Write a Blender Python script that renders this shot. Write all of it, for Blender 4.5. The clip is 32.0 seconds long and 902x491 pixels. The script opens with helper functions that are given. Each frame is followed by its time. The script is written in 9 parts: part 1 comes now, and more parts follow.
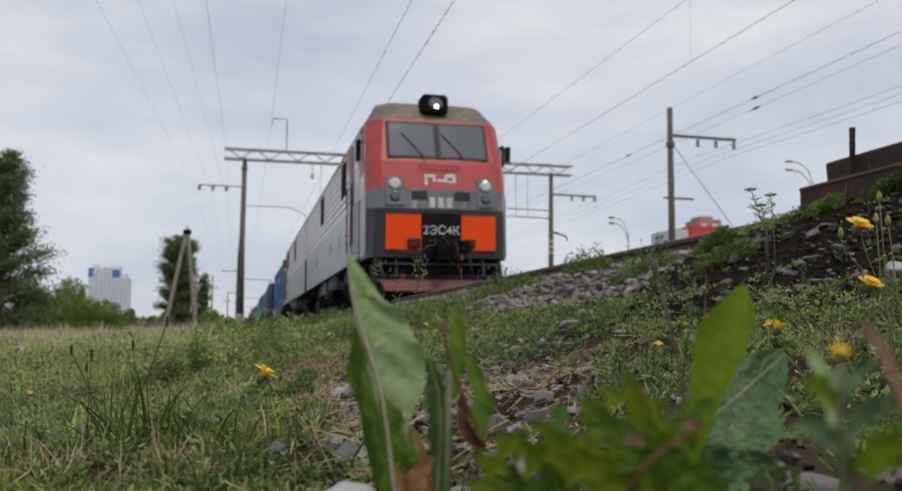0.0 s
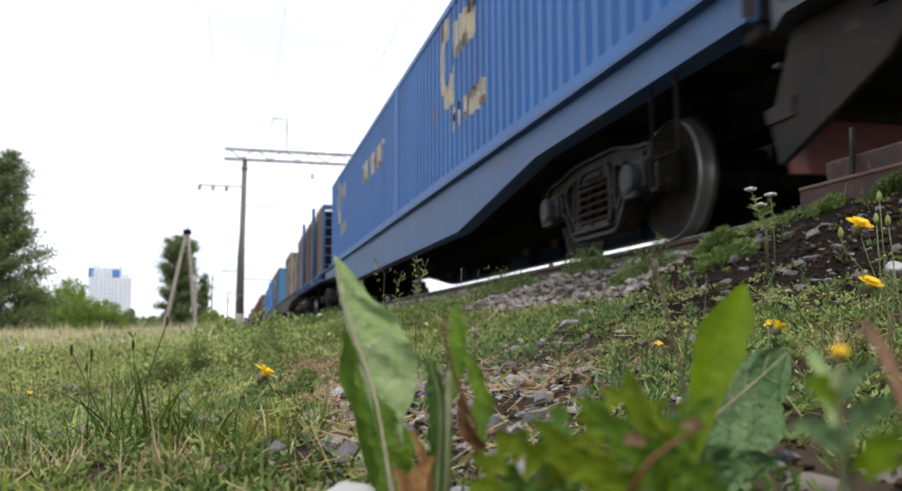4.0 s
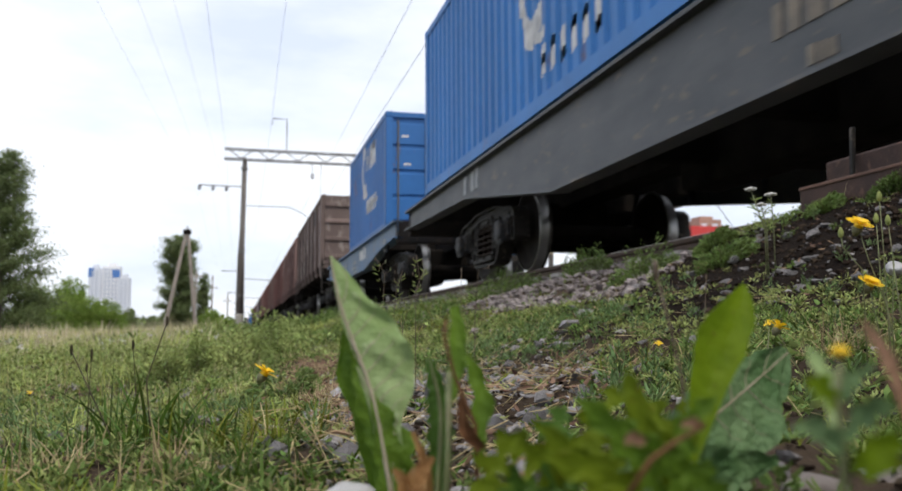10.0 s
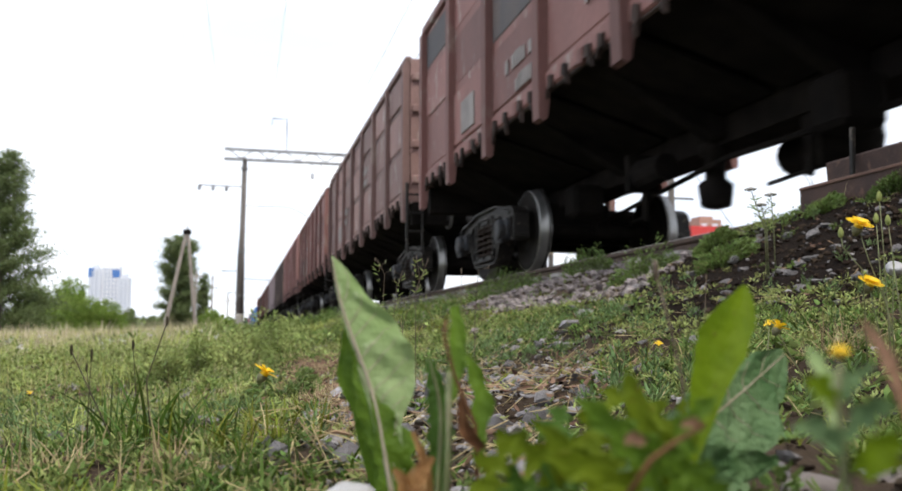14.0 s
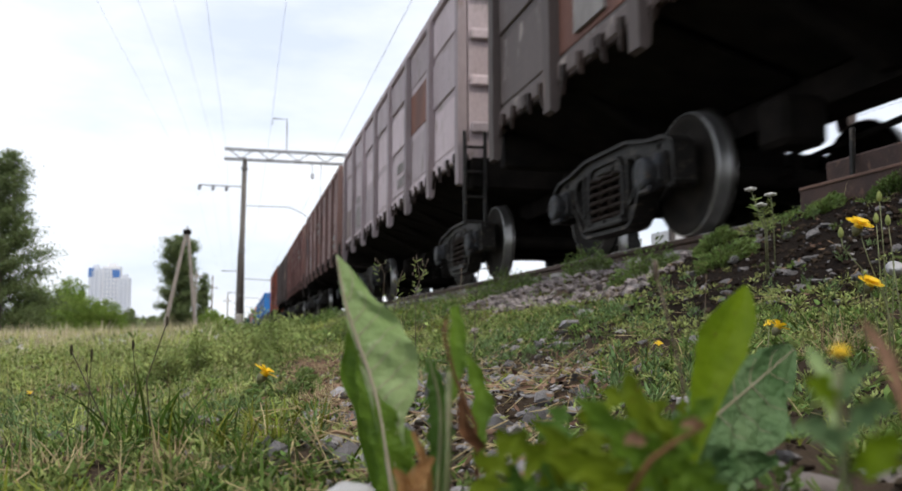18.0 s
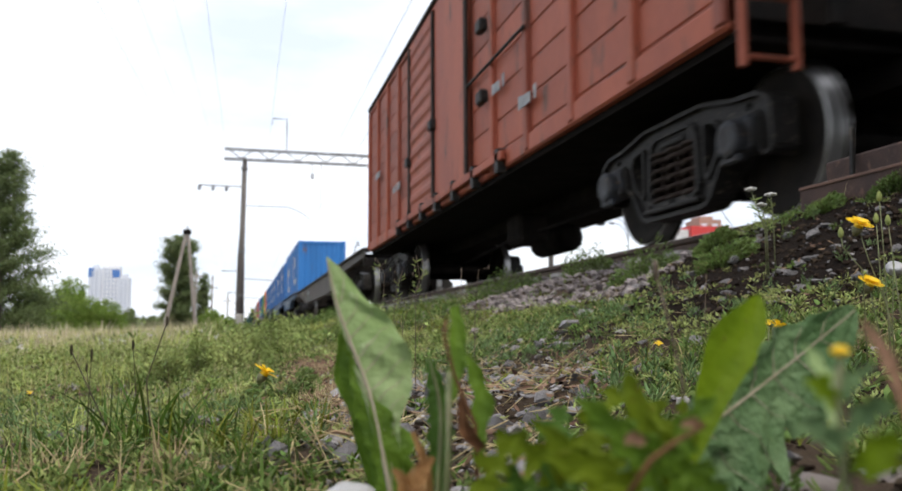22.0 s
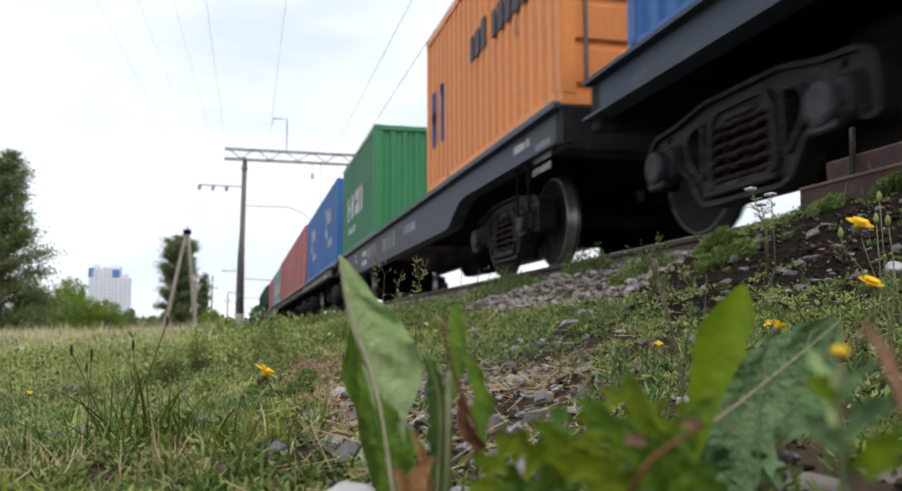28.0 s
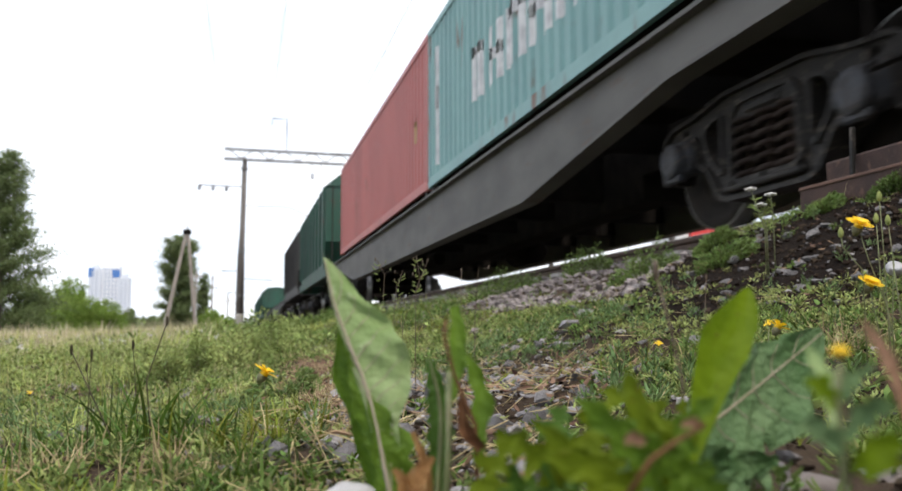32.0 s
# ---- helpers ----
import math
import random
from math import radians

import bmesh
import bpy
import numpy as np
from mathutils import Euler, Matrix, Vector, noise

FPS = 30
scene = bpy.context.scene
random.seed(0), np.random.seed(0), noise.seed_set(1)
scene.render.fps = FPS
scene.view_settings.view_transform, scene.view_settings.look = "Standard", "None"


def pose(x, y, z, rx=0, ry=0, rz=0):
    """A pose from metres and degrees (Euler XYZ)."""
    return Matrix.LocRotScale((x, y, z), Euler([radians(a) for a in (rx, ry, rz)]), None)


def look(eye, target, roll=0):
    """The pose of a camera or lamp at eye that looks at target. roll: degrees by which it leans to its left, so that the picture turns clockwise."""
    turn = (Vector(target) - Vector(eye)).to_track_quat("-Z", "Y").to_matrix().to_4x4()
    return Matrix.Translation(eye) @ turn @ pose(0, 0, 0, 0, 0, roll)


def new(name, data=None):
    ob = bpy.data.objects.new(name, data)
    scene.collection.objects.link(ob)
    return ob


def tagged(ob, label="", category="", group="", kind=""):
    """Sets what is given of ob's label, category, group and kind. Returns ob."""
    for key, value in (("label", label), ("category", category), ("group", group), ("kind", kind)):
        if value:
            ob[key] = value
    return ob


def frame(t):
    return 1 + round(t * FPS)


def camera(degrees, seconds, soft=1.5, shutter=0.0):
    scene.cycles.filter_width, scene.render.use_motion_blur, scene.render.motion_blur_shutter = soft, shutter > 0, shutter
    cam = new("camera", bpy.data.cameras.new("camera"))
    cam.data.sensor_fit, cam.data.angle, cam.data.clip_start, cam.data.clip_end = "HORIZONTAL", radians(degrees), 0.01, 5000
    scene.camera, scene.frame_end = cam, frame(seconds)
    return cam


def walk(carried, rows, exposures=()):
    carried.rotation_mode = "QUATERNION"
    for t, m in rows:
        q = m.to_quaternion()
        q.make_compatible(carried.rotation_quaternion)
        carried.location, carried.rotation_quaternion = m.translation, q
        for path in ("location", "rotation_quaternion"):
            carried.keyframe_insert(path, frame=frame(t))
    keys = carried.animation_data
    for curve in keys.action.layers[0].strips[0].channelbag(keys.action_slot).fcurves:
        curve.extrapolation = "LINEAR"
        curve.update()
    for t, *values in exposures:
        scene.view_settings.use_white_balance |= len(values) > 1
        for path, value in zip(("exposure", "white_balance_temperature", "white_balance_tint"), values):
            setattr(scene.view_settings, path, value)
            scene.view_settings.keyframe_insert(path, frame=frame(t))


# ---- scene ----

# ---------------- camera and light ----------------
TX = 4.153      # track centre line
RZ = 0.82       # top of rail
cam = camera(55.53, 32.0, soft=1.6, shutter=0.15)
cam.data.dof.use_dof, cam.data.dof.focus_distance, cam.data.dof.aperture_fstop = True, 1.3, 8.4
EYE = Vector((0, 0, 0.11))
VIEW = look(EYE, EYE + Vector((0.2387, 0.9657, 0.1001)) * 10, -0.27)
walk(cam, [(0.0, VIEW), (32.0, VIEW)],
     exposures=[(0.0, -0.16), (0.8, -0.14), (1.4, -0.04), (2.0, 0.20), (2.6, 0.56), (3.2, 0.80), (5.5, 0.84), (7.0, 0.72), (8.0, 0.54), (9.0, 0.54), (10.2, 0.52), (11.0, 0.88), (12.0, 0.82), (13.0, 0.84), (14.2, 0.86), (16.6, 0.60), (18.0, 0.52), (19.0, 0.66), (22.0, 0.68), (22.5, 0.66), (23.0, 0.46), (23.5, 0.54), (24.1, 0.55), (24.6, 0.40), (25.1, 0.26), (25.6, 0.24), (27.0, 0.48), (28.0, 0.56), (29.1, 0.70), (30.0, 0.44), (30.6, 0.64), (31.0, 0.90), (32.0, 0.88)])

world = bpy.data.worlds.new("world")
scene.world = world
world.use_nodes = True
wn, wl = world.node_tree.nodes, world.node_tree.links
bg = wn["Background"]
sky = wn.new("ShaderNodeTexSky")
sky.sky_type, sky.sun_disc = "NISHITA", False
sky.sun_elevation, sky.sun_rotation = radians(58), radians(166)
sky.air_density, sky.dust_density = 1.0, 2.0
scl = wn.new("ShaderNodeVectorMath")
scl.operation = "SCALE"
scl.inputs["Scale"].default_value = 0.14
wl.new(sky.outputs[0], scl.inputs[0])
tc = wn.new("ShaderNodeTexCoord")
mp = wn.new("ShaderNodeMapping")
mp.inputs["Scale"].default_value = (1.6, 1.6, 5.0)
wl.new(tc.outputs["Generated"], mp.inputs[0])
cn = wn.new("ShaderNodeTexNoise")
cn.inputs["Scale"].default_value, cn.inputs["Detail"].default_value = 1.7, 7
cn.inputs["Roughness"].default_value = 0.55
wl.new(mp.outputs[0], cn.inputs["Vector"])
cr = wn.new("ShaderNodeValToRGB")
cr.color_ramp.elements[0].position, cr.color_ramp.elements[0].color = 0.33, (0.60, 0.655, 0.77, 1)
cr.color_ramp.elements[1].position, cr.color_ramp.elements[1].color = 0.66, (0.91, 0.915, 0.94, 1)
wl.new(cn.outputs[0], cr.inputs[0])
mx = wn.new("ShaderNodeMix")
mx.data_type = "RGBA"
mx.inputs["Factor"].default_value = 0.86
wl.new(scl.outputs[0], mx.inputs["A"])
wl.new(cr.outputs[0], mx.inputs["B"])
wl.new(mx.outputs["Result"], bg.inputs[0])
bg.inputs[1].default_value = 1.0
sun = new("sun", bpy.data.lights.new("sun", "SUN"))
sun.data.energy, sun.data.angle, sun.data.color = 1.35, radians(9), (1.0, 0.93, 0.82)
sun.matrix_world = look((0, 0, 0), (-0.12, 0.5, -0.85))

# ---------------- materials ----------------
MATS = {}


def mat(name, col, rough=0.7, metal=0.0, var=0.25, scale=3.0, col2=None, spots=None, spot=0.0, bump=0.2, streak=1.0,
        island=0.0, obj=0.0, fine=60.0, sub=0.0, amount=0.5, spec=0.5):
    """A surface with two scales of variation: broad patches towards col2, fine grain, worn spots and relief."""
    if name in MATS:
        return MATS[name]
    m = bpy.data.materials.new(name)
    m.use_nodes = True
    n, l = m.node_tree.nodes, m.node_tree.links
    b = n["Principled BSDF"]
    b.inputs["Roughness"].default_value, b.inputs["Metallic"].default_value = rough, metal
    b.inputs["Specular IOR Level"].default_value = spec
    t = n.new("ShaderNodeTexCoord")
    mp = n.new("ShaderNodeMapping")
    mp.inputs["Scale"].default_value = (1, 1, 1 / streak)
    l.new(t.outputs["Object"], mp.inputs[0])
    if obj:
        info = n.new("ShaderNodeObjectInfo")
        add = n.new("ShaderNodeVectorMath")
        add.operation = "MULTIPLY_ADD"
        add.inputs[1].default_value = (37, 51, 23)
        l.new(info.outputs["Random"], add.inputs[0])
        l.new(mp.outputs[0], add.inputs[2])
        src = add.outputs[0]
    else:
        src = mp.outputs[0]
    n1 = n.new("ShaderNodeTexNoise")
    n1.inputs["Scale"].default_value, n1.inputs["Detail"].default_value = scale, 6
    l.new(src, n1.inputs["Vector"])
    n2 = n.new("ShaderNodeTexNoise")
    n2.inputs["Scale"].default_value, n2.inputs["Detail"].default_value = fine, 3
    l.new(src, n2.inputs["Vector"])
    c2 = col2 or tuple(c * (1 - var) for c in col)
    r1 = n.new("ShaderNodeValToRGB")
    r1.color_ramp.elements[0].position, r1.color_ramp.elements[0].color = 0.5 - amount * 0.3, (*col, 1)
    r1.color_ramp.elements[1].position, r1.color_ramp.elements[1].color = 0.5 + amount * 0.3, (*c2, 1)
    l.new(n1.outputs[0], r1.inputs[0])
    cur = r1.outputs[0]
    if spots:
        r2 = n.new("ShaderNodeValToRGB")
        r2.color_ramp.elements[0].position, r2.color_ramp.elements[0].color = 0.62 - 0.25 * spot, (0, 0, 0, 1)
        r2.color_ramp.elements[1].position, r2.color_ramp.elements[1].color = 0.70 - 0.25 * spot, (1, 1, 1, 1)
        n3 = n.new("ShaderNodeTexNoise")
        n3.inputs["Scale"].default_value, n3.inputs["Detail"].default_value = scale * 2.7, 9
        n3.inputs["Roughness"].default_value = 0.65
        l.new(src, n3.inputs["Vector"])
        l.new(n3.outputs[0], r2.inputs[0])
        m2 = n.new("ShaderNodeMix")
        m2.data_type = "RGBA"
        m2.inputs["B"].default_value = (*spots, 1)
        l.new(r2.outputs[0], m2.inputs["Factor"])
        l.new(cur, m2.inputs["A"])
        cur = m2.outputs["Result"]
    hs = n.new("ShaderNodeHueSaturation")
    l.new(cur, hs.inputs["Color"])
    k = n.new("ShaderNodeMapRange")
    k.inputs["To Min"].default_value, k.inputs["To Max"].default_value = 1 - var * 0.6, 1 + var * 0.6
    l.new(n2.outputs[0], k.inputs["Value"])
    val = k.outputs[0]
    if island or obj:
        if island:
            rnd = n.new("ShaderNodeNewGeometry").outputs["Random Per Island"]
        else:
            rnd = info.outputs["Random"]
        k2 = n.new("ShaderNodeMapRange")
        w = max(island, obj)
        k2.inputs["To Min"].default_value, k2.inputs["To Max"].default_value = 1 - w, 1 + w
        l.new(rnd, k2.inputs["Value"])
        mu = n.new("ShaderNodeMath")
        mu.operation = "MULTIPLY"
        l.new(val, mu.inputs[0])
        l.new(k2.outputs[0], mu.inputs[1])
        val = mu.outputs[0]
        if island:
            k3 = n.new("ShaderNodeMapRange")
            k3.inputs["To Min"].default_value, k3.inputs["To Max"].default_value = 0.5 - 0.035 * island, 0.5 + 0.05 * island
            l.new(rnd, k3.inputs["Value"])
            l.new(k3.outputs[0], hs.inputs["Hue"])
    l.new(val, hs.inputs["Value"])
    l.new(hs.outputs[0], b.inputs["Base Color"])
    if sub:
        # thin leaves let light through
        tr = n.new("ShaderNodeBsdfTranslucent")
        l.new(hs.outputs[0], tr.inputs[0])
        ms = n.new("ShaderNodeMixShader")
        ms.inputs[0].default_value = sub
        l.new(b.outputs[0], ms.inputs[1])
        l.new(tr.outputs[0], ms.inputs[2])
        l.new(ms.outputs[0], n["Material Output"].inputs[0])
    if bump:
        bp = n.new("ShaderNodeBump")
        bp.inputs["Strength"].default_value, bp.inputs["Distance"].default_value = bump, 0.01
        l.new(n2.outputs[0], bp.inputs["Height"])
        l.new(bp.outputs[0], b.inputs["Normal"])
    MATS[name] = m
    return m


M_STEEL = mat("bogie_steel", (0.0115, 0.0110, 0.0102), 0.6, 0.0, 0.5, 7, (0.022, 0.019, 0.016), (0.10, 0.080, 0.062), 0.18, bump=0.5, obj=0.35, fine=45, spec=0.25, amount=0.8)
M_ENDB = mat("dark_steel", (0.020, 0.019, 0.018), 0.8, 0, 0.4, 3, (0.040, 0.032, 0.027), (0.09, 0.06, 0.042), 0.12, obj=0.2, fine=30, spec=0.2)
M_ABOX = mat("axle_box_paint", (0.034, 0.037, 0.043), 0.6, 0, 0.4, 9, (0.022, 0.020, 0.019), (0.09, 0.06, 0.04), 0.15, obj=0.3, fine=45, spec=0.3)
M_SPRING = mat("rusty_spring", (0.040, 0.029, 0.024), 0.75, 0, 0.4, 9, (0.022, 0.014, 0.011), bump=0.3, obj=0.3, fine=45, spec=0.2)
# near-black: the shade below the wagons is partly put into this colour
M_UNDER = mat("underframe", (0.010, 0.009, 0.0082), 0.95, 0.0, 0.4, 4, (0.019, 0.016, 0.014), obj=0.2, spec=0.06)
# polished steel, its colour lowered for the shade round the tread
M_TREAD = mat("wheel_tread", (0.29, 0.285, 0.275), 0.33, 0.8, 0.2, 8, bump=0.05)
M_EDGE = mat("worn_bright_steel", (0.48, 0.47, 0.45), 0.3, 0.9, 0.1, 8, bump=0.05)
M_WHEEL = mat("wheel_disc", (0.014, 0.0125, 0.011), 0.8, 0.0, 0.4, 6, (0.024, 0.020, 0.016), obj=0.2, spec=0.15)
M_RAIL = mat("rail_steel", (0.10, 0.062, 0.045), 0.7, 0.3, 0.3, 12, (0.06, 0.04, 0.03))
M_RAILTOP = mat("rail_head", (0.5, 0.48, 0.46), 0.3, 0.9, 0.1, 8, bump=0.05)
M_RUST = mat("rusty_iron", (0.075, 0.040, 0.030), 0.8, 0.1, 0.35, 9, (0.045, 0.026, 0.021), (0.12, 0.065, 0.045), 0.2, fine=120)
M_CONC = mat("concrete", (0.36, 0.34, 0.31), 0.85, 0, 0.25, 1.2, (0.27, 0.255, 0.235), (0.16, 0.15, 0.14), 0.1, streak=5)
M_DARKPOST = mat("weathered_post", (0.135, 0.118, 0.105), 0.85, 0, 0.3, 1.5, (0.085, 0.075, 0.068), (0.26, 0.245, 0.22), 0.1, streak=6)
M_GREYMETAL = mat("grey_metal", (0.16, 0.155, 0.15), 0.55, 0.5, 0.2, 3)
M_WIRE = mat("wire", (0.07, 0.065, 0.06), 0.5, 0.7, 0.1, 3, bump=0)
M_INSUL = mat("insulator", (0.06, 0.045, 0.04), 0.25, 0, 0.1, 3, bump=0)
M_GLASS = mat("dark_glass", (0.13, 0.145, 0.16), 0.07, 0.7, 0.1, 3, bump=0)
M_WHITE = mat("white_paint", (0.72, 0.72, 0.70), 0.6, 0, 0.2, 5, (0.5, 0.5, 0.5), fine=30)
M_CREAM = mat("cream_paint", (0.62, 0.54, 0.38), 0.65, 0, 0.25, 5, (0.45, 0.36, 0.24), fine=30)
M_RUBBER = mat("rubber", (0.02, 0.02, 0.02), 0.6, 0, 0.2, 8)


# ---------------- mesh building ----------------
class G:
    """Gathers points and faces of one mesh."""

    def __init__(self):
        self.v, self.f = [], []

    def add(self, vs, fs):
        o = len(self.v)
        self.v += [tuple(p) for p in vs]
        self.f += [tuple(i + o for i in f) for f in fs]
        return self

    def box(self, x0, x1, y0, y1, z0, z1, c=0.0):
        if c <= 0:
            vs = [(x, y, z) for z in (z0, z1) for y in (y0, y1) for x in (x0, x1)]
            return self.add(vs, [(0, 2, 3, 1), (4, 5, 7, 6), (0, 1, 5, 4), (1, 3, 7, 5), (3, 2, 6, 7), (2, 0, 4, 6)])
        ring = []
        for z, k in ((z0, c), (z0 + c, 0), (z1 - c, 0), (z1, c)):
            a, b, d, e = x0 + k, x1 - k, y0 + k, y1 - k
            q = c if k == 0 else c * 0.01
            ring.append([(a + q, d, z), (b - q, d, z), (b, d + q, z), (b, e - q, z), (b - q, e, z), (a + q, e, z), (a, e - q, z), (a, d + q, z)])
        vs = sum(ring, [])
        fs = [tuple(range(7, -1, -1)), tuple(range(24, 32))]
        for r in range(3):
            for i in range(8):
                j = (i + 1) % 8
                fs.append((r * 8 + i, r * 8 + j, r * 8 + 8 + j, r * 8 + 8 + i))
        return self.add(vs, fs)

    def prism(self, pts, axis, t0, t1):
        """Extrudes an outline. axis x: pts are (y, z); y: (x, z); z: (x, y)."""
        def put(p, t):
            return {"x": (t, p[0], p[1]), "y": (p[0], t, p[1]), "z": (p[0], p[1], t)}[axis]
        k = len(pts)
        vs = [put(p, t0) for p in pts] + [put(p, t1) for p in pts]
        fs = [tuple(range(k)), tuple(range(2 * k - 1, k - 1, -1))] + [(i, k + i, k + (i + 1) % k, (i + 1) % k) for i in range(k)]
        return self.add(vs, fs)

    def tube(self, pts, r, n=6, r1=None, cap=True):
        """A round bar along points, from radius r to r1."""
        pts = [Vector(p) for p in pts]
        r1 = r if r1 is None else r1
        vs, fs = [], []
        m = len(pts)
        for i, p in enumerate(pts):
            d = (pts[min(i + 1, m - 1)] - pts[max(i - 1, 0)]).normalized()
            a = d.cross(Vector((0.31, 0.17, 0.93)) if abs(d.z) < 0.9 else Vector((1, 0.2, 0))).normalized()
            b = d.cross(a)
            rr = r + (r1 - r) * i / max(1, m - 1)
            for k in range(n):
                an = 2 * math.pi * k / n
                vs.append(p + (a * math.cos(an) + b * math.sin(an)) * rr)
        for i in range(m - 1):
            for k in range(n):
                j = (k + 1) % n
                fs.append((i * n + k, i * n + j, i * n + n + j, i * n + n + k))
        if cap:
            fs += [tuple(range(n - 1, -1, -1)), tuple(range((m - 1) * n, m * n))]
        return self.add(vs, fs)

    def lathe(self, prof, n=28, axis="x", at=(0, 0, 0), cap=True):
        """Turns a profile of (along, radius) about an axis through at."""
        vs, fs = [], []
        for a, r in prof:
            for k in range(n):
                c, s = math.cos(2 * math.pi * k / n) * r, math.sin(2 * math.pi * k / n) * r
                p = {"x": (a, c, s), "y": (c, a, s), "z": (c, s, a)}[axis]
                vs.append((p[0] + at[0], p[1] + at[1], p[2] + at[2]))
        for i in range(len(prof) - 1):
            for k in range(n):
                j = (k + 1) % n
                fs.append((i * n + k, i * n + n + k, i * n + n + j, i * n + j))
        if cap:
            fs += [tuple(range(n)), tuple(range(len(prof) * n - 1, (len(prof) - 1) * n - 1, -1))]
        return self.add(vs, fs)

    def mesh(self, name, material, smooth=False):
        me = bpy.data.meshes.new(name)
        me.from_pydata(self.v, [], self.f)
        bm = bmesh.new()
        bm.from_mesh(me)
        bmesh.ops.recalc_face_normals(bm, faces=bm.faces)
        bm.to_mesh(me)
        bm.free()
        if smooth:
            me.polygons.foreach_set("use_smooth", [True] * len(me.polygons))
        me.materials.append(material)
        me.update()
        return me


def part(name, g, material, parent, label="", smooth=False, at=None):
    """One mesh object under a thing or part. g: a G or a finished mesh."""
    me = g if isinstance(g, bpy.types.Mesh) else g.mesh(name, material, smooth)
    ob = new(name, me)
    ob.parent = parent
    if at is not None:
        ob.location = at
    if label:
        tagged(ob, label)
    return ob


def thing(name, at, label, category, group="", kind=""):
    ob = new(name)
    ob.location = at
    ob.empty_display_size = 0.2
    return tagged(ob, label, category, group, kind)


def solid(name, g, material, label, category, group="", kind="", smooth=False, at=(0, 0, 0)):
    ob = new(name, g if isinstance(g, bpy.types.Mesh) else g.mesh(name, material, smooth))
    ob.location = at
    return tagged(ob, label, category, group, kind)


def words(text, size, material, parent, m, name="lettering", label=""):
    """Lettering with the built-in font, as a flat mesh part."""
    cu = bpy.data.curves.new(name, "FONT")
    cu.body, cu.size, cu.extrude, cu.align_x = text, size, 0.002, "CENTER"
    tmp = new(name, cu)
    me = bpy.data.meshes.new_from_object(tmp.evaluated_get(bpy.context.evaluated_depsgraph_get()))
    bpy.data.objects.remove(tmp)
    me.materials.clear()
    me.materials.append(material)
    ob = new(name, me)
    ob.parent = parent
    ob.matrix_local = m
    if label:
        tagged(ob, label)
    return ob


# ---------------- ground ----------------
rng = np.random.default_rng(7)
TAB = rng.random((256, 256))


def vnoise(x, y):
    """Smooth value noise, about 0 to 1, on arrays."""
    xi, yi = np.floor(x).astype(int), np.floor(y).astype(int)
    u, v = x - xi, y - yi
    u, v = u * u * (3 - 2 * u), v * v * (3 - 2 * v)
    a, b = TAB[xi % 256, yi % 256], TAB[(xi + 1) % 256, yi % 256]
    c, d = TAB[xi % 256, (yi + 1) % 256], TAB[(xi + 1) % 256, (yi + 1) % 256]
    return (a * (1 - u) + b * u) * (1 - v) + (c * (1 - u) + d * u) * v


def gz(x, y):
    """Height of the ground: a field, the bank, the track bed and a heap of earth on the bank."""
    x, y = np.asarray(x, float), np.asarray(y, float)
    z = np.interp(x, [-60, -12, -4, -1.2, 0, 0.7, 1.3, 1.8, 2.3, 2.75, 3.2, 5.2, 5.8, 22, 30, 200],
                  [-0.24, -0.28, -0.25, -0.13, -0.045, 0.03, 0.16, 0.30, 0.45, 0.58, 0.625, 0.625, 0.55, 0.55, 0.2, 0.0])
    near = np.clip(1.4 - np.hypot(x, y) / 60, 0, 1)
    bank = np.clip((x + 1.5) / 1.5, 0, 1) * np.clip((3.3 - x) / 0.5, 0, 1)
    z = z + 0.155 * np.exp(-((x - 2.1) / 0.5) ** 2 - ((y - 2.45) / 1.0) ** 2)
    z = z + near * (0.10 * (vnoise(x * 0.9 + 9, y * 0.9) - 0.5) * np.clip(np.hypot(x, y) - 0.6, 0, 1)
                    + 0.045 * (vnoise(x * 3.1, y * 3.1 + 40) - 0.5) + 0.024 * (vnoise(x * 11, y * 11) - 0.5) + 0.012 * (vnoise(x * 31, y * 31) - 0.5)) * np.where(x > 3.1, 0.25, 1)
    z = z + near * bank * 0.02 * (vnoise(x * 23, y * 23) - 0.5)
    return z


def steps(lo, hi, fine_lo, fine_hi, d, grow=1.22):
    """Grid lines, fine between two bounds and ever wider outside."""
    out = list(np.arange(fine_lo, fine_hi, d))
    s, p = d, fine_lo
    left = []
    while p > lo:
        s *= grow
        p -= s
        left.append(p)
    s, p = d, out[-1]
    while p < hi:
        s *= grow
        p += s
        out.append(p)
    return np.array(left[::-1] + out)


M_GROUND = mat("bank_soil", (0.046, 0.033, 0.023), 0.95, 0, 0.6, 1.6, (0.070, 0.052, 0.038), (0.040, 0.040, 0.018), 0.25, bump=1.0, fine=95, spec=0.05)
# the heap is fresher, darker earth
gn, gl = M_GROUND.node_tree.nodes, M_GROUND.node_tree.links
gd = gn.new("ShaderNodeVectorMath")
gd.operation = "DISTANCE"
gd.inputs[1].default_value = (1.75, 2.45, 0.35)
gl.new(gn["Texture Coordinate"].outputs["Object"], gd.inputs[0])
gr = gn.new("ShaderNodeMapRange")
gr.inputs["From Min"].default_value, gr.inputs["From Max"].default_value = 1.25, 0.8
gl.new(gd.outputs["Value"], gr.inputs["Value"])
gm = gn.new("ShaderNodeMix")
gm.data_type = "RGBA"
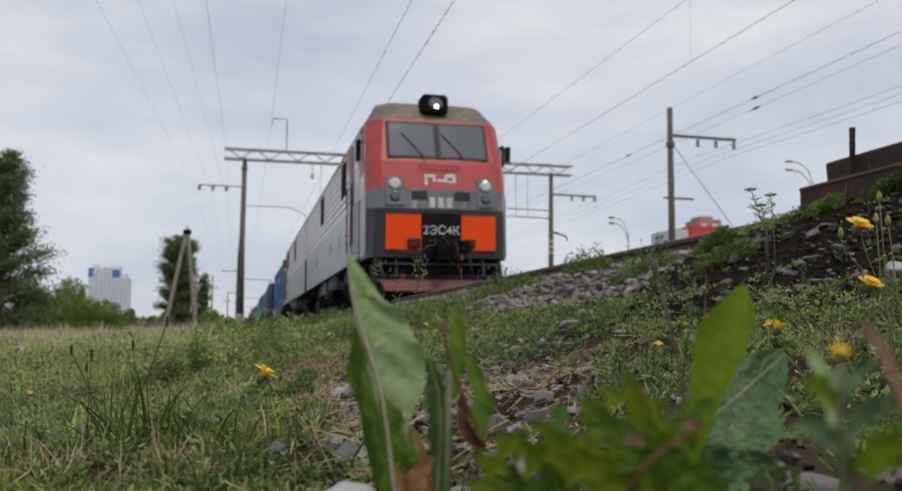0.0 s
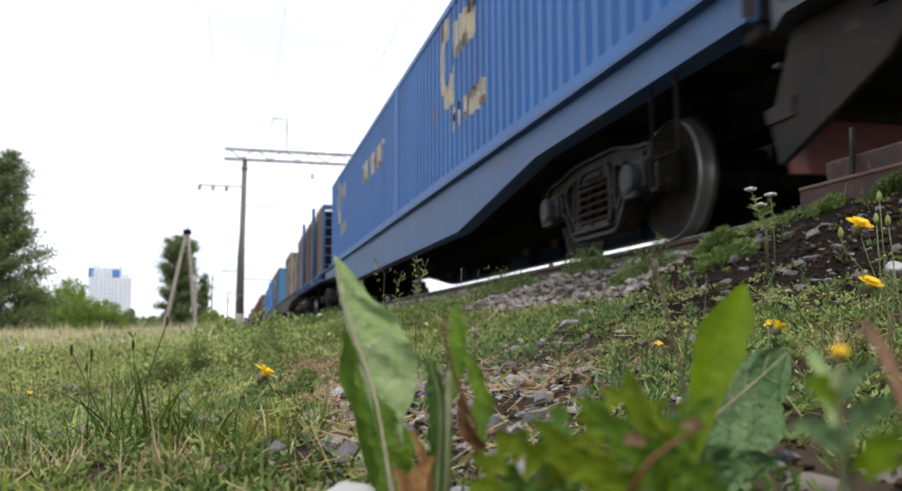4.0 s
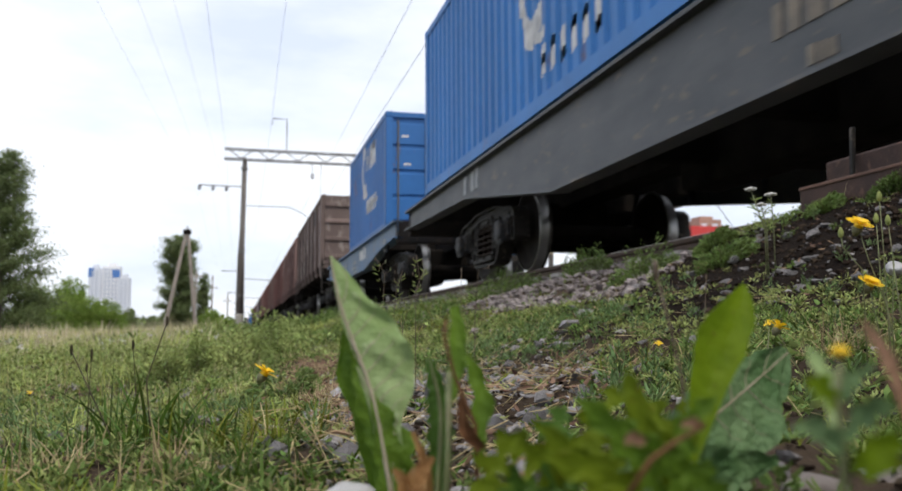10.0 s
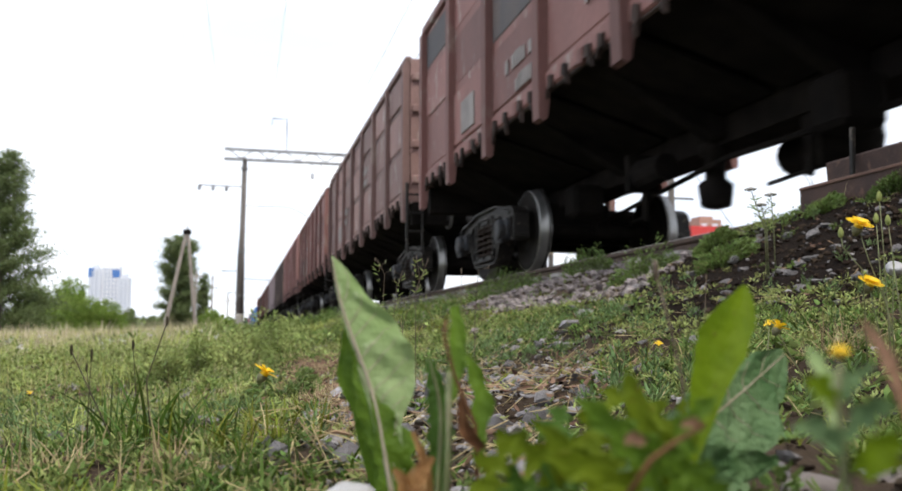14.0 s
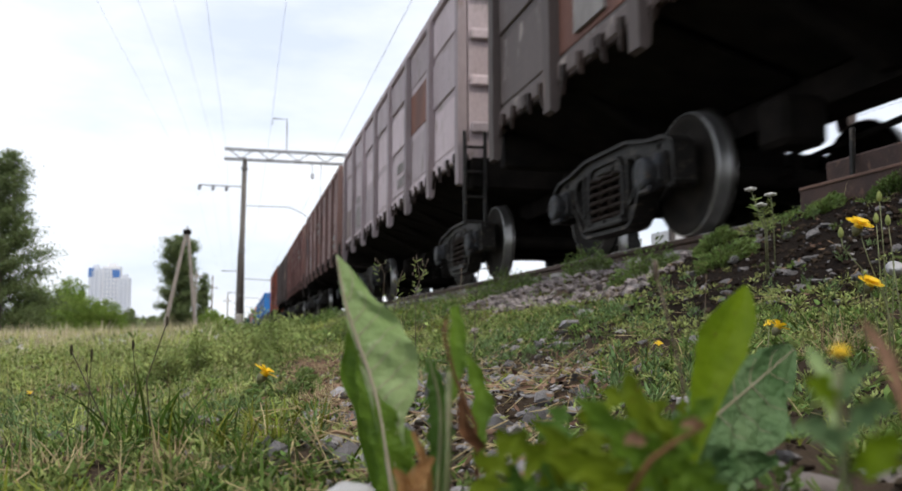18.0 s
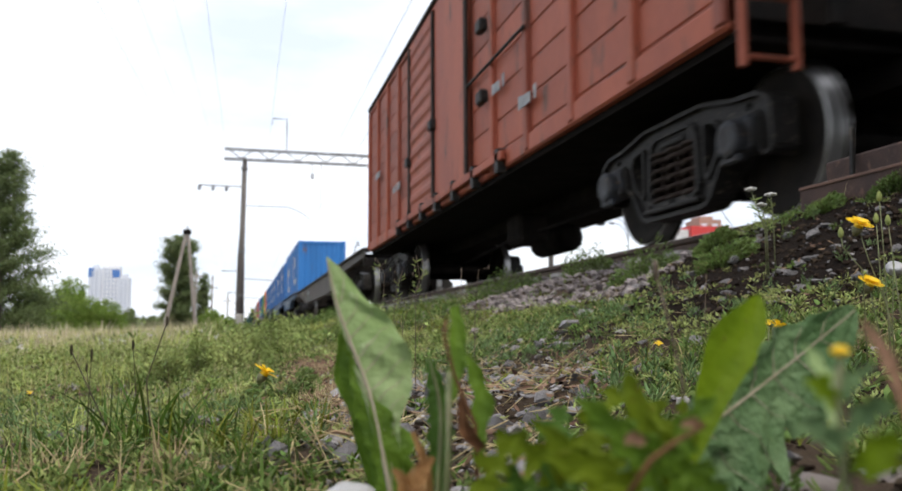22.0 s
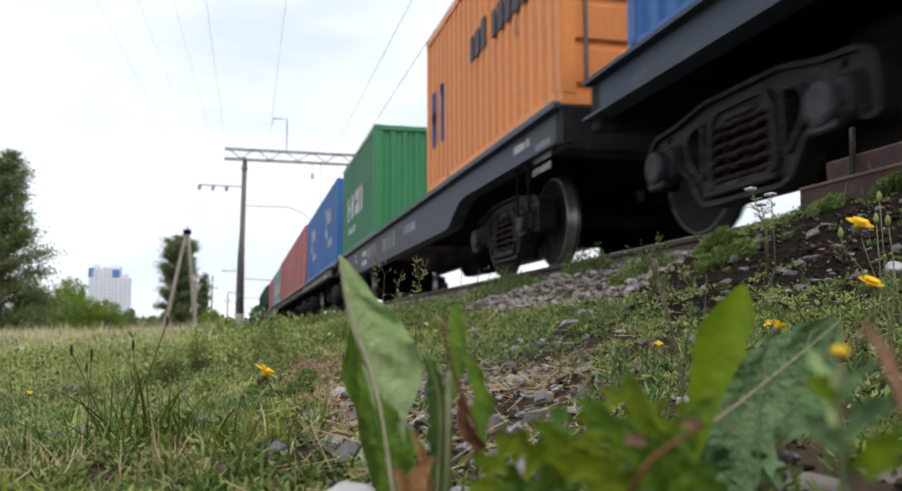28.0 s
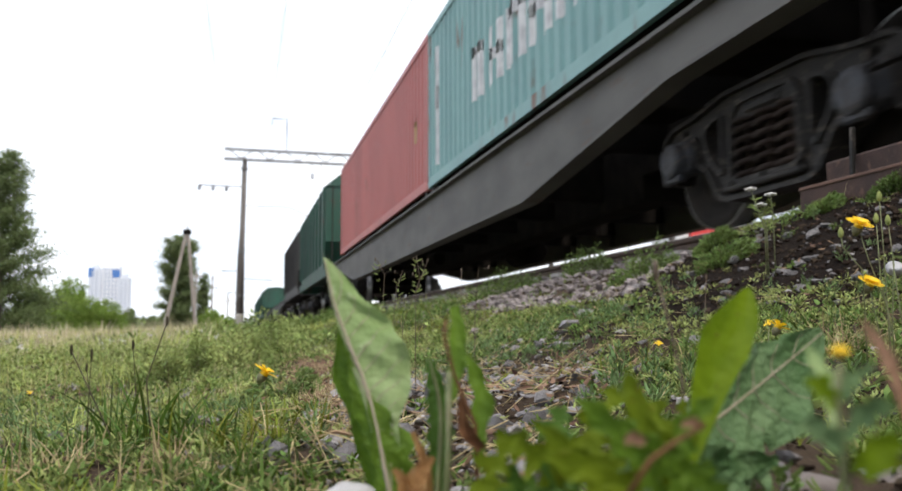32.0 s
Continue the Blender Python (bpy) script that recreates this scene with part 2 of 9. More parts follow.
gm.inputs["B"].default_value = (0.014, 0.0105, 0.0085, 1)
gl.new(gr.outputs[0], gm.inputs["Factor"])
old = gn["Principled BSDF"].inputs["Base Color"].links[0].from_socket
gl.new(old, gm.inputs["A"])
gl.new(gm.outputs["Result"], gn["Principled BSDF"].inputs["Base Color"])
gx, gy = steps(-2500, 2500, -2.2, 3.6, 0.045), steps(-2500, 3500, 0.1, 6.0, 0.05)
XX, YY = np.meshgrid(gx, gy)
ZZ = gz(XX, YY)
nx, ny = len(gx), len(gy)
idx = np.arange(nx * ny).reshape(ny, nx)
quads = np.stack([idx[:-1, :-1], idx[:-1, 1:], idx[1:, 1:], idx[1:, :-1]], -1).reshape(-1, 4)


def big_mesh(name, verts, faces, material, smooth=True):
    """A mesh from arrays; faces all have the same number of corners."""
    verts, faces = np.asarray(verts, np.float32), np.asarray(faces, np.int32)
    me = bpy.data.meshes.new(name)
    k = faces.shape[1]
    me.vertices.add(len(verts))
    me.vertices.foreach_set("co", verts.ravel())
    me.loops.add(faces.size)
    me.loops.foreach_set("vertex_index", faces.ravel())
    me.polygons.add(len(faces))
    me.polygons.foreach_set("loop_start", np.arange(0, faces.size, k, dtype=np.int32))
    me.polygons.foreach_set("use_smooth", np.full(len(faces), smooth))
    me.update(calc_edges=True)
    me.validate()
    me.materials.append(material)
    return me


ground = tagged(new("ground", big_mesh("ground", np.stack([XX, YY, ZZ], -1).reshape(-1, 3), quads, M_GROUND)),
                "uneven grassy railway bank of dark soil and gravel", "ground", kind="structure")

# ---------------- track ----------------
RAILP = [(-0.075, 0), (0.075, 0), (0.075, 0.012), (0.012, 0.035), (0.009, 0.13), (0.037, 0.145), (0.037, 0.172), (0.028, 0.18),
         (-0.028, 0.18), (-0.037, 0.172), (-0.037, 0.145), (-0.009, 0.13), (-0.012, 0.035), (-0.075, 0.012)]
track = thing("railway_track", (TX, 0, RZ), "two rusty steel rails on concrete sleepers in ballast", "railway track", kind="structure")
for sx in (-0.797, 0.797):
    part("rail", G().prism([(sx + a, b - 0.18) for a, b in RAILP], "y", -120, 700), M_RAIL, track, "rusty rail with a polished head")
    part("rail_head", G().box(sx - 0.027, sx + 0.027, -120, 700, -0.001, 0.003), M_RAILTOP, track, "polished running surface")
sl = G().prism([(-0.14, -0.36), (0.14, -0.36), (0.11, -0.182), (-0.11, -0.182)], "x", -1.35, 1.35).mesh("sleeper", M_CONC)
for i in range(150):
    part("sleeper", sl, None, track, at=(0, -8 + i * 0.55, 0))
for tx in (10.9, 14.6):
    side_track = thing("railway_track", (tx, 0, RZ - 0.12), "further pair of rails beyond the train", "railway track", kind="structure")
    for sx in (-0.797, 0.797):
        part("rail", G().prism([(sx + a, b - 0.18) for a, b in RAILP], "y", -120, 700), M_RAIL, side_track)

# piece of scrap rail and a steel pin on the bank
scrap = thing("scrap_beam", (2.12, 2.86, 0.60), "rusty scrap of steel beam lying on top of the bank", "scrap metal")
part("lip", G().box(-0.026, -0.0205, -1.9, 0.0, 0.044, 0.056, 0.002), mat("bare_rust", (0.16, 0.085, 0.06), 0.7, 0.1, 0.3, 9), scrap, "worn reddish edge of the flange")
part("lower_flange", G().prism([(-0.020, -0.035), (0.0, -0.035), (0.0, 0.036), (0.12, 0.040), (0.12, 0.052), (-0.020, 0.052)], "y", -1.9, 0.0), M_RUST, scrap, "rusty lower flange")
part("web", G().prism([(0.048, 0.052), (0.064, 0.052), (0.066, 0.140), (0.060, 0.146), (0.050, 0.145), (0.044, 0.138)], "y", -1.9, -0.075), M_RUST, scrap, "rusty standing web")
pin = solid("steel_pin", G().box(-0.0085, 0.0085, -0.009, 0.009, -0.050, 0.143, 0.003), M_STEEL, "dark steel pin standing on the flange of the scrap beam", "steel pin", at=(2.145, 2.618, 0.70))
pin.rotation_euler = (0, radians(3), 0)

# ---------------- overhead line ----------------
wires = []


def mast(x, y, z1, lean, material, r=0.16, name="catenary_mast", label="tall weathered concrete catenary mast"):
    ob = thing(name, (x, y, float(gz(x, y)) - 0.1), label, "mast")
    ob.rotation_euler = (0, radians(lean), 0)
    part("shaft", G().lathe([(0, r), (z1 * 0.5, r * 0.88), (z1, r * 0.72)], 14, "z"), material, ob, smooth=True)
    part("foundation", G().lathe([(0, r * 1.35), (1.1, r * 1.3), (1.2, r * 1.05)], 12, "z"), M_CONC, ob, "pale concrete foot")
    return ob


def insul(parent, x, y, z, n=3, down=1):
    g = G()
    for i in range(n):
        g.lathe([(-i * 0.13 * down, 0.03), (-i * 0.13 * down - 0.03, 0.10), (-i * 0.13 * down - 0.07, 0.10), (-i * 0.13 * down - 0.10, 0.03)], 8, "z", (x, y, z))
    part("insulator", g, M_INSUL, parent, "dark glazed insulator", True)


GY = 46.0
m1 = mast(0.0, GY, 9.45, 0.9, M_DARKPOST)
part("crossarm", G().box(-2.3, 0, -0.03, 0.03, 7.87, 7.915), M_GREYMETAL, m1)
for i in range(3):
    insul(m1, -2.25 + i * 0.68, 0, 7.86, 2)
part("bracket", G().tube([(0, 0, 6.9), (2.4, 0, 6.92), (3.1, 0, 6.6), (3.5, 0, 6.3)], 0.019), M_GREYMETAL, m1)
part("cable_pipe", G().tube([(-0.19, 0, 0.2), (-0.17, 0, 4.2), (-0.12, 0, 5.2)], 0.03), M_GREYMETAL, m1)
for z in (2.1, 4.4, 8.8):
    part("clamp", G().lathe([(z, 0.175), (z + 0.14, 0.175)], 12, "z"), M_GREYMETAL, m1)
m2 = mast(17.2, GY, 8.75, 0.9, M_DARKPOST)
for i in range(3):
    part("warning_band", G().lathe([(4.05 + i * 0.32, 0.152), (4.05 + i * 0.32 + 0.15, 0.152)], 14, "z"), M_CREAM, m2, "pale painted warning band")
part("crossarm", G().box(0, 2.8, -0.04, 0.04, 7.45, 7.55), M_GREYMETAL, m2)
for i in range(3):
    insul(m2, 1.3 + i * 0.7, 0, 7.43, 2)
for z in (6.55, 6.1):
    part("bracket", G().tube([(0, 0, z), (-2.6, 0, z + 0.02)], 0.03), M_GREYMETAL, m2)
part("signal_arm", G().tube([(0, 0, 5.35), (0.9, 0, 5.1), (1.0, 0, 4.85)], 0.05), M_UNDER, m2)
gantry = thing("gantry_beam", (0, GY, 9.20), "lattice steel gantry beam spanning the tracks", "gantry")
gantry.rotation_euler = (0, radians(0.45), 0)
for dz in (0.0, 0.53):
    for dy in (-0.22, 0.22):
        part("chord", G().box(-0.9, 18.6, dy - 0.03, dy + 0.03, dz, dz + 0.06), M_GREYMETAL, gantry)
for i in range(26):
    a = -0.8 + i * 0.74
    up = i % 2
    part("lattice_bar", G().tube([(a, -0.22, 0.05 if up else 0.56), (a + 0.74, -0.22, 0.56 if up else 0.05)], 0.028, 5), M_GREYMETAL, gantry)
part("hoop", G().tube([(2.3, 0, 0.7), (2.3, 0, 2.35), (1.55, 0, 2.35), (1.5, 0, 2.0)], 0.03), M_GREYMETAL, gantry)
for i, x in enumerate((3.7, 8.0, 9.9)):
    part("hanger", G().tube([(x, 0, 0), (x, 0, -0.65)], 0.02), M_GREYMETAL, gantry)
    insul(gantry, x, 0, -0.6, 2)
for x in (4.15, 10.97, 14.5, 15.2, 15.9):
    part("registration_arm", G().tube([(x, 0, 0.05), (x, 0, -2.45)], 0.014, 5), M_GREYMETAL, gantry)
part("lamp_box", G().box(14.55, 14.85, -0.15, 0.15, 0.55, 1.5, 0.04), M_UNDER, gantry)

m3 = mast(20.3, 37.6, 10.6, 0.8, M_DARKPOST, 0.18, label="weathered dark mast with a crossarm")
part("crossarm", G().box(0, 3.6, -0.05, 0.05, 9.15, 9.28), M_GREYMETAL, m3)
for i in range(3):
    insul(m3, 1.5 + i * 1.0, 0, 9.1, 3)
part("clamp", G().lathe([(8.65, 0.21), (8.9, 0.21)], 12, "z"), M_GREYMETAL, m3)
part("side_bracket", G().tube([(-0.4, 0, 6.1), (1.2, 0, 6.1)], 0.05), M_GREYMETAL, m3)
part("stay_wire", G().tube([(0.1, 0, 8.8), (4.4, -1, 2.6)], 0.02, 4), M_WIRE, m3)

M_FARPOLE = mat("old_pole_wood", (0.33, 0.285, 0.245), 0.9, 0, 0.3, 1)


def strand(name, pts, r=0.012, label="thin overhead wire over the tracks", n=14, sag=0.0):
    """A wire between two points with a little sag."""
    a, b = Vector(pts[0]), Vector(pts[1])
    line = [a.lerp(b, i / n) - Vector((0, 0, sag * 4 * (i / n) * (1 - i / n))) for i in range(n + 1)]
    return solid(name, G().tube(line, r * 0.72, 4), M_WIRE, label, "wire", "overhead wires")


CW, MW = 6.86, 8.58     # heights of the contact wires and of the carriers above them
for x, z, r in ((4.15, CW, 0.013), (4.15, MW, 0.011), (10.95, CW, 0.015), (11.0, MW, 0.011), (14.5, CW, 0.016), (15.9, MW, 0.010), (15.2, CW, 0.010)):
    strand("contact_wire", ((x, -30, z), (x, GY, z)), r * 0.75, "taut overhead contact wire above the rails")
    strand("contact_wire", ((x, GY, z), (x, 230, z)), r * 0.75, "taut overhead contact wire above the rails")
for y in (10.6, 19.0, 37.0):
    strand("dropper", ((10.95, y, CW), (11.0, y, MW)), 0.005, "short dropper wire between carrier and contact wire", 1)
for x, z, xn, zn, yn in ((-2.2, 7.35, -3.48, 8.11, 21.4), (-1.45, 7.3, -2.51, 8.11, 21.2), (-0.75, 7.3, -1.68, 8.11, 21.0), (-0.83, 9.81, -1.06, 9.31, 24.0), (1.5, 11.4, 1.36, 11.5, 29.0)):
    k = (GY + 30) / (GY - yn)
    strand("feeder_wire", ((x, GY, z), (x + (xn - x) * k, -30, z + (zn - z) * k)), 0.004 if z < 9 else 0.007, "thin feeder wire strung from mast to mast")
    strand("feeder_wire", ((x, GY, z), (x, 101, z)), 0.004 if z < 9 else 0.007, "thin feeder wire strung from mast to mast", sag=0.6)
for i in range(3):
    strand("feeder_wire", ((21.9 + i * 0.8, -25, 8.7), (21.9 + i * 0.8, 37.6, 8.7)), 0.011, "thin feeder wire strung from mast to mast", sag=0.4)

for x, y in ((14.5, 21.6), (15.2, 22.6), (14.5, 30.0)):
    wi = thing("wire_insulator", (x, y, CW), "dark glazed insulator strung in a wire", "insulator", "wire insulators")
    part("rod", G().lathe([(-0.2, 0.012), (-0.17, 0.025), (-0.06, 0.025), (0.0, 0.045), (0.06, 0.025), (0.17, 0.025), (0.2, 0.012)], 8, "y"), M_INSUL, wi, smooth=True)
for i in range(3):
    strand("feeder_wire", ((21.9 + i * 0.8, 37.6, 8.7), (21.9 + i * 0.8, 120, 8.7)), 0.011, "thin feeder wire strung from mast to mast", sag=0.7)

# far masts along the line
for k in range(1, 7):
    y = GY + 55 * k
    for x in (0.4, 17.4):
        fm = mast(x, y, 8.6, 0, M_DARKPOST, 0.15, label="distant catenary mast beside the line")
        part("crossarm", G().box(-2.4, 0, -0.05, 0.05, 7.2, 7.3), M_GREYMETAL, fm)
        part("bracket", G().tube([(0, 0, 6.4), (3.4, 0, 6.2)], 0.04), M_GREYMETAL, fm)

# ---------------- far things ----------------
aframe = thing("pole_frame", (-6.6, 88, -0.2), "wooden utility pole frame of two leaning legs", "utility pole")
part("leg", G().tube([(-0.55, 0, 0), (1.4, 0, 10.2)], 0.22, 8, 0.16), M_FARPOLE, aframe)
part("leg", G().tube([(2.55, 0, 0), (1.55, 0, 10.2)], 0.2, 8, 0.15), M_FARPOLE, aframe)
part("cap", G().box(1.1, 1.85, -0.25, 0.25, 10.0, 10.5, 0.05), M_UNDER, aframe)
part("insulator", G().lathe([(10.5, 0.06), (10.8, 0.08), (10.85, 0.03)], 8, "z", (1.5, 0, 0)), M_INSUL, aframe)
for k, (x, y) in enumerate(((-4.6, 96), (-3.6, 120), (-5.4, 150), (-2.2, 170))):
    up = thing("utility_pole", (x, y, -0.2), "thin distant wooden utility pole", "utility pole", "utility poles")
    part("shaft", G().tube([(0, 0, 0), (0.05, 0, 7.0 + k % 2)], 0.13, 7, 0.1), M_FARPOLE, up)
    part("crossarm", G().box(-0.8, 0.8, -0.06, 0.06, 6.3, 6.45), M_FARPOLE, up)

# wall and window colours are paled to stand in for distance haze
M_TOWER = mat("tower_panels_haze", (0.80, 0.80, 0.81), 0.8, 0, 0.1, 0.05, (0.74, 0.75, 0.77), fine=0.4)
M_TOWER2 = mat("tower_panels_grey_haze", (0.68, 0.71, 0.77), 0.8, 0, 0.1, 0.05, fine=0.4)
M_LOGGIA = mat("loggia_grey", (0.52, 0.56, 0.64), 0.7, 0, 0.1, 0.05)
M_BLUECAP = mat("tower_blue", (0.08, 0.20, 0.50), 0.7, 0, 0.1, 0.05)
M_WINDOW = mat("tower_window_haze", (0.62, 0.66, 0.73), 0.3, 0, 0.1, 1)


def tower(x, y, w, d, h, wall, floors, cols, cap=None):
    ob = thing("apartment_tower", (x, y, 0), "pale high-rise apartment block on the skyline", "building", "apartment towers")
    part("wall", G().box(-w / 2, w / 2, -d / 2, d / 2, 0, h), wall, ob)
    part("roof", G().box(-w * 0.2, w * 0.25, -d * 0.3, d * 0.3, h, h + 4), wall, ob)
    if cap:
        part("roof_band", G().box(-w / 2 - 0.2, -w * 0.08, -d / 2 - 0.3, d / 2, h - 10, h + 0.3), M_BLUECAP, ob, "blue top band")
    for j in range(cols - 1):
        part("loggia", G().box(-w / 2 + w * (j + 0.86) / cols, -w / 2 + w * (j + 1.14) / cols, -d / 2 - 0.4, -d / 2 + 0.2, 1, h - 2.5), M_LOGGIA, ob, "grey-blue column of loggias")
    pane = G().box(-w / cols * 0.30, w / cols * 0.30, -0.25, 0.1, 0, h / floors * 0.55).mesh("window", M_WINDOW)
    for i in range(floors):
        for j in range(cols):
            part("window", pane, None, ob, at=(-w / 2 + w * (j + 0.5) / cols, -d / 2, 2 + h * i / floors * 0.97))


tower(-160, 1050, 13, 20, 74, M_TOWER2, 16, 3, True)
tower(-144, 1060, 19, 20, 77, M_TOWER, 16, 5)
part("roof_band", G().box(1.5, 9.7, -10.5, -9.5, 64, 73), M_BLUECAP, bpy.data.objects["apartment_tower.001"], "blue top panel")
tower(-127.5, 1040, 12, 18, 63, M_TOWER2, 14, 3)
M_FARRED = mat("red_cladding", (0.62, 0.05, 0.045), 0.6, 0, 0.1, 0.2)
M_FARBRICK = mat("far_brick", (0.42, 0.26, 0.2), 0.8, 0, 0.2, 0.3)
rb = thing("shop_building", (99, 160, 0), "long low building with red cladding", "building")
part("wall", G().box(-10.1, -1.4, -4, 6, 0, 21.3), M_FARRED, rb)
part("side_wing", G().box(-14, -10.2, -3, 6, 0, 20.6), M_WHITE, rb)
tb = thing("brick_tower", (98.6, 168, 0), "distant brick apartment block with pale bands", "building")
part("wall", G().box(-2.6, 2.6, -3, 3, 0, 24.0), M_FARBRICK, tb)
part("roof", G().box(-1.8, 1.2, -2, 2, 24.0, 24.8), M_FARBRICK, tb)
for i in range(4):
    part("window", G().box(-2.2, -0.9, -3.1, -2.9, 14 + i * 2.6, 15.3 + i * 2.6), M_WINDOW, tb)
    part("window", G().box(0.4, 1.7, -3.1, -2.9, 14 + i * 2.6, 15.3 + i * 2.6), M_WINDOW, tb)


def street_lamp(x, y, h, s):
    ob = thing("street_lamp", (x, y, 0), "distant curved double-arm street lamp", "street lamp", "street lamps")
    part("pole", G().tube([(0, 0, 0), (0, 0, h * 0.86)], 0.09 * s, 8, 0.07 * s), M_GREYMETAL, ob)
    for k in (0, 1):
        part("arm", G().tube([(0, 0, h * (0.86 - 0.06 * k)), (-0.6 * s, 0, h * (0.95 - 0.06 * k)), (-1.6 * s, 0, h * (0.99 - 0.05 * k)), (-2.6 * s, 0, h * (1 - 0.05 * k))], 0.05 * s, 6), M_GREYMETAL, ob)
        part("lamp_head", G().box(-3.4 * s, -2.5 * s, -0.15, 0.15, h * (1 - 0.05 * k) - 0.1, h * (1 - 0.05 * k) + 0.08, 0.05), M_GREYMETAL, ob)


street_lamp(60.5, 80, 18.3, 1.0)
street_lamp(38.4, 80, 11.6, 0.62)


# ---------------- the train ----------------
TRAIN, WHEELSETS, SWAYS = [], [], []
WHEEL_PROF = [(-0.075, 0.12), (-0.09, 0.15), (-0.055, 0.20), (-0.03, 0.36), (-0.066, 0.40), (-0.066, 0.470), (-0.055, 0.4785), (0.03, 0.482), (0.045, 0.505), (0.06, 0.508), (0.066, 0.49), (0.066, 0.40), (0.0, 0.36), (0.03, 0.2), (0.08, 0.15), (0.09, 0.12)]


def wheel_mesh(k, side):
    s = k / 0.4785
    return G().lathe([(-side * a, r * s) for a, r in WHEEL_PROF], 32, "x").mesh("wheel", M_WHEEL, True)


def tread_mesh(k, side):
    """Running surface, greyed for the dark it reflects, between a worn bright face edge and flange tip."""
    s = k / 0.4785
    me = G().lathe([(-side * a, r * s) for a, r in [(-0.0685, 0.4665), (-0.068, 0.473), (-0.056, 0.4805), (0.029, 0.484), (0.044, 0.500), (0.06, 0.5105), (0.068, 0.497)]], 32, "x", cap=False).mesh("tyre", M_TREAD, True)
    me.materials.append(M_EDGE)
    for p in me.polygons:
        a = -side * sum(me.vertices[v].co.x for v in p.vertices) / len(p.vertices)
        p.material_index = 1 if a < -0.065 or a > 0.048 else 0
    return me


WM = {(k, s): (wheel_mesh(k, s), tread_mesh(k, s)) for k in (0.4785, 0.625) for s in (-1, 1)}
AXLE = G().lathe([(-1.1, 0.065), (-0.95, 0.075), (-0.9, 0.1), (-0.6, 0.1), (-0.5, 0.08), (0.5, 0.08), (0.6, 0.1), (0.9, 0.1), (0.95, 0.075), (1.1, 0.065)], 14, "x").mesh("wheelset", M_UNDER, True)


RIM = G().lathe([(-0.091, 0.572), (-0.094, 0.577), (-0.094, 0.604), (-0.088, 0.607), (0.088, 0.607), (0.094, 0.604), (0.094, 0.577), (0.091, 0.572)], 32, "x", cap=False).mesh("painted_rim", mat("rim_white", (0.40, 0.40, 0.38), 0.7, 0, 0.4, 9, (0.09, 0.085, 0.08), amount=0.9), True)


def wheelset(parent, y, k=0.4785, back=False):
    ob = part("wheelset", AXLE, None, parent)
    ob.matrix_parent_inverse = Matrix.Translation((0, y, k))
    for s in (-1, 1):
        a, b = WM[k, s]
        w = part("wheel", a, None, ob, at=(s * 0.79, 0, 0))
        part("tyre", b, None, ob, "polished steel tyre", at=(s * 0.79, 0, 0))
        if k > 0.5:
            part("painted_rim", RIM, None, ob, "chalky white painted tyre rim", at=(s * 0.79, 0, 0))
    WHEELSETS.append((-k if back else k, ob))


# cast side frame: two sloping arms, a bottom chord and a spring opening
def bars(g, pts, w, x0, x1):
    """Thick flat bars from point to point in the y-z plane."""
    for (ya, za), (yb, zb) in zip(pts, pts[1:]):
        d = math.hypot(yb - ya, zb - za)
        ny_, nz_ = -(zb - za) / d * w / 2, (yb - ya) / d * w / 2
        g.prism([(ya + ny_, za + nz_), (yb + ny_, zb + nz_), (yb - ny_, zb - nz_), (ya - ny_, za - nz_)], "x", x0, x1)


def plate(g, outline, holes, x0, x1):
    """A flat casting with openings: the outline and holes are (y, z) loops."""
    bm = bmesh.new()
    loops = []
    for lp in (outline, *holes):
        vs = [bm.verts.new((x0, a, b)) for a, b in lp]
        loops.append(vs)
        for k in range(len(vs)):
            bm.edges.new((vs[k - 1], vs[k]))
    bmesh.ops.triangle_fill(bm, use_beauty=True, edges=bm.edges[:])
    bm.verts.index_update()
    n = len(bm.verts)
    tris = [tuple(v.index for v in f.verts) for f in bm.faces]
    pts = [v.co.copy() for v in bm.verts]
    fs = tris + [tuple(k + n for k in f[::-1]) for f in tris]
    for vs in loops:
        ix = [v.index for v in vs]
        fs += [(ix[k - 1], ix[k], ix[k] + n, ix[k - 1] + n) for k in range(len(ix))]
    g.add(pts + [(x1, q.y, q.z) for q in pts], fs)
    bm.free()


def rounded(lp, r=0.035):
    """Cuts the corners of a loop with two short chords each."""
    out = []
    n = len(lp)
    for i in range(n):
        p, a, b = Vector(lp[i]), Vector(lp[i - 1]), Vector(lp[(i + 1) % n])
        u, v = (a - p), (b - p)
        u, v = u.normalized() * min(r, u.length * 0.45), v.normalized() * min(r, v.length * 0.45)
        out += [tuple(p + u), tuple(p + (u + v) * 0.29), tuple(p + v)]
    return out


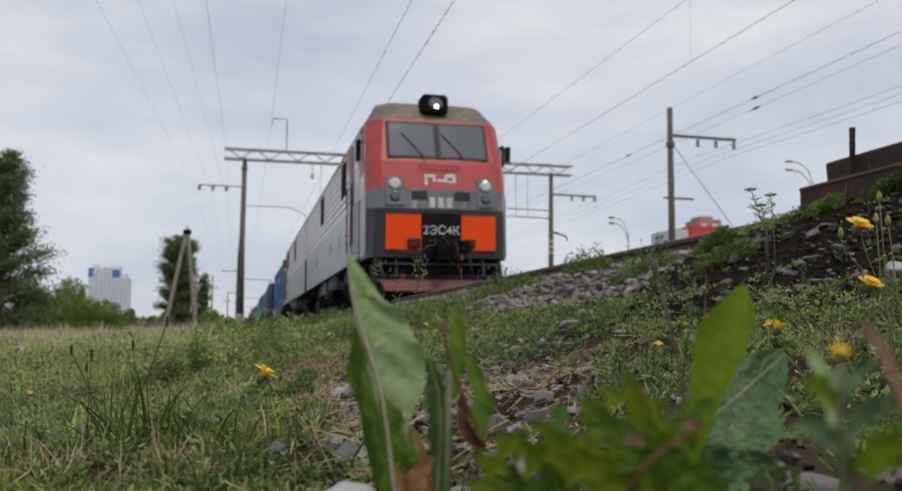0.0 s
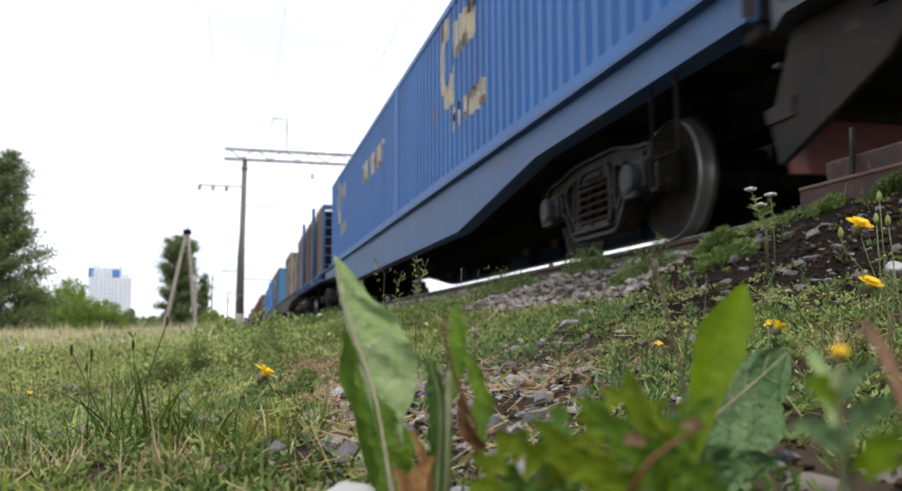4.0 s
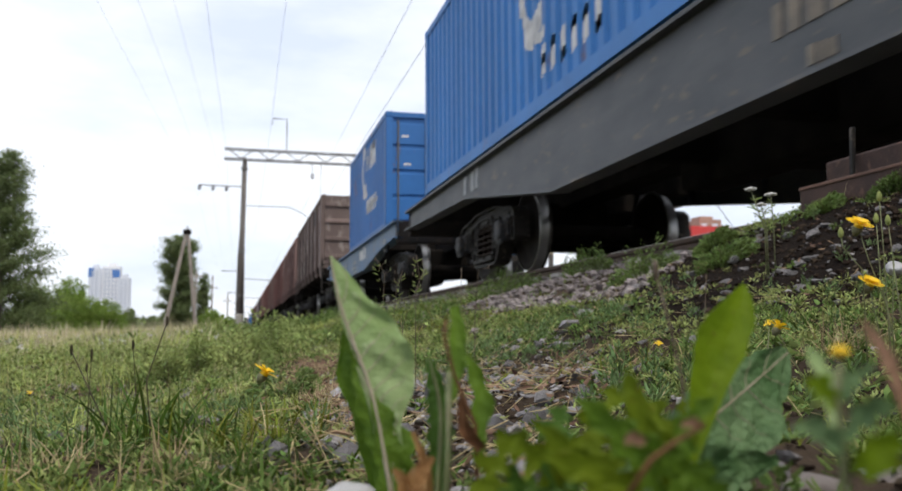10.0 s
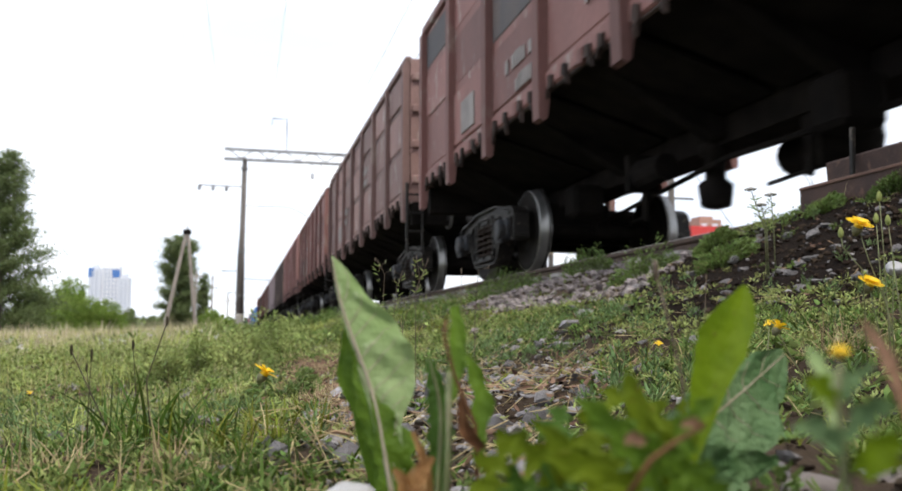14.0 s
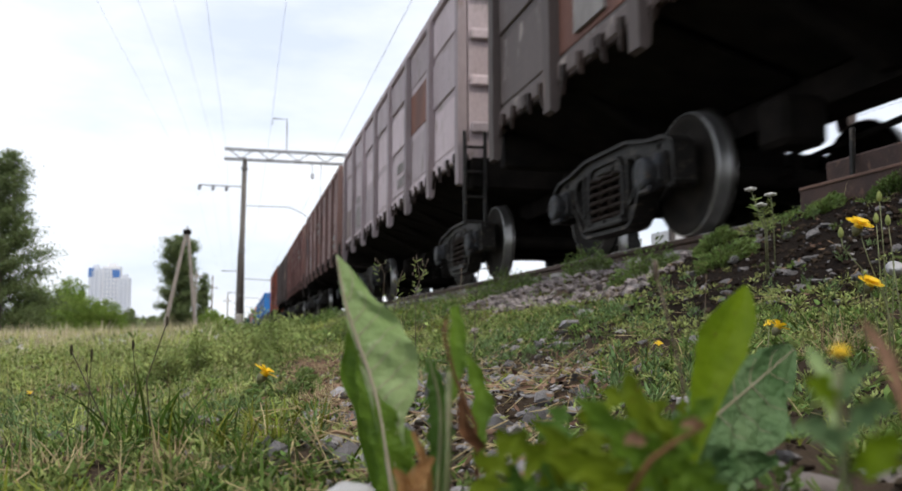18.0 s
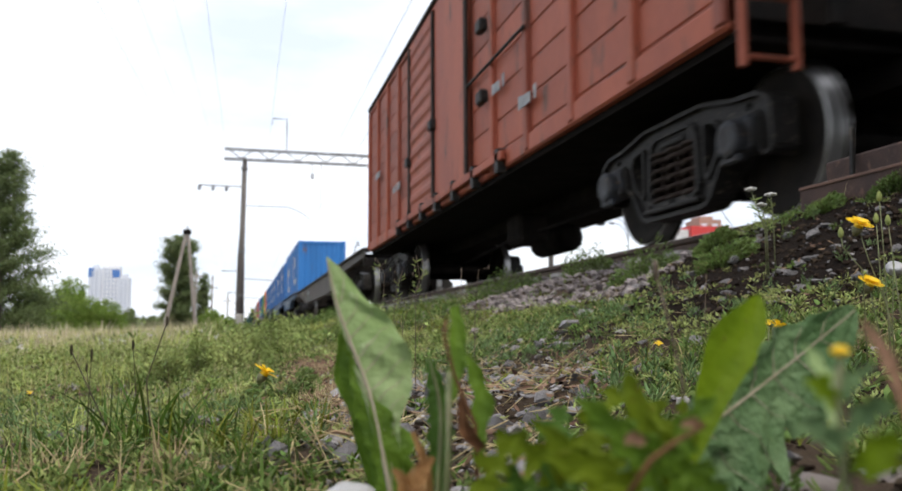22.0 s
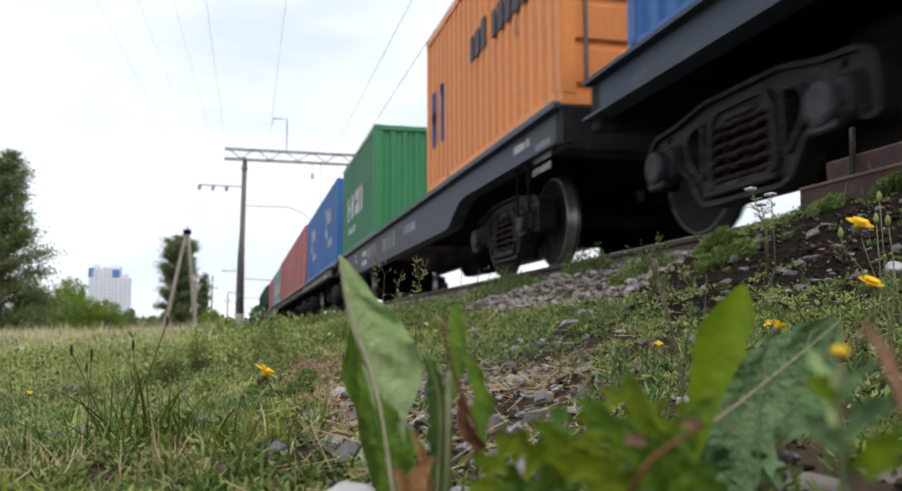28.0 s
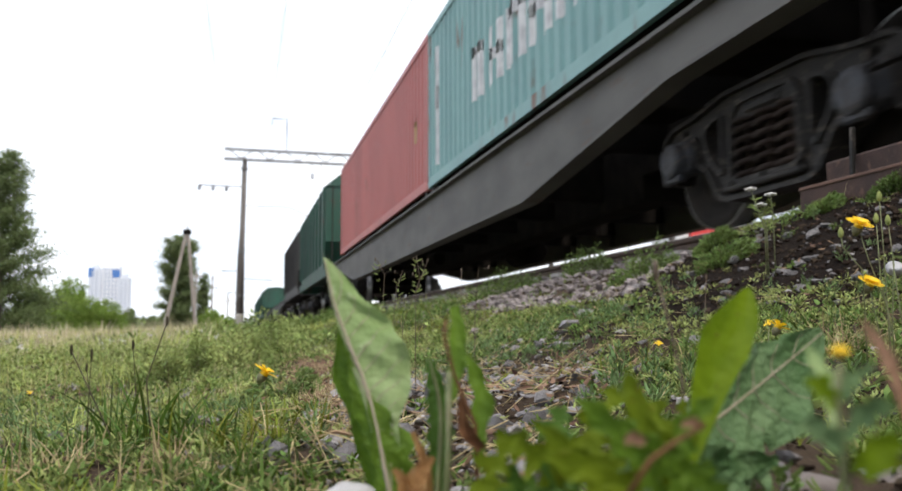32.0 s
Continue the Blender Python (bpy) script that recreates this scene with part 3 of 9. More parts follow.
def frame_mesh():
    """Cast side frame: hump-backed top chord, jaws over the axle boxes, a spring window and two slanting openings."""
    half = [(0.42, 0.825), (0.80, 0.755), (1.08, 0.735), (1.20, 0.67), (1.22, 0.36), (1.11, 0.35), (1.085, 0.58), (1.04, 0.625), (0.81, 0.625), (0.765, 0.58), (0.745, 0.42), (0.64, 0.37), (0.50, 0.17), (0.42, 0.13)]
    outline = rounded(half + [(-a, b) for a, b in half[::-1]], 0.03)
    window = rounded([(0.33, 0.225), (0.365, 0.30), (0.345, 0.64), (0.27, 0.735), (-0.27, 0.735), (-0.345, 0.64), (-0.365, 0.30), (-0.33, 0.225)], 0.05)
    slot = rounded([(0.445, 0.70), (0.60, 0.675), (0.665, 0.60), (0.63, 0.47), (0.475, 0.30), (0.445, 0.34)], 0.04)
    peep = [(0.945 + 0.035 * math.cos(a * 0.785), 0.685 + 0.028 * math.sin(a * 0.785)) for a in range(8)]
    g = G()
    plate(g, outline, [window, slot, [(-a, b) for a, b in slot], peep, [(-a, b) for a, b in peep]], -0.055, 0.055)
    for lp, w in ((outline, 0.030), (window, 0.034), (slot, 0.026), ([(-a, b) for a, b in slot], 0.026)):
        bars(g, lp + lp[:1], w, -0.095, 0.095)
    g.box(-0.13, 0.13, -0.40, 0.40, 0.165, 0.205, 0.012)
    for e in (-0.33, 0.0, 0.33):
        g.box(-0.12, 0.12, e - 0.02, e + 0.02, 0.205, 0.235)
    return g.mesh("side_frame", M_STEEL)


def spring_mesh():
    g = G()
    g.tube([(0.098 * math.cos(k * 0.7854), 0.098 * math.sin(k * 0.7854), 0.225 + 0.00915 * k) for k in range(42)], 0.0205, 4)
    g.lathe([(0.21, 0.045), (0.6, 0.045)], 7, "z")
    g.lathe([(0.60, 0.11), (0.62, 0.11)], 12, "z")
    return g.mesh("spring", M_SPRING, True)


FRAME, SPRING = frame_mesh(), spring_mesh()
ABOX = G().lathe([(-0.12, 0.045), (-0.125, 0.085), (-0.115, 0.118), (-0.09, 0.128), (0.02, 0.128)], 18, "x").box(-0.05, 0.12, -0.135, 0.135, -0.09, 0.145, 0.03).box(-0.10, -0.05, -0.10, 0.10, -0.155, -0.10, 0.012).mesh("axle_box", M_ABOX)
WEDGE = G().prism([(-0.32, 0.60), (-0.21, 0.615), (0.21, 0.615), (0.32, 0.60), (0.33, 0.655), (0.25, 0.73), (-0.25, 0.73), (-0.33, 0.655)], "x", -0.07, 0.07).box(-0.10, -0.06, -0.17, 0.17, 0.63, 0.70, 0.02).mesh("bolster_end", M_STEEL)
SHOE = G().prism([(-0.06, 0.26), (0.05, 0.30), (0.07, 0.44), (0.05, 0.60), (-0.05, 0.66), (-0.02, 0.45)], "x", -0.08, 0.08).tube([(0, -0.03, 0.55), (0, -0.10, 0.74)], 0.016, 5).mesh("brake_shoe", M_STEEL)
BOLSTER = G().box(-1.05, 1.05, -0.22, 0.22, 0.60, 0.86, 0.03).box(-0.5, 0.5, -0.3, 0.3, 0.5, 0.92, 0.03).mesh("bolster", M_UNDER)
BRAKE = G().box(-0.9, 0.9, -0.06, 0.06, 0.38, 0.46).box(-0.86, -0.72, -0.1, 0.1, 0.3, 0.6).box(0.72, 0.86, -0.1, 0.1, 0.3, 0.6).mesh("brake_beam", M_UNDER)


def bogie(parent, y):
    """Two-axle cast bogie with springs in the side frames."""
    for s in (-1, 1):
        f = part("side_frame", FRAME, None, parent, "dark cast steel bogie side frame", at=(s * 1.02, y, 0))
        for dy in (-0.225, 0.0, 0.225):
            part("spring", SPRING, None, f, at=(s * 0.01, dy, 0))
        part("bolster_end", WEDGE, None, f, at=(0, 0, 0))
        for dy in (-0.925, 0.925):
            part("axle_box", ABOX, None, f, "grey axle box cap", at=(s * 0.1, dy, 0.47)).rotation_euler = (0, 0, 0 if s < 0 else math.pi)
    part("bolster", BOLSTER, None, parent, at=(0, y, 0))
    for dy in (-0.925, 0.925):
        wheelset(parent, y + dy)
    for dy in (-0.36, 0.36):
        part("brake_beam", BRAKE, None, parent, at=(0, y + dy, 0))
        for s in (-1, 1):
            part("brake_shoe", SHOE, None, parent, at=(s * 0.79, y + dy * 1.06, 0)).rotation_euler = (0, 0, 0 if dy > 0 else math.pi)


COUPLER = G().box(-0.13, 0.13, -0.55, 0.1, 0.92, 1.16, 0.03).prism([(-0.2, -0.82), (0.02, -0.86), (0.06, -0.66), (0.2, -0.72), (0.24, -0.5), (-0.22, -0.48)], "z", 0.86, 1.22).mesh("coupler", M_UNDER)
HOSE = G().tube([(0.25, -0.05, 1.0), (0.3, -0.35, 0.9), (0.28, -0.5, 0.62), (0.2, -0.62, 0.5), (0.1, -0.75, 0.55)], 0.03, 8).mesh("brake_hose", M_RUBBER, True)


def couplers(parent, length):
    for y, r in ((0, 0), (length, math.pi)):
        c = part("coupler", COUPLER, None, parent, "dark automatic coupler", at=(0, y, 0))
        h = part("brake_hose", HOSE, None, parent, "black rubber brake hose", at=(0, y, 0))
        c.rotation_euler = h.rotation_euler = (0, 0, r)


def car(name, y, label, category, group="train"):
    ob = thing(name, (TX, y, RZ), label, category, group)
    TRAIN.append(ob)
    return ob


def bar_marks(parent, x, y, z, n, size, material, seed=0, rows=1):
    """Lines of lettering too blurred to read: bars on the side facing the field."""
    r = random.Random(seed)
    g = G()
    for k in range(rows):
        p = y
        for i in range(n):
            w = size * r.uniform(0.35, 0.6)
            h = size * r.uniform(0.75, 1.0)
            g.box(x - 0.006, x + 0.004, p, p + w, z - k * size * 1.6, z - k * size * 1.6 + h)
            p += w + size * 0.2 + (size * 0.5 if r.random() < 0.15 else 0)
    tagged(part("marking", g, material, parent, "faded painted marking"), kind="stuff")


# ---------------- containers ----------------
SEATS, FLATS = [], []
PER = 0.278


def corr(y0, y1, phase=0.0):
    """Corner points (along, depth) of trapezoid sheet between two positions; depth 0 is outermost."""
    out = []
    edges = ((0.0, 0.0), (0.10, 0.0), (0.139, 0.036), (0.239, 0.036))

    def depth(y):
        q = (y - phase) % PER
        if q < 0.10:
            return 0.0
        if q < 0.139:
            return (q - 0.10) / 0.039 * 0.036
        if q < 0.239:
            return 0.036
        return (PER - q) / 0.039 * 0.036
    ks = {y0, y1}
    for k in range(int((y0 - phase) // PER) - 1, int((y1 - phase) // PER) + 2):
        for e, _ in edges:
            y = phase + k * PER + e
            if y0 < y < y1:
                ks.add(y)
    return [(y, depth(y)) for y in sorted(ks)]


def sheet(g, pts, z0, z1, x, inward):
    """A standing corrugated sheet along y at x; inward is the sign of the way in."""
    o = len(g.v)
    for y, d in pts:
        g.v += [(x + inward * d, y, z0), (x + inward * d, y, z1)]
    for i in range(len(pts) - 1):
        g.f.append((o + 2 * i, o + 2 * i + 2, o + 2 * i + 3, o + 2 * i + 1))


def sheet_x(g, pts, z0, z1, y, inward):
    o = len(g.v)
    for x, d in pts:
        g.v += [(x, y + inward * d, z0), (x, y + inward * d, z1)]
    for i in range(len(pts) - 1):
        g.f.append((o + 2 * i, o + 2 * i + 2, o + 2 * i + 3, o + 2 * i + 1))


def emblem(g, length, z0, h, y, size, seed, x):
    """An emblem with two short lines of lettering, as plain patches on the ribs."""
    r = random.Random(seed)
    y1, zc = y + size * 1.1, z0 + h - size * 0.4
    rects = []
    for k in range(22):
        u = k / 22
        o = math.sqrt(max(0.0, 0.25 - ((u + 0.023) * 0.86 - 0.5) ** 2)) * 1.08
        q = math.sqrt(max(0.0, 0.085 - ((u + 0.023) * 0.86 - 0.56) ** 2))
        w = (u * 0.52, (u + 1 / 22) * 0.52 + 0.002)
        if u < 0.30:
            rects.append((*w, 0.5 - o, 0.5 + o))
        else:
            rects += [(*w, 0.5 - o, 0.5 - q), (*w, 0.5 + q, 0.5 + o)] if u < 0.78 else [(*w, 0.5 - o, 0.5 - q * 1.1)]
    rects += [(0.30, 0.37, 0.30, 0.72), (0.42, 0.66, -0.04, 0.06)]
    for k in range(3):
        a = 0.52 + k * 0.36
        rects += [(a, a + 0.13, 0.44, 0.86), (a + 0.17, a + 0.30, 0.44, 0.86), (a, a + 0.30, *r.choice(((0.44, 0.58), (0.58, 0.72), (0.72, 0.86))))]
    for k in range(6):
        a = 0.5 + k * 0.23
        rects += [(a, a + 0.075, -0.36, -0.10), (a + 0.10, a + 0.175, -0.36, -0.10), (a, a + 0.175, *r.choice(((-0.36, -0.27), (-0.27, -0.18), (-0.19, -0.10))))]
    for a, b, lo, hi in rects:
        sheet(g, [(q, d - 0.004) for q, d in corr(y1 - b * size, y1 - a * size)], zc + lo * size, zc + hi * size, x, 1)


def letters(g, y0, y1, z0, z1, n, seed, x):
    """Large lettering as plain uprights and crossbars."""
    r = random.Random(seed)
    w = (y1 - y0) / n
    for i in range(n):
        a = y0 + i * w
        k = w * 0.30
        for p in ((a, a + k), (a + w * 0.48, a + w * 0.48 + k)):
            sheet(g, [(q, d - 0.004) for q, d in corr(*p)], z0, z1, x, 1)
        zc = r.choice((z0, (z0 + z1) / 2 - 0.06, z1 - (z1 - z0) * 0.2))
        sheet(g, [(q, d - 0.004) for q, d in corr(a, a + w * 0.76)], zc, zc + (z1 - z0) * 0.2, x, 1)


def paint(name, col, dirt=0.15, col2=None):
    return mat(name, col, 0.55, 0.0, 0.22, 0.8, col2 or tuple(c * 0.8 for c in col), (0.16, 0.085, 0.05), dirt, streak=3.5, obj=0.06, fine=25)


def container(y, length, z, h, material, label, marks=(), door=False, mark_mat=None, frame_mat=None, panel=False, end_mat=None):
    """A shipping container: corrugated walls, posts, rails, castings, doors with lock bars."""
    ob = car("shipping_container", y, label, "container", "containers on the train")
    ob.location.z = RZ + z
    SEATS.append((y, length, z))
    W = 1.219
    fm = frame_mat or material
    for s in (-1, 1):
        g = G()
        sheet(g, corr(0.14, length - 0.14), 0.16, h - 0.1, s * (W - 0.012), -s)
        part("side_wall", g, material, ob)
        part("bottom_rail", G().box(s * W - 0.03 - 0.03 * s, s * W + 0.03 - 0.03 * s, 0.1, length - 0.1, 0.02, 0.17), fm, ob)
        part("top_rail", G().box(s * W - 0.03 - 0.03 * s, s * W + 0.03 - 0.03 * s, 0.1, length - 0.1, h - 0.11, h - 0.01), fm, ob)
        for e in (0, 1):
            yy = e * (length - 0.16)
            part("corner_post", G().box(s * W - 0.08 * (s > 0) - 0.0, s * W + 0.08 * (s < 0), yy + 0.01, yy + 0.15, 0.1, h - 0.1), fm, ob)
            for zz in (0, h - 0.118):
                part("corner_casting", G().box(s * (W + 0.004) - 0.162 * (s > 0), s * (W + 0.004) + 0.162 * (s < 0), yy - 0.004, yy + 0.174, zz, zz + 0.118, 0.012), fm, ob)
    for e, yy, inn in ((0, 0.03, 1), (1, length - 0.03, -1)):
        if e == 0 and (door or panel):
            g = G()
            for k in range(5 if panel else 4):
                n_ = 5 if panel else 4
                z0 = 0.2 + (h - 0.4) * k / n_
                g.box(-W + 0.1, -0.012, yy, yy + 0.05, z0 + 0.03, z0 + (h - 0.4) / n_ - 0.05, 0.015)
                g.box(0.012, W - 0.1, yy, yy + 0.05, z0 + 0.03, z0 + (h - 0.4) / n_ - 0.05, 0.015)
            g.box(-W + 0.08, W - 0.08, yy + 0.03, yy + 0.08, 0.12, h - 0.12)
            part("door", g, material, ob, "steel end doors")
            for xx in (-0.95, -0.35, 0.35, 0.95):
                part("lock_rod", G().tube([(xx, yy - 0.02, 0.2), (xx, yy - 0.02, h - 0.18)], 0.02, 6), M_GREYMETAL, ob, "galvanised lock rod")
            if door:
                gg = G()
                for xx, zz in ((-0.8, 2.0), (-0.75, 1.4), (-0.2, 1.7), (0.2, 2.0), (0.7, 1.6), (0.3, 1.2), (0.75, 2.1)):
                    gg.box(xx - 0.08, xx + 0.08, yy - 0.004, yy + 0.002, zz, zz + 0.05)
                part("placard", gg, M_WHITE, ob)
        else:
            g = G()
            sheet_x(g, corr(-W + 0.08, W - 0.08), 0.14, h - 0.1, yy, inn)
            part("end_wall", g, end_mat or material, ob)
        part("end_sill", G().box(-W + 0.1, W - 0.1, yy - 0.02, yy + 0.06, 0.02, 0.15), end_mat or fm, ob)
        part("end_header", G().box(-W + 0.1, W - 0.1, yy - 0.02, yy + 0.06, h - 0.12, h - 0.01), end_mat or fm, ob)
        if e == 0:
            for x0 in (-W + 0.02, W - 0.15):
                part("end_trim", G().box(x0, x0 + 0.13, yy - 0.034, yy + 0.02, 0.12, h - 0.12), end_mat or fm, ob)
    part("roof", G().box(-W + 0.02, W - 0.02, 0.05, length - 0.05, h - 0.05, h - 0.015), material, ob)
    part("floor", G().box(-W + 0.05, W - 0.05, 0.1, length - 0.1, 0.05, 0.14), M_UNDER, ob)
    if marks:
        g = G()
        for k, mk in enumerate(marks):
            if mk[0] == "e":
                emblem(g, length, 0, mk[2], mk[1], mk[3], k + int(length * 10), -(W - 0.012))
            else:
                letters(g, mk[1], mk[2], mk[3], mk[4], mk[5], k + 5, -(W - 0.012))
        part("marking", g, mark_mat or M_WHITE, ob, "pale painted emblem and lettering as plain patches")
    return ob


# ---------------- flat wagons ----------------
def flat(y, length, material, bz, label, belly=True, base=2.75, top=1.28, marks=None, deck=False, ab=None, spine=False, rear=None, profile=None, drop=-0.014):
    """A long container wagon with fish-bellied side sills, cross members and two bogies."""
    ob = car("flat_wagon", y, label, "wagon", "wagons of the train")
    a, b = (base + 0.45, base + 3.4) if length > 17 else (base + 0.7, base + 1.5)
    a, b = ab or (a, b)
    lo = bz if belly else max(0.92, bz)
    e0, e1 = (top - 0.30, top - 0.36) if lo < 0.95 else (lo, lo)
    low = [(0, e0), (a, e1), (b, lo), (length - b, lo), (length - a, e1), (length, e0)]
    if profile:
        low = [(q, top - d) for q, d in profile]
    out = low + [(length, top), (0, top)]
    for s in (-1, 1):
        sill = part("side_sill", G().prism(out, "x", s * 1.40 - 0.012, s * 1.40 + 0.012), material, ob)
        part("flange", G().box(s * 1.40 - 0.09, s * 1.40 + 0.09, 0, length, top - 0.02, top + 0.012), material, sill)
        part("lower_flange", G().prism([(ya, za - 0.008) for ya, za in low] + [(ya, za + 0.016) for ya, za in low[::-1]], "x", s * 1.40 - 0.09, s * 1.40 + 0.09), material, sill)
        for k in range(int(length / 1.55)):
            yy = 0.8 + k * 1.55
            zz = float(np.interp(yy, [q for q, _ in low], [z for _, z in low]))
            part("stiffener", G().box(s * 1.36 - 0.05, s * 1.36 + 0.05, yy - 0.01, yy + 0.01, zz + 0.02, top - 0.02), material, sill)
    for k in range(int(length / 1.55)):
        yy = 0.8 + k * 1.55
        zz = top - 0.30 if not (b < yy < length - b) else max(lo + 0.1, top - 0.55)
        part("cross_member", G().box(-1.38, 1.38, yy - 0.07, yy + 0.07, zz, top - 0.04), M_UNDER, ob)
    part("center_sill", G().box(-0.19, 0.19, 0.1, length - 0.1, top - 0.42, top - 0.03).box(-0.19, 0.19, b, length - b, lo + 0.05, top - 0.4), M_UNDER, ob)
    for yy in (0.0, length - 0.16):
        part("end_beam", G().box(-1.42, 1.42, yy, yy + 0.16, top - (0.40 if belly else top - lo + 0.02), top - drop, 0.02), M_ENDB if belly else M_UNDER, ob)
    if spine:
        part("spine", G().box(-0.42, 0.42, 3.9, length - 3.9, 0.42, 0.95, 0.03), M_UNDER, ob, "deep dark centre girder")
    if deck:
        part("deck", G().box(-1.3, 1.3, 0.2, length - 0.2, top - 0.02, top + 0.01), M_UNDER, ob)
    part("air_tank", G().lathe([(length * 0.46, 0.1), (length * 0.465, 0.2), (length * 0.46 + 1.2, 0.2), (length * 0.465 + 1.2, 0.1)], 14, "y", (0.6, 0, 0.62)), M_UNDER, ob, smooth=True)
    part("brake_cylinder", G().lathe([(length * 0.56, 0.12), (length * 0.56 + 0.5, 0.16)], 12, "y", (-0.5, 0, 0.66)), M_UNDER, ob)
    part("brake_pipe", G().tube([(0.35, 0.2, 0.95), (0.35, length - 0.2, 0.95)], 0.025), M_UNDER, ob)
    if "empty" in label:
        part("handrail", G().tube([(-1.40, 1.95, top), (-1.40, 1.85, top + 0.10), (-1.40, 1.25, top + 0.30), (-1.40, 0.95, top + 0.16)], 0.012, 5), M_STEEL, ob, "bent steel rail folded down on the sill")
    part("step", G().tube([(-1.42, 0.9, top - 0.3), (-1.42, 0.9, 0.45), (-1.42, 1.25, 0.45), (-1.42, 1.25, top - 0.3)], 0.02, 5), M_UNDER, ob)
    for k in (-1, 1):
        for yy in (0.9, length * 0.5 - 0.3, length - 1.2):
            part("container_lock", G().box(k * 1.22 - 0.09, k * 1.22 + 0.09, yy, yy + 0.18, top + 0.012, top + 0.13, 0.02), material, ob)
    FLATS.append((ob, y, length, top))
    bogie(ob, base)
    bogie(ob, length - (rear or base))
    couplers(ob, length)
    if marks:
        for (yy, zz, n, size, m, *k) in marks:
            bar_marks(ob, -1.415, yy, zz, n, size, m, int(yy * 10), k[0] if k else 1)
    return ob


P_DGREY = mat("wagon_dark_grey", (0.030, 0.034, 0.040), 0.65, 0, 0.4, 1.6, (0.062, 0.064, 0.066), (0.12, 0.095, 0.07), 0.16, streak=0.35, obj=0.2, spec=0.3, amount=0.8)
P_GREYB = mat("wagon_brown_grey_sill", (0.125, 0.120, 0.108), 0.7, 0, 0.35, 1.2, (0.085, 0.082, 0.074), (0.11, 0.085, 0.065), 0.15, streak=0.4, obj=0.15)
P_MGREY = mat("wagon_mid_grey", (0.055, 0.062, 0.070), 0.55, 0, 0.4, 1.6, (0.10, 0.104, 0.108), (0.15, 0.125, 0.10), 0.16, streak=0.35, obj=0.2, spec=0.4, amount=0.8)
P_GREYG = mat("wagon_grey_green", (0.195, 0.215, 0.190), 0.7, 0, 0.35, 1.2, (0.13, 0.135, 0.12), (0.11, 0.085, 0.065), 0.15, streak=0.4, obj=0.15)
P_BROWNG = mat("wagon_brown_grey", (0.070, 0.064, 0.057), 0.75, 0, 0.35, 1.2, (0.105, 0.088, 0.072), (0.10, 0.068, 0.048), 0.2, streak=2.0, obj=0.15)
P_BLACKN = mat("wagon_blue_black", (0.034, 0.050, 0.092), 0.6, 0, 0.35, 1.2, (0.046, 0.05, 0.062), (0.10, 0.10, 0.10), 0.08, streak=0.5, obj=0.15)
P_BLUEW = mat("wagon_blue", (0.036, 0.105, 0.245), 0.55, 0, 0.3, 1.2, (0.034, 0.085, 0.20), (0.10, 0.085, 0.075), 0.12, streak=0.5, obj=0.1)
P_BLUEG = mat("wagon_faded_blue", (0.070, 0.165, 0.32), 0.55, 0, 0.3, 1.2, (0.11, 0.16, 0.22), (0.15, 0.14, 0.13), 0.12, streak=0.5, obj=0.1)
P_NAVY2 = mat("wagon_steel_blue", (0.045, 0.100, 0.19), 0.6, 0, 0.3, 1.2, (0.04, 0.075, 0.135), (0.10, 0.085, 0.075), 0.14, streak=0.5, obj=0.1)
P_NAVY = mat("wagon_navy", (0.020, 0.036, 0.070), 0.6, 0, 0.3, 1.2, (0.035, 0.05, 0.075), (0.10, 0.085, 0.075), 0.12, streak=0.5, obj=0.1)
P_GREENW = mat("wagon_green", (0.010, 0.060, 0.034), 0.6, 0, 0.4, 1.6, (0.012, 0.032, 0.022), (0.075, 0.085, 0.07), 0.22, streak=0.5, obj=0.1)
P_FADE = mat("faded_lettering", (0.42, 0.43, 0.42), 0.7, 0, 0.3, 8, (0.25, 0.27, 0.29))
P_FADEB = mat("worn_ochre_lettering", (0.24, 0.20, 0.15), 0.7, 0, 0.3, 8, (0.14, 0.12, 0.10))
C_BLUE = paint("container_blue", (0.024, 0.150, 0.43), 0.03)
C_BLUE2 = paint("container_bright_blue", (0.026, 0.195, 0.54), 0.02)
C_SKY = paint("container_sky_blue", (0.042, 0.180, 0.38), 0.04)
C_DARK = paint("container_slate", (0.052, 0.080, 0.10), 0.06)
C_RUSTY = mat("container_rusty", (0.25, 0.25, 0.22), 0.75, 0, 0.35, 1.3, (0.125, 0.095, 0.075), (0.095, 0.045, 0.026), 0.45, streak=7, fine=26, amount=0.7)
C_ORANGE = paint("container_orange", (0.92, 0.32, 0.075), 0.05, (0.78, 0.27, 0.07))
C_GREEN = paint("container_green", (0.025, 0.20, 0.075), 0.05)
C_RED = paint("container_oxide", (0.50, 0.140, 0.118), 0.04, (0.40, 0.115, 0.10))
C_TEAL = paint("container_teal", (0.22, 0.40, 0.38), 0.14, (0.18, 0.34, 0.33))
CF = 1.46

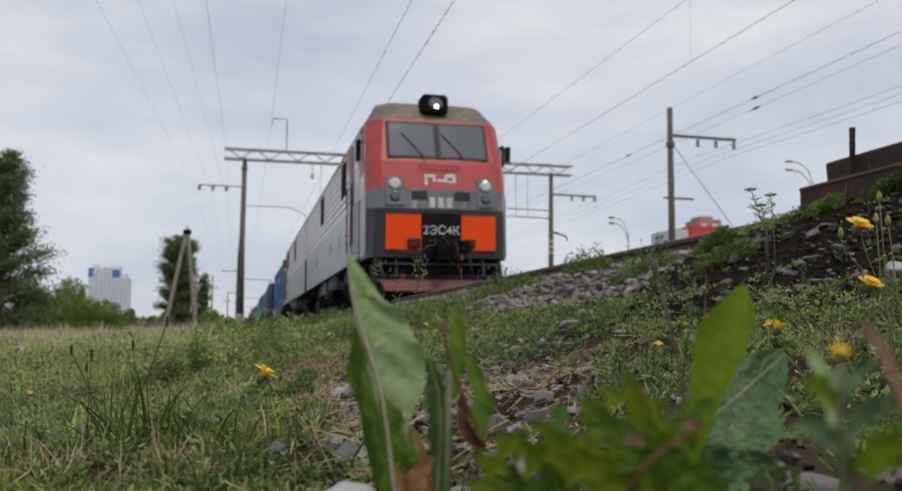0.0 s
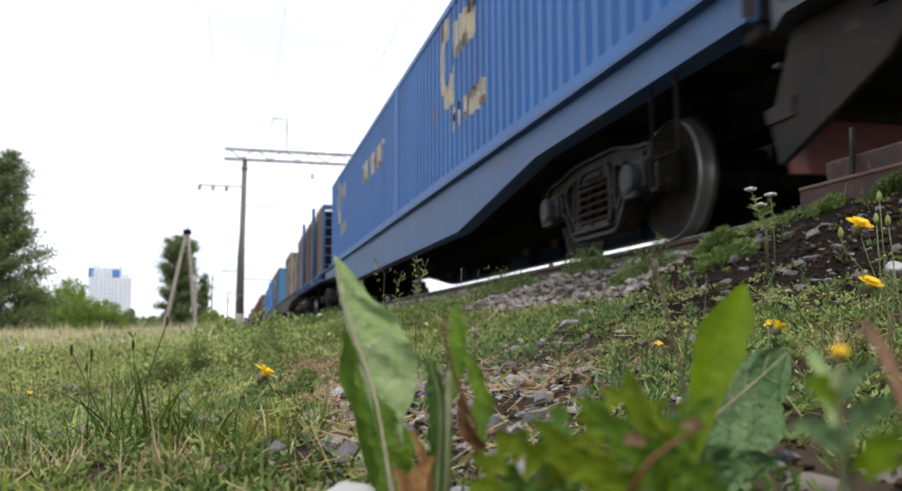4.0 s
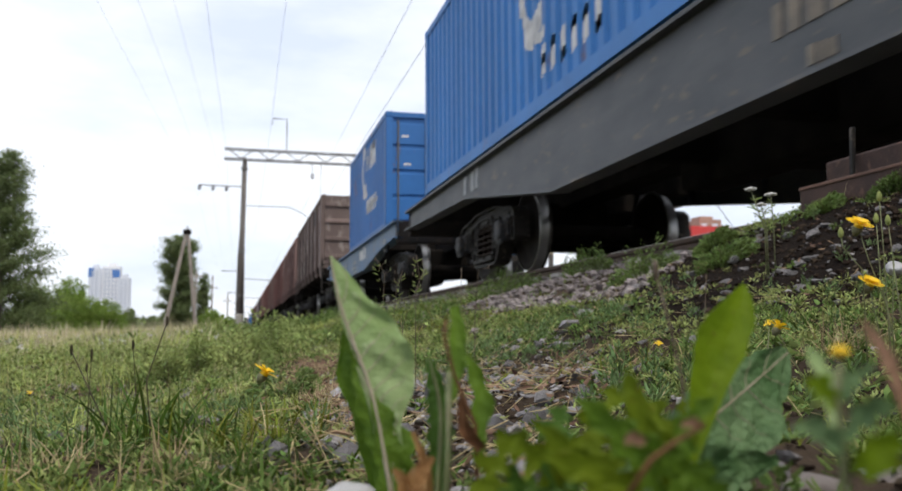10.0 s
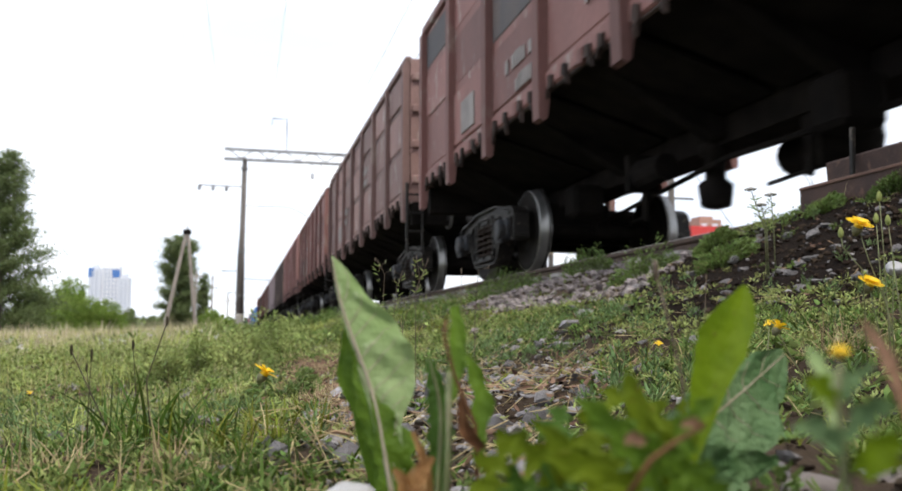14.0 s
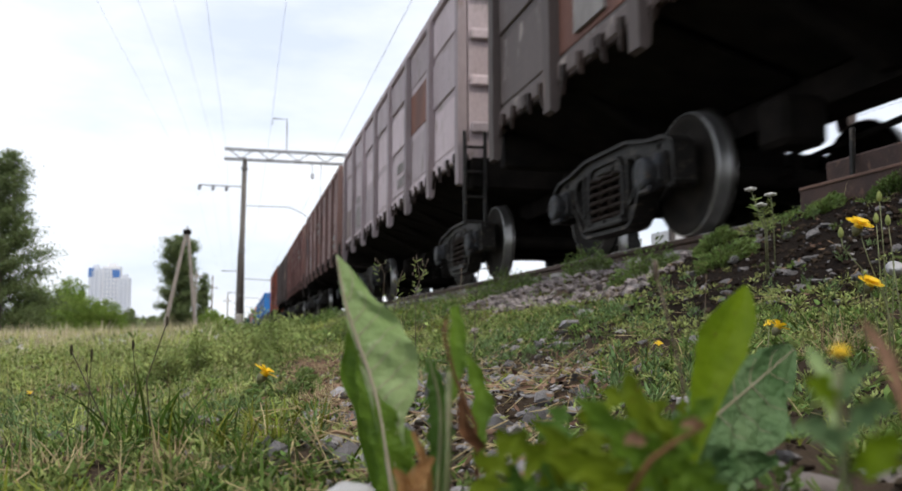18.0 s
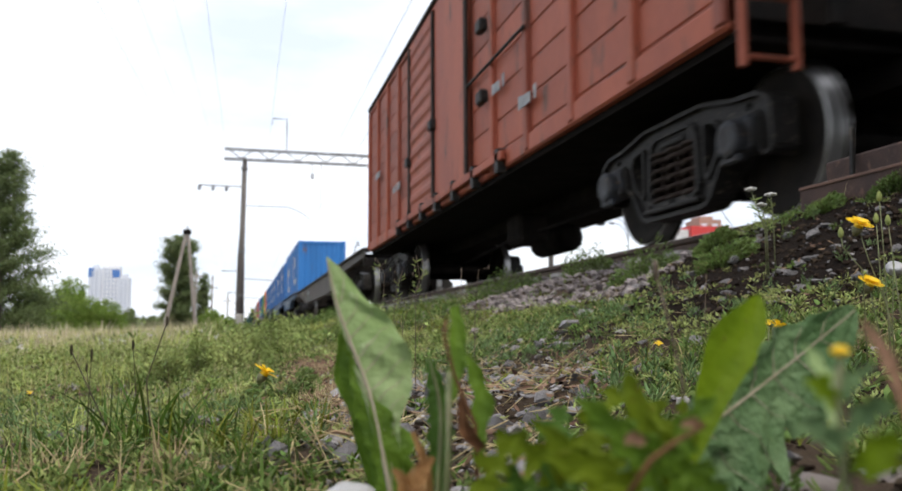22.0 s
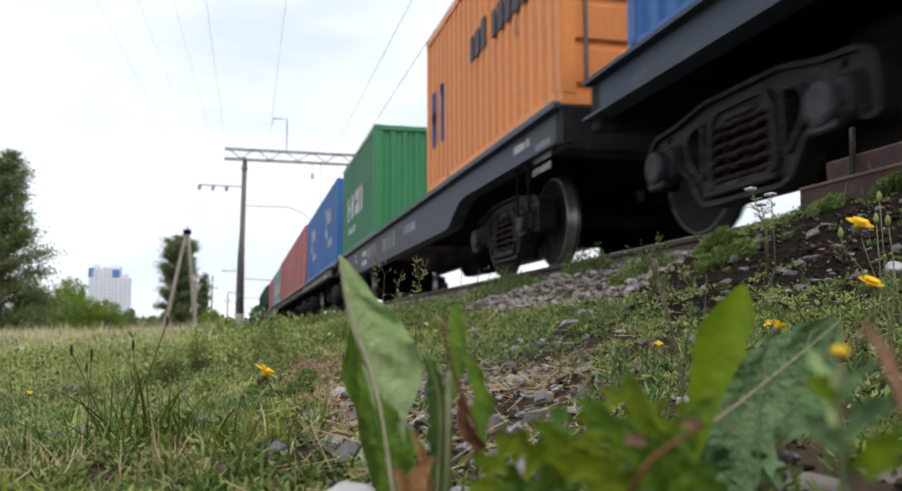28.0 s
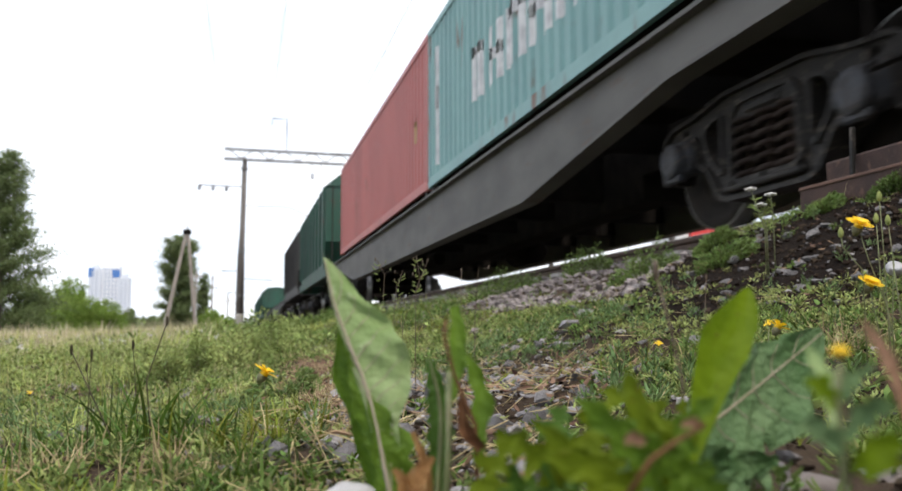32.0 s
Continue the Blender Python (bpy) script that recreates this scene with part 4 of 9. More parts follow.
# ---------------- locomotive ----------------
L_RED = mat("loco_red", (0.46, 0.045, 0.040), 0.42, 0, 0.15, 1.5, (0.40, 0.045, 0.04), (0.25, 0.07, 0.05), 0.04, fine=30, bump=0.05)
L_GREY = mat("loco_grey", (0.185, 0.195, 0.208), 0.24, 0, 0.2, 1.2, (0.14, 0.15, 0.16), (0.36, 0.35, 0.34), 0.10, streak=4, fine=30, bump=0.05)
# darker grey that paints in the dim reflection on the cab side
L_REFLECT = mat("loco_reflection_grey", (0.088, 0.096, 0.108), 0.26, 0, 0.2, 1.2, (0.115, 0.124, 0.136), fine=30, bump=0.05)
L_BOX = mat("grimy_grey", (0.145, 0.15, 0.155), 0.7, 0, 0.35, 4, (0.085, 0.088, 0.09), (0.06, 0.055, 0.05), 0.2, streak=3, fine=40)
L_RIB = mat("loco_ribs", (0.72, 0.68, 0.68), 0.26, 0, 0.2, 1.2, (0.58, 0.54, 0.54), (0.36, 0.28, 0.27), 0.06, fine=30, bump=0.05)
L_SILVER = mat("loco_light_grey", (0.60, 0.58, 0.58), 0.28, 0, 0.2, 1.2, (0.48, 0.46, 0.46), (0.36, 0.30, 0.29), 0.06, fine=30, bump=0.05)
L_DARK = mat("loco_dark_grey", (0.024, 0.027, 0.032), 0.4, 0, 0.2, 1.5, (0.020, 0.023, 0.027), fine=30, bump=0.05)
L_ORANGE = mat("loco_orange", (0.95, 0.085, 0.005), 0.55, 0, 0.1, 2, (0.88, 0.075, 0.005), fine=30, bump=0.05, spec=0.2)
L_BROW = mat("loco_brow", (0.21, 0.18, 0.13), 0.7, 0, 0.4, 2, (0.12, 0.11, 0.10), (0.34, 0.22, 0.09), 0.3, fine=30)
L_LAMP = bpy.data.materials.new("lamp_glow")
L_LAMP.use_nodes = True
L_LAMP.node_tree.nodes["Principled BSDF"].inputs["Emission Color"].default_value = (1.0, 0.80, 0.5, 1)
L_LAMP.node_tree.nodes["Principled BSDF"].inputs["Emission Strength"].default_value = 6.0
L_LENS = mat("lamp_lens", (0.62, 0.64, 0.62), 0.15, 0.3, 0.1, 9, bump=0)


def nose(z):
    return float(np.interp(z, [0.8, 1.9, 2.33, 2.95, 3.95, 4.45], [-0.49, -0.52, -0.50, -0.34, 0.02, 0.42]))


def cab_slice(z, w=1.55):
    w2 = float(np.interp(z, [0.8, 3.0, 3.95, 4.45], [1.55, 1.55, 1.50, 1.22]))
    f = float(np.interp(z, [0.8, 3.0, 3.95, 4.45], [1.30, 1.26, 1.16, 0.86]))
    y = nose(z)
    return [(-w2, 0.9, z), (-w2, y + 0.36, z), (-f - 0.14, y + 0.10, z), (-f, y + 0.03, z), (-f * 0.5, y, z), (f * 0.5, y, z), (f, y + 0.03, z), (f + 0.14, y + 0.10, z), (w2, y + 0.36, z), (w2, 0.9, z)]


def cab_band(zs):
    g = G()
    rows = [cab_slice(z) for z in zs]
    vs = sum(rows, [])
    n = 10
    fs = [(i * n + k, i * n + k + 1, i * n + n + k + 1, i * n + n + k) for i in range(len(zs) - 1) for k in range(n - 1)]
    fs += [tuple(range(n)), tuple(range(len(vs) - 1, len(vs) - 1 - n, -1))]
    return g.add(vs, fs)


def on_face(x, z, out=0.01):
    return Vector((x, nose(z) - out, z))


def face_panel(x0, x1, z0, z1, out, thick=0.05):
    """A panel that lies on the sloping front."""
    a, b = nose(z0) - out, nose(z1) - out
    vs = [(x0, a, z0), (x1, a, z0), (x1, b, z1), (x0, b, z1), (x0, a + thick, z0), (x1, a + thick, z0), (x1, b + thick, z1), (x0, b + thick, z1)]
    return G().add(vs, [(0, 1, 2, 3), (7, 6, 5, 4), (0, 4, 5, 1), (1, 5, 6, 2), (2, 6, 7, 3), (3, 7, 4, 0)])


def loco(y, back):
    """One section: cab at its origin, body behind it, two bogies below."""
    LB = 16.05
    ob = car("locomotive", y, "red and grey electric locomotive section with orange front plates", "locomotive")
    if back:
        ob.rotation_euler = (0, 0, math.pi)
    cabin = part("cab", cab_band([0.86, 1.9]), L_DARK, ob, "dark grey lower cab front")
    part("cab_band", cab_band([1.902, 2.33]), L_GREY, cabin, "light grey band")
    part("cab_front", cab_band([2.332, 2.95, 3.45, 3.95]), L_RED, cabin, "bright red upper cab")
    part("roof_brow", cab_band([3.952, 4.2, 4.42]), L_BROW, cabin, "weathered brown roof brow")
    part("window_frame", face_panel(-1.13, 1.13, 3.03, 3.90, 0.012), M_RUBBER, cabin)
    for s in (-1, 1):
        part("windscreen", face_panel(s * 0.56 - 0.50, s * 0.56 + 0.50, 3.08, 3.85, 0.02), M_GLASS, cabin, "dark reflecting windscreen")
        part("wiper", G().tube([on_face(s * 0.45 + 0.15, 2.98, 0.05), on_face(s * 0.45 + 0.02, 3.2, 0.06), on_face(s * 0.45 - 0.35, 3.62, 0.04)], 0.011, 5), M_RUBBER, cabin)
        part("lamp_bezel", face_panel(s * 1.0 - 0.2, s * 1.0 + 0.2, 1.97, 2.58, 0.03), L_GREY, cabin)
        for z, r, m in ((2.42, 0.14, L_LENS), (2.14, 0.115, M_GLASS)):
            yy = nose(z)
            part("headlight", G().lathe([(yy - 0.055, r * 0.5), (yy - 0.05, r * 0.9), (yy, r * 0.98)], 18, "y", (s * 1.0, 0, z)), m, cabin, "round lamp", True)
        part("plate", face_panel(s * 0.82 - 0.38, s * 0.82 + 0.38, 1.02, 1.76, 0.05), L_ORANGE, cabin, "bright orange front plate")
        # dark raised boxes paint in the shaded recess pockets of the plates
        part("jack_pad", G().box(s * 0.60 - 0.13, s * 0.60 + 0.13, -0.66, -0.5, 1.06, 1.25, 0.02), mat("dark_red", (0.055, 0.012, 0.008), 0.7), cabin, "dark red bracket")
        part("grip", face_panel(s * 0.47 - 0.17, s * 0.47 + 0.17, 2.10, 2.28, 0.02), M_RUBBER, cabin)
        part("mirror", G().box(s * 1.66 - 0.05, s * 1.66 + 0.05, 0.35, 0.5, 3.05, 3.55, 0.03), M_UNDER, ob, "black mirror")
        part("mirror_arm", G().tube([(s * 1.52, 0.5, 3.5), (s * 1.66, 0.42, 3.5)], 0.015, 5), M_UNDER, ob)
        part("step", G().tube([(s * 1.3, -0.35, 0.9), (s * 1.25, -0.5, 0.45), (s * 0.95, -0.55, 0.45), (s * 0.95, -0.4, 0.9)], 0.014, 6), M_GREYMETAL, ob)
    part("middle_bar", face_panel(-0.05, 0.05, 3.03, 3.90, 0.035), M_RUBBER, cabin)
    # raised black plate; the recess and its shade are only in the colour
    part("name_panel", face_panel(-0.43, 0.43, 0.90, 1.80, 0.062), M_UNDER, cabin, "black recessed centre panel")
    yy = -0.576
    words("2ЭС4К", 0.26, M_WHITE, cabin, Matrix.Translation((0, yy, 1.35)) @ pose(0, 0, 0, 90), label="pale class lettering")
    for i in range(3):
        part("number_bar", face_panel(-0.25 + i * 0.19, -0.13 + i * 0.19, 1.93, 2.15, 0.016, 0.01), L_SILVER, cabin, "pale number bar")
    g = G()
    for x0, x1, z0, z1 in ((-0.34, -0.28, 2.42, 2.66), (-0.28, -0.14, 2.6, 2.66), (-0.16, -0.1, 2.5, 2.66), (-0.06, 0.12, 2.5, 2.56), (0.1, 0.16, 2.5, 2.66), (0.16, 0.34, 2.60, 2.68), (0.28, 0.35, 2.48, 2.66), (0.16, 0.3, 2.48, 2.53)):
        p = face_panel(x0, x1, z0, z1, 0.012, 0.01)
        g.add(p.v, p.f)
    part("emblem", g, M_WHITE, cabin, "white emblem as plain patches")
    part("handrail", G().tube([on_face(-0.45, 2.85, 0.02), on_face(-0.42, 2.85, 0.08), on_face(0.42, 2.85, 0.08), on_face(0.45, 2.85, 0.02)], 0.015, 5), L_RED, cabin)
    part("lamp_box", G().box(-0.30, 0.30, -0.02, 0.5, 4.12, 4.56, 0.06), M_UNDER, cabin, "black headlamp housing")
    part("lamp_glass", G().lathe([(-0.03, 0.0), (-0.035, 0.16), (0.0, 0.17)], 18, "y", (0, 0, 4.33)), M_GLASS, cabin, smooth=True)
    part("main_lamp", G().lathe([(-0.05, 0.01), (-0.045, 0.04), (-0.03, 0.045)], 14, "y", (0.02, 0, 4.27)), L_LAMP if not back else L_LENS, cabin, "lit headlamp", True)
    part("plough_lip", G().prism([(-0.52, 0.392), (-0.54, 0.47), (-0.30, 0.50), (-0.30, 0.392)], "x", -1.40, 1.40), M_ENDB, ob, "dusty grey ledge over the plough")
    for s in (-1, 1):
        part("skirt", G().prism([(-0.30, 0.855), (0.75, 0.855), (0.35, 0.50), (-0.45, 0.16), (-0.52, 0.40)], "x", s * 1.36 - 0.02, s * 1.36 + 0.02), M_ENDB, ob, "dark sloping skirt beside the plough")
        part("cab_side_plate", G().box(s * 1.56 - 0.012, s * 1.56 + 0.012, -0.13, 0.85, 0.925, 2.25), L_REFLECT, ob, "smooth dark grey cab side")
        # added overlay carrying that painted reflection behind the cab
        part("cab_lower_plate", G().box(s * 1.585 - 0.006, s * 1.585 + 0.004, 0.86, 1.70, 0.93, 2.24), L_REFLECT, ob, "smooth dark grey cab side")
        part("red_flank", G().box(s * 1.556 - 0.012, s * 1.556 + 0.014, 0.16, 0.86, 2.75, 3.4), L_RED, ob, "red upper cab side")
        part("cab_flank", G().box(s * 1.55 - 0.012, s * 1.55 + 0.012, 0.12, 0.86, 2.26, 3.4), L_SILVER, ob, "pale cab side")
        for k in (0.28, 0.95):
            part("post", G().box(s * k - 0.018, s * k + 0.018, -0.42, -0.38, 0.45, 0.93), L_DARK, ob)
    # solid near-black block in place of the shaded coupler recess
    part("draft_box", G().box(-0.37, 0.37, -0.46, -0.2, 0.42, 1.36, 0.02), M_UNDER, ob, "dark recess round the coupler")
    for x, z in ((-0.25, 1.2), (0.05, 1.28), (0.24, 1.12)):
        part("cock", G().lathe([(-0.60, 0.03), (-0.50, 0.045), (-0.46, 0.03)], 8, "y", (x, 0, z)), M_RUST, ob, "rusty hose cock", True)
    part("plough", G().add([(-1.22, -0.42, 0.12), (-1.20, -0.62, 0.15), (-1.33, -0.50, 0.39), (-1.33, -0.35, 0.39), (1.22, -0.42, 0.12), (1.20, -0.62, 0.15), (1.33, -0.50, 0.39), (1.33, -0.35, 0.39)], [(0, 1, 2, 3), (7, 6, 5, 4), (0, 4, 5, 1), (1, 5, 6, 2), (2, 6, 7, 3), (3, 7, 4, 0)]), mat("plough_red", (0.19, 0.050, 0.044), 0.7, 0, 0.3, 3, (0.17, 0.07, 0.06), (0.08, 0.06, 0.05), 0.25), ob, "dull red snow plough")
    part("buffer_beam", G().box(-1.33, 1.33, -0.2, 0.1, 0.45, 0.92, 0.03), M_UNDER, ob)
    part("rail_bar", G().tube([(-1.35, -0.5, 0.72), (1.35, -0.5, 0.72)], 0.012, 5), M_GREYMETAL, ob)
    for x in (-0.45, 0.35, 0.62):
        part("brake_hose", G().tube([(x, -0.5, 1.05), (x - 0.05, -0.72, 0.9), (x - 0.02, -0.76, 0.6), (x + 0.06, -0.66, 0.4)], 0.019, 7), M_RUBBER, ob, "black rubber hose", True)
    c = part("coupler", COUPLER, None, ob, "dark automatic coupler", at=(0.02, -0.14, 0.02))
    c.scale = (0.9, 1.0, 0.9)
    for x, z, col in ((-0.40, 0.86, mat("hose_blue", (0.03, 0.10, 0.30), 0.6)), (0.40, 0.84, mat("hose_orange", (0.45, 0.14, 0.03), 0.6))):
        part("hose_coupling", G().lathe([(-0.06, 0.012), (-0.04, 0.026), (0.03, 0.028), (0.05, 0.014)], 8, "z", (x, -0.72, z)), col, ob, "painted hose coupling", True)
    part("release_lever", G().tube([(-0.95, -0.56, 0.98), (-0.5, -0.60, 0.96), (-0.3, -0.66, 1.10), (-0.12, -0.70, 1.12)], 0.012, 5), M_GREYMETAL, ob, "bent uncoupling lever")
    part("jumper_box", G().box(0.38, 0.60, -0.72, -0.55, 0.98, 1.22, 0.03), M_UNDER, ob, "black jumper cable box")
    for x in (-0.16, 0.10, 0.27):
        part("jumper_cable", G().tube([(x, -0.58, 1.22), (x + 0.02, -0.78, 1.08), (x + 0.05, -0.80, 0.82), (x + 0.02, -0.62, 0.62)], 0.022, 6), M_RUBBER, ob, "black jumper cable", True)
    # body
    for s in (-1, 1):
        part("side_panel", G().box(s * 1.55 - 0.03, s * 1.55 + 0.03, 0.85, LB, 0.92, 2.25), L_GREY, ob, "smooth grey lower side")
        g = G()
        for k in range(8):
            z = 2.25 + k * 0.19
            g.prism([(s * 1.545, z), (s * 1.575, z + 0.015), (s * 1.575, z + 0.15), (s * 1.545, z + 0.185), (s * 1.50, z + 0.185), (s * 1.50, z)], "y", 2.1, LB)
        part("side_ribs", g, L_RIB, ob, "light grey ribbed upper side")
        part("cab_side", G().box(s * 1.545 - 0.03, s * 1.545 + 0.03, 0.85, 2.1, 2.25, 3.78), L_SILVER, ob)
        part("red_stripe", G().box(s * 1.56 - 0.02, s * 1.56 + 0.025, 2.1, 3.2, 3.3, 3.78), L_RED, ob, "red upper stripe")
        part("side_window", G().box(s * 1.575 - 0.01, s * 1.575 + 0.01, 0.95, 1.5, 3.0, 3.75), M_GLASS, ob)
        part("door", G().box(s * 1.575 - 0.015, s * 1.575 + 0.015, 1.75, 2.45, 1.35, 3.7, 0.01), mat("door_red", (0.22, 0.05, 0.05), 0.5), ob, "dull red side door")
        for q in (1.65, 2.55):
            part("handrail", G().tube([(s * 1.58, q, 1.1), (s * 1.64, q, 1.15), (s * 1.64, q, 2.75), (s * 1.58, q, 2.8)], 0.018, 6), M_UNDER, ob)
        for q in (3.3, 9.2):
            part("grille", G().box(s * 1.585 - 0.012, s * 1.585 + 0.012, q, q + 0.9, 2.75, 3.65, 0.01), M_UNDER, ob, "dark louvre")
        for q, w in ((4.6, 0.12), (6.9, 0.2), (11.5, 0.2), (13.4, 0.12)):
            part("hatch", G().box(s * 1.583 - 0.006, s * 1.583 + 0.006, q, q + w, 1.55, 1.85, 0.004), L_DARK, ob)
        part("roof_edge", G().prism([(s * 1.57, 3.78), (s * 1.5, 3.98), (s * 1.15, 4.15), (s * 1.1, 4.05), (s * 1.45, 3.78)], "y", 0.9, LB), L_BROW, ob, "weathered brown roof edge")
        bar_marks(ob, s * 1.583, 3.0, 1.75, 6, 0.12, L_SILVER, 3, 2)
        part("sill", G().box(s * 1.48 - 0.06, s * 1.48 + 0.06, 0.5, LB, 0.84, 0.93), M_UNDER, ob)
        for q, w, h in ((5.95, 0.3, 0.42), (6.55, 1.3, 0.38), (8.75, 1.2, 0.44)):
            part("equipment_box", G().box(s * 1.42 - 0.12, s * 1.42 + 0.12, q, q + w, 0.92 - h, 0.92, 0.012), L_BOX, ob, "grimy grey underfloor box")
            part("latch", G().box(s * 1.55 - 0.02, s * 1.55 + 0.02, q + w * 0.3, q + w * 0.3 + 0.08, 0.74, 0.82), M_STEEL, ob)
        for q in (3.0, 5.2, 10.5, 13.0):
            part("sand_pipe", G().tube([(s * 1.3, q, 0.85), (s * 1.3, q + 0.1, 0.5), (s * 1.0, q + 0.25, 0.12)], 0.025, 5), M_UNDER, ob)
    part("roof", G().box(-1.2, 1.2, 0.9, LB, 4.02, 4.12), M_GREYMETAL, ob)
    part("back_wall", G().box(-1.5, 1.5, LB - 0.05, LB, 0.92, 4.0), L_DARK, ob)
    part("bellows", G().box(-0.55, 0.55, LB, LB + 0.6, 1.1, 3.2, 0.05), M_RUBBER, ob)
    part("underframe", G().box(-1.4, 1.4, 0.3, LB, 0.75, 0.92), M_UNDER, ob)
    part("resistor_box", G().box(-0.9, 0.9, 4, 11, 4.12, 4.45, 0.05), M_GREYMETAL, ob)
    part("pantograph", G().tube([(-0.5, 2.2, 4.2), (-0.3, 3.9, 4.32), (0, 2.6, 4.42)], 0.03, 6).tube([(0.5, 2.2, 4.2), (0.3, 3.9, 4.32), (0, 2.6, 4.42)], 0.03, 6).tube([(-0.9, 2.6, 4.4), (-0.6, 2.6, 4.47), (0.6, 2.6, 4.47), (0.9, 2.6, 4.4)], 0.025, 6), M_UNDER, ob)
    for q in (5.0, 7.0, 12.5):
        insul(ob, 0.7, q, 4.55, 3)
    for q in (4.5, 11.55):
        for s in (-1, 1):
            f = part("bogie_frame", G().prism([(q - 2.3, 0.62), (q - 2.3, 0.85), (q + 2.3, 0.85), (q + 2.3, 0.62), (q + 1.9, 0.58), (q + 0.9, 0.62), (q + 0.6, 0.40), (q - 0.6, 0.40), (q - 0.9, 0.62), (q - 1.9, 0.58)], "x", s * 1.16 - 0.08, s * 1.16 + 0.08), M_STEEL, ob, "dark bogie frame")
            for dy in (-1.4, 1.4):
                part("axle_box", G().box(-0.13, 0.13, -0.27, 0.27, -0.28, 0.24, 0.06).lathe([(s * 0.12, 0.19), (s * 0.21, 0.17), (s * 0.23, 0.1)], 14, "x"), M_STEEL, f, "dark axle box with a round cap", at=(s * 1.14, q + dy, 0.62))
                for e in (-0.43, 0.43):
                    part("spring", SPRING, None, f, at=(s * 1.18, q + dy + e, 0.22))
                part("brake_shoe", G().prism([(q + dy - 0.72, 0.25), (q + dy - 0.60, 0.22), (q + dy - 0.56, 0.75), (q + dy - 0.74, 0.75)], "x", s * 0.95 - 0.1, s * 0.95 + 0.14), M_STEEL, f)
                part("damper", G().tube([(s * 1.3, q + dy * 0.62, 0.38), (s * 1.3, q + dy * 0.62 + 0.04, 0.86)], 0.055, 8), M_GREYMETAL, f, "light grey damper")
                part("hose", G().tube([(s * 1.28, q + dy + 0.3, 0.85), (s * 1.34, q + dy + 0.42, 0.6), (s * 1.3, q + dy + 0.62, 0.55), (s * 1.26, q + dy + 0.7, 0.8)], 0.022, 6), M_RUBBER, f)
            part("sand_box", G().box(s * 1.3 - 0.14, s * 1.3 + 0.14, q - 0.45, q + 0.2, 0.52, 0.9, 0.05), M_STEEL, f)
            part("brake_cylinder", G().lathe([(q + 0.35, 0.08), (q + 0.38, 0.14), (q + 0.75, 0.14), (q + 0.78, 0.08)], 12, "y", (s * 1.3, 0, 0.55)), M_STEEL, f, smooth=True)
            part("brake_rod", G().tube([(s * 1.2, q - 2.0, 0.30), (s * 1.2, q + 2.0, 0.30)], 0.02, 6), M_STEEL, f)
        part("motor", G().box(-0.6, 0.6, q - 1.7, q + 1.7, 0.22, 0.8, 0.08), M_UNDER, ob)
        for dy in (-1.4, 1.4):
            wheelset(ob, q + dy, 0.625, back)
    return ob


loco(18.2, False)
loco(51.35, True)

# ---------------- the wagons in their order ----------------
DARK = "dark grey container flat wagon with worn lettering"
E1 = [("e", 3.3, 1.55, 1.1)]
flat(51.9, 24.5, P_BLUEW, 0.55, "dusty blue container flat wagon with a deep side sill", base=3.0)
container(52.0, 12.19, CF - 0.02, 2.7, C_BLUE, "blue corrugated forty-foot container with a white emblem", [("e", 6.97, 1.72, 1.3)], mark_mat=M_CREAM)
container(64.2, 12.0, CF - 0.02, 2.7, C_BLUE, "blue corrugated forty-foot container with a white emblem", [("e", 9.0, 1.7, 1.2), ("l", 1.5, 5.0, 1.5, 2.0, 8)], mark_mat=M_CREAM)


M_BOARD = mat("old_boards", (0.205, 0.146, 0.114), 0.85, 0, 0.4, 2.5, (0.10, 0.066, 0.055), (0.31, 0.25, 0.18), 0.22, streak=9, obj=0.7, fine=40)


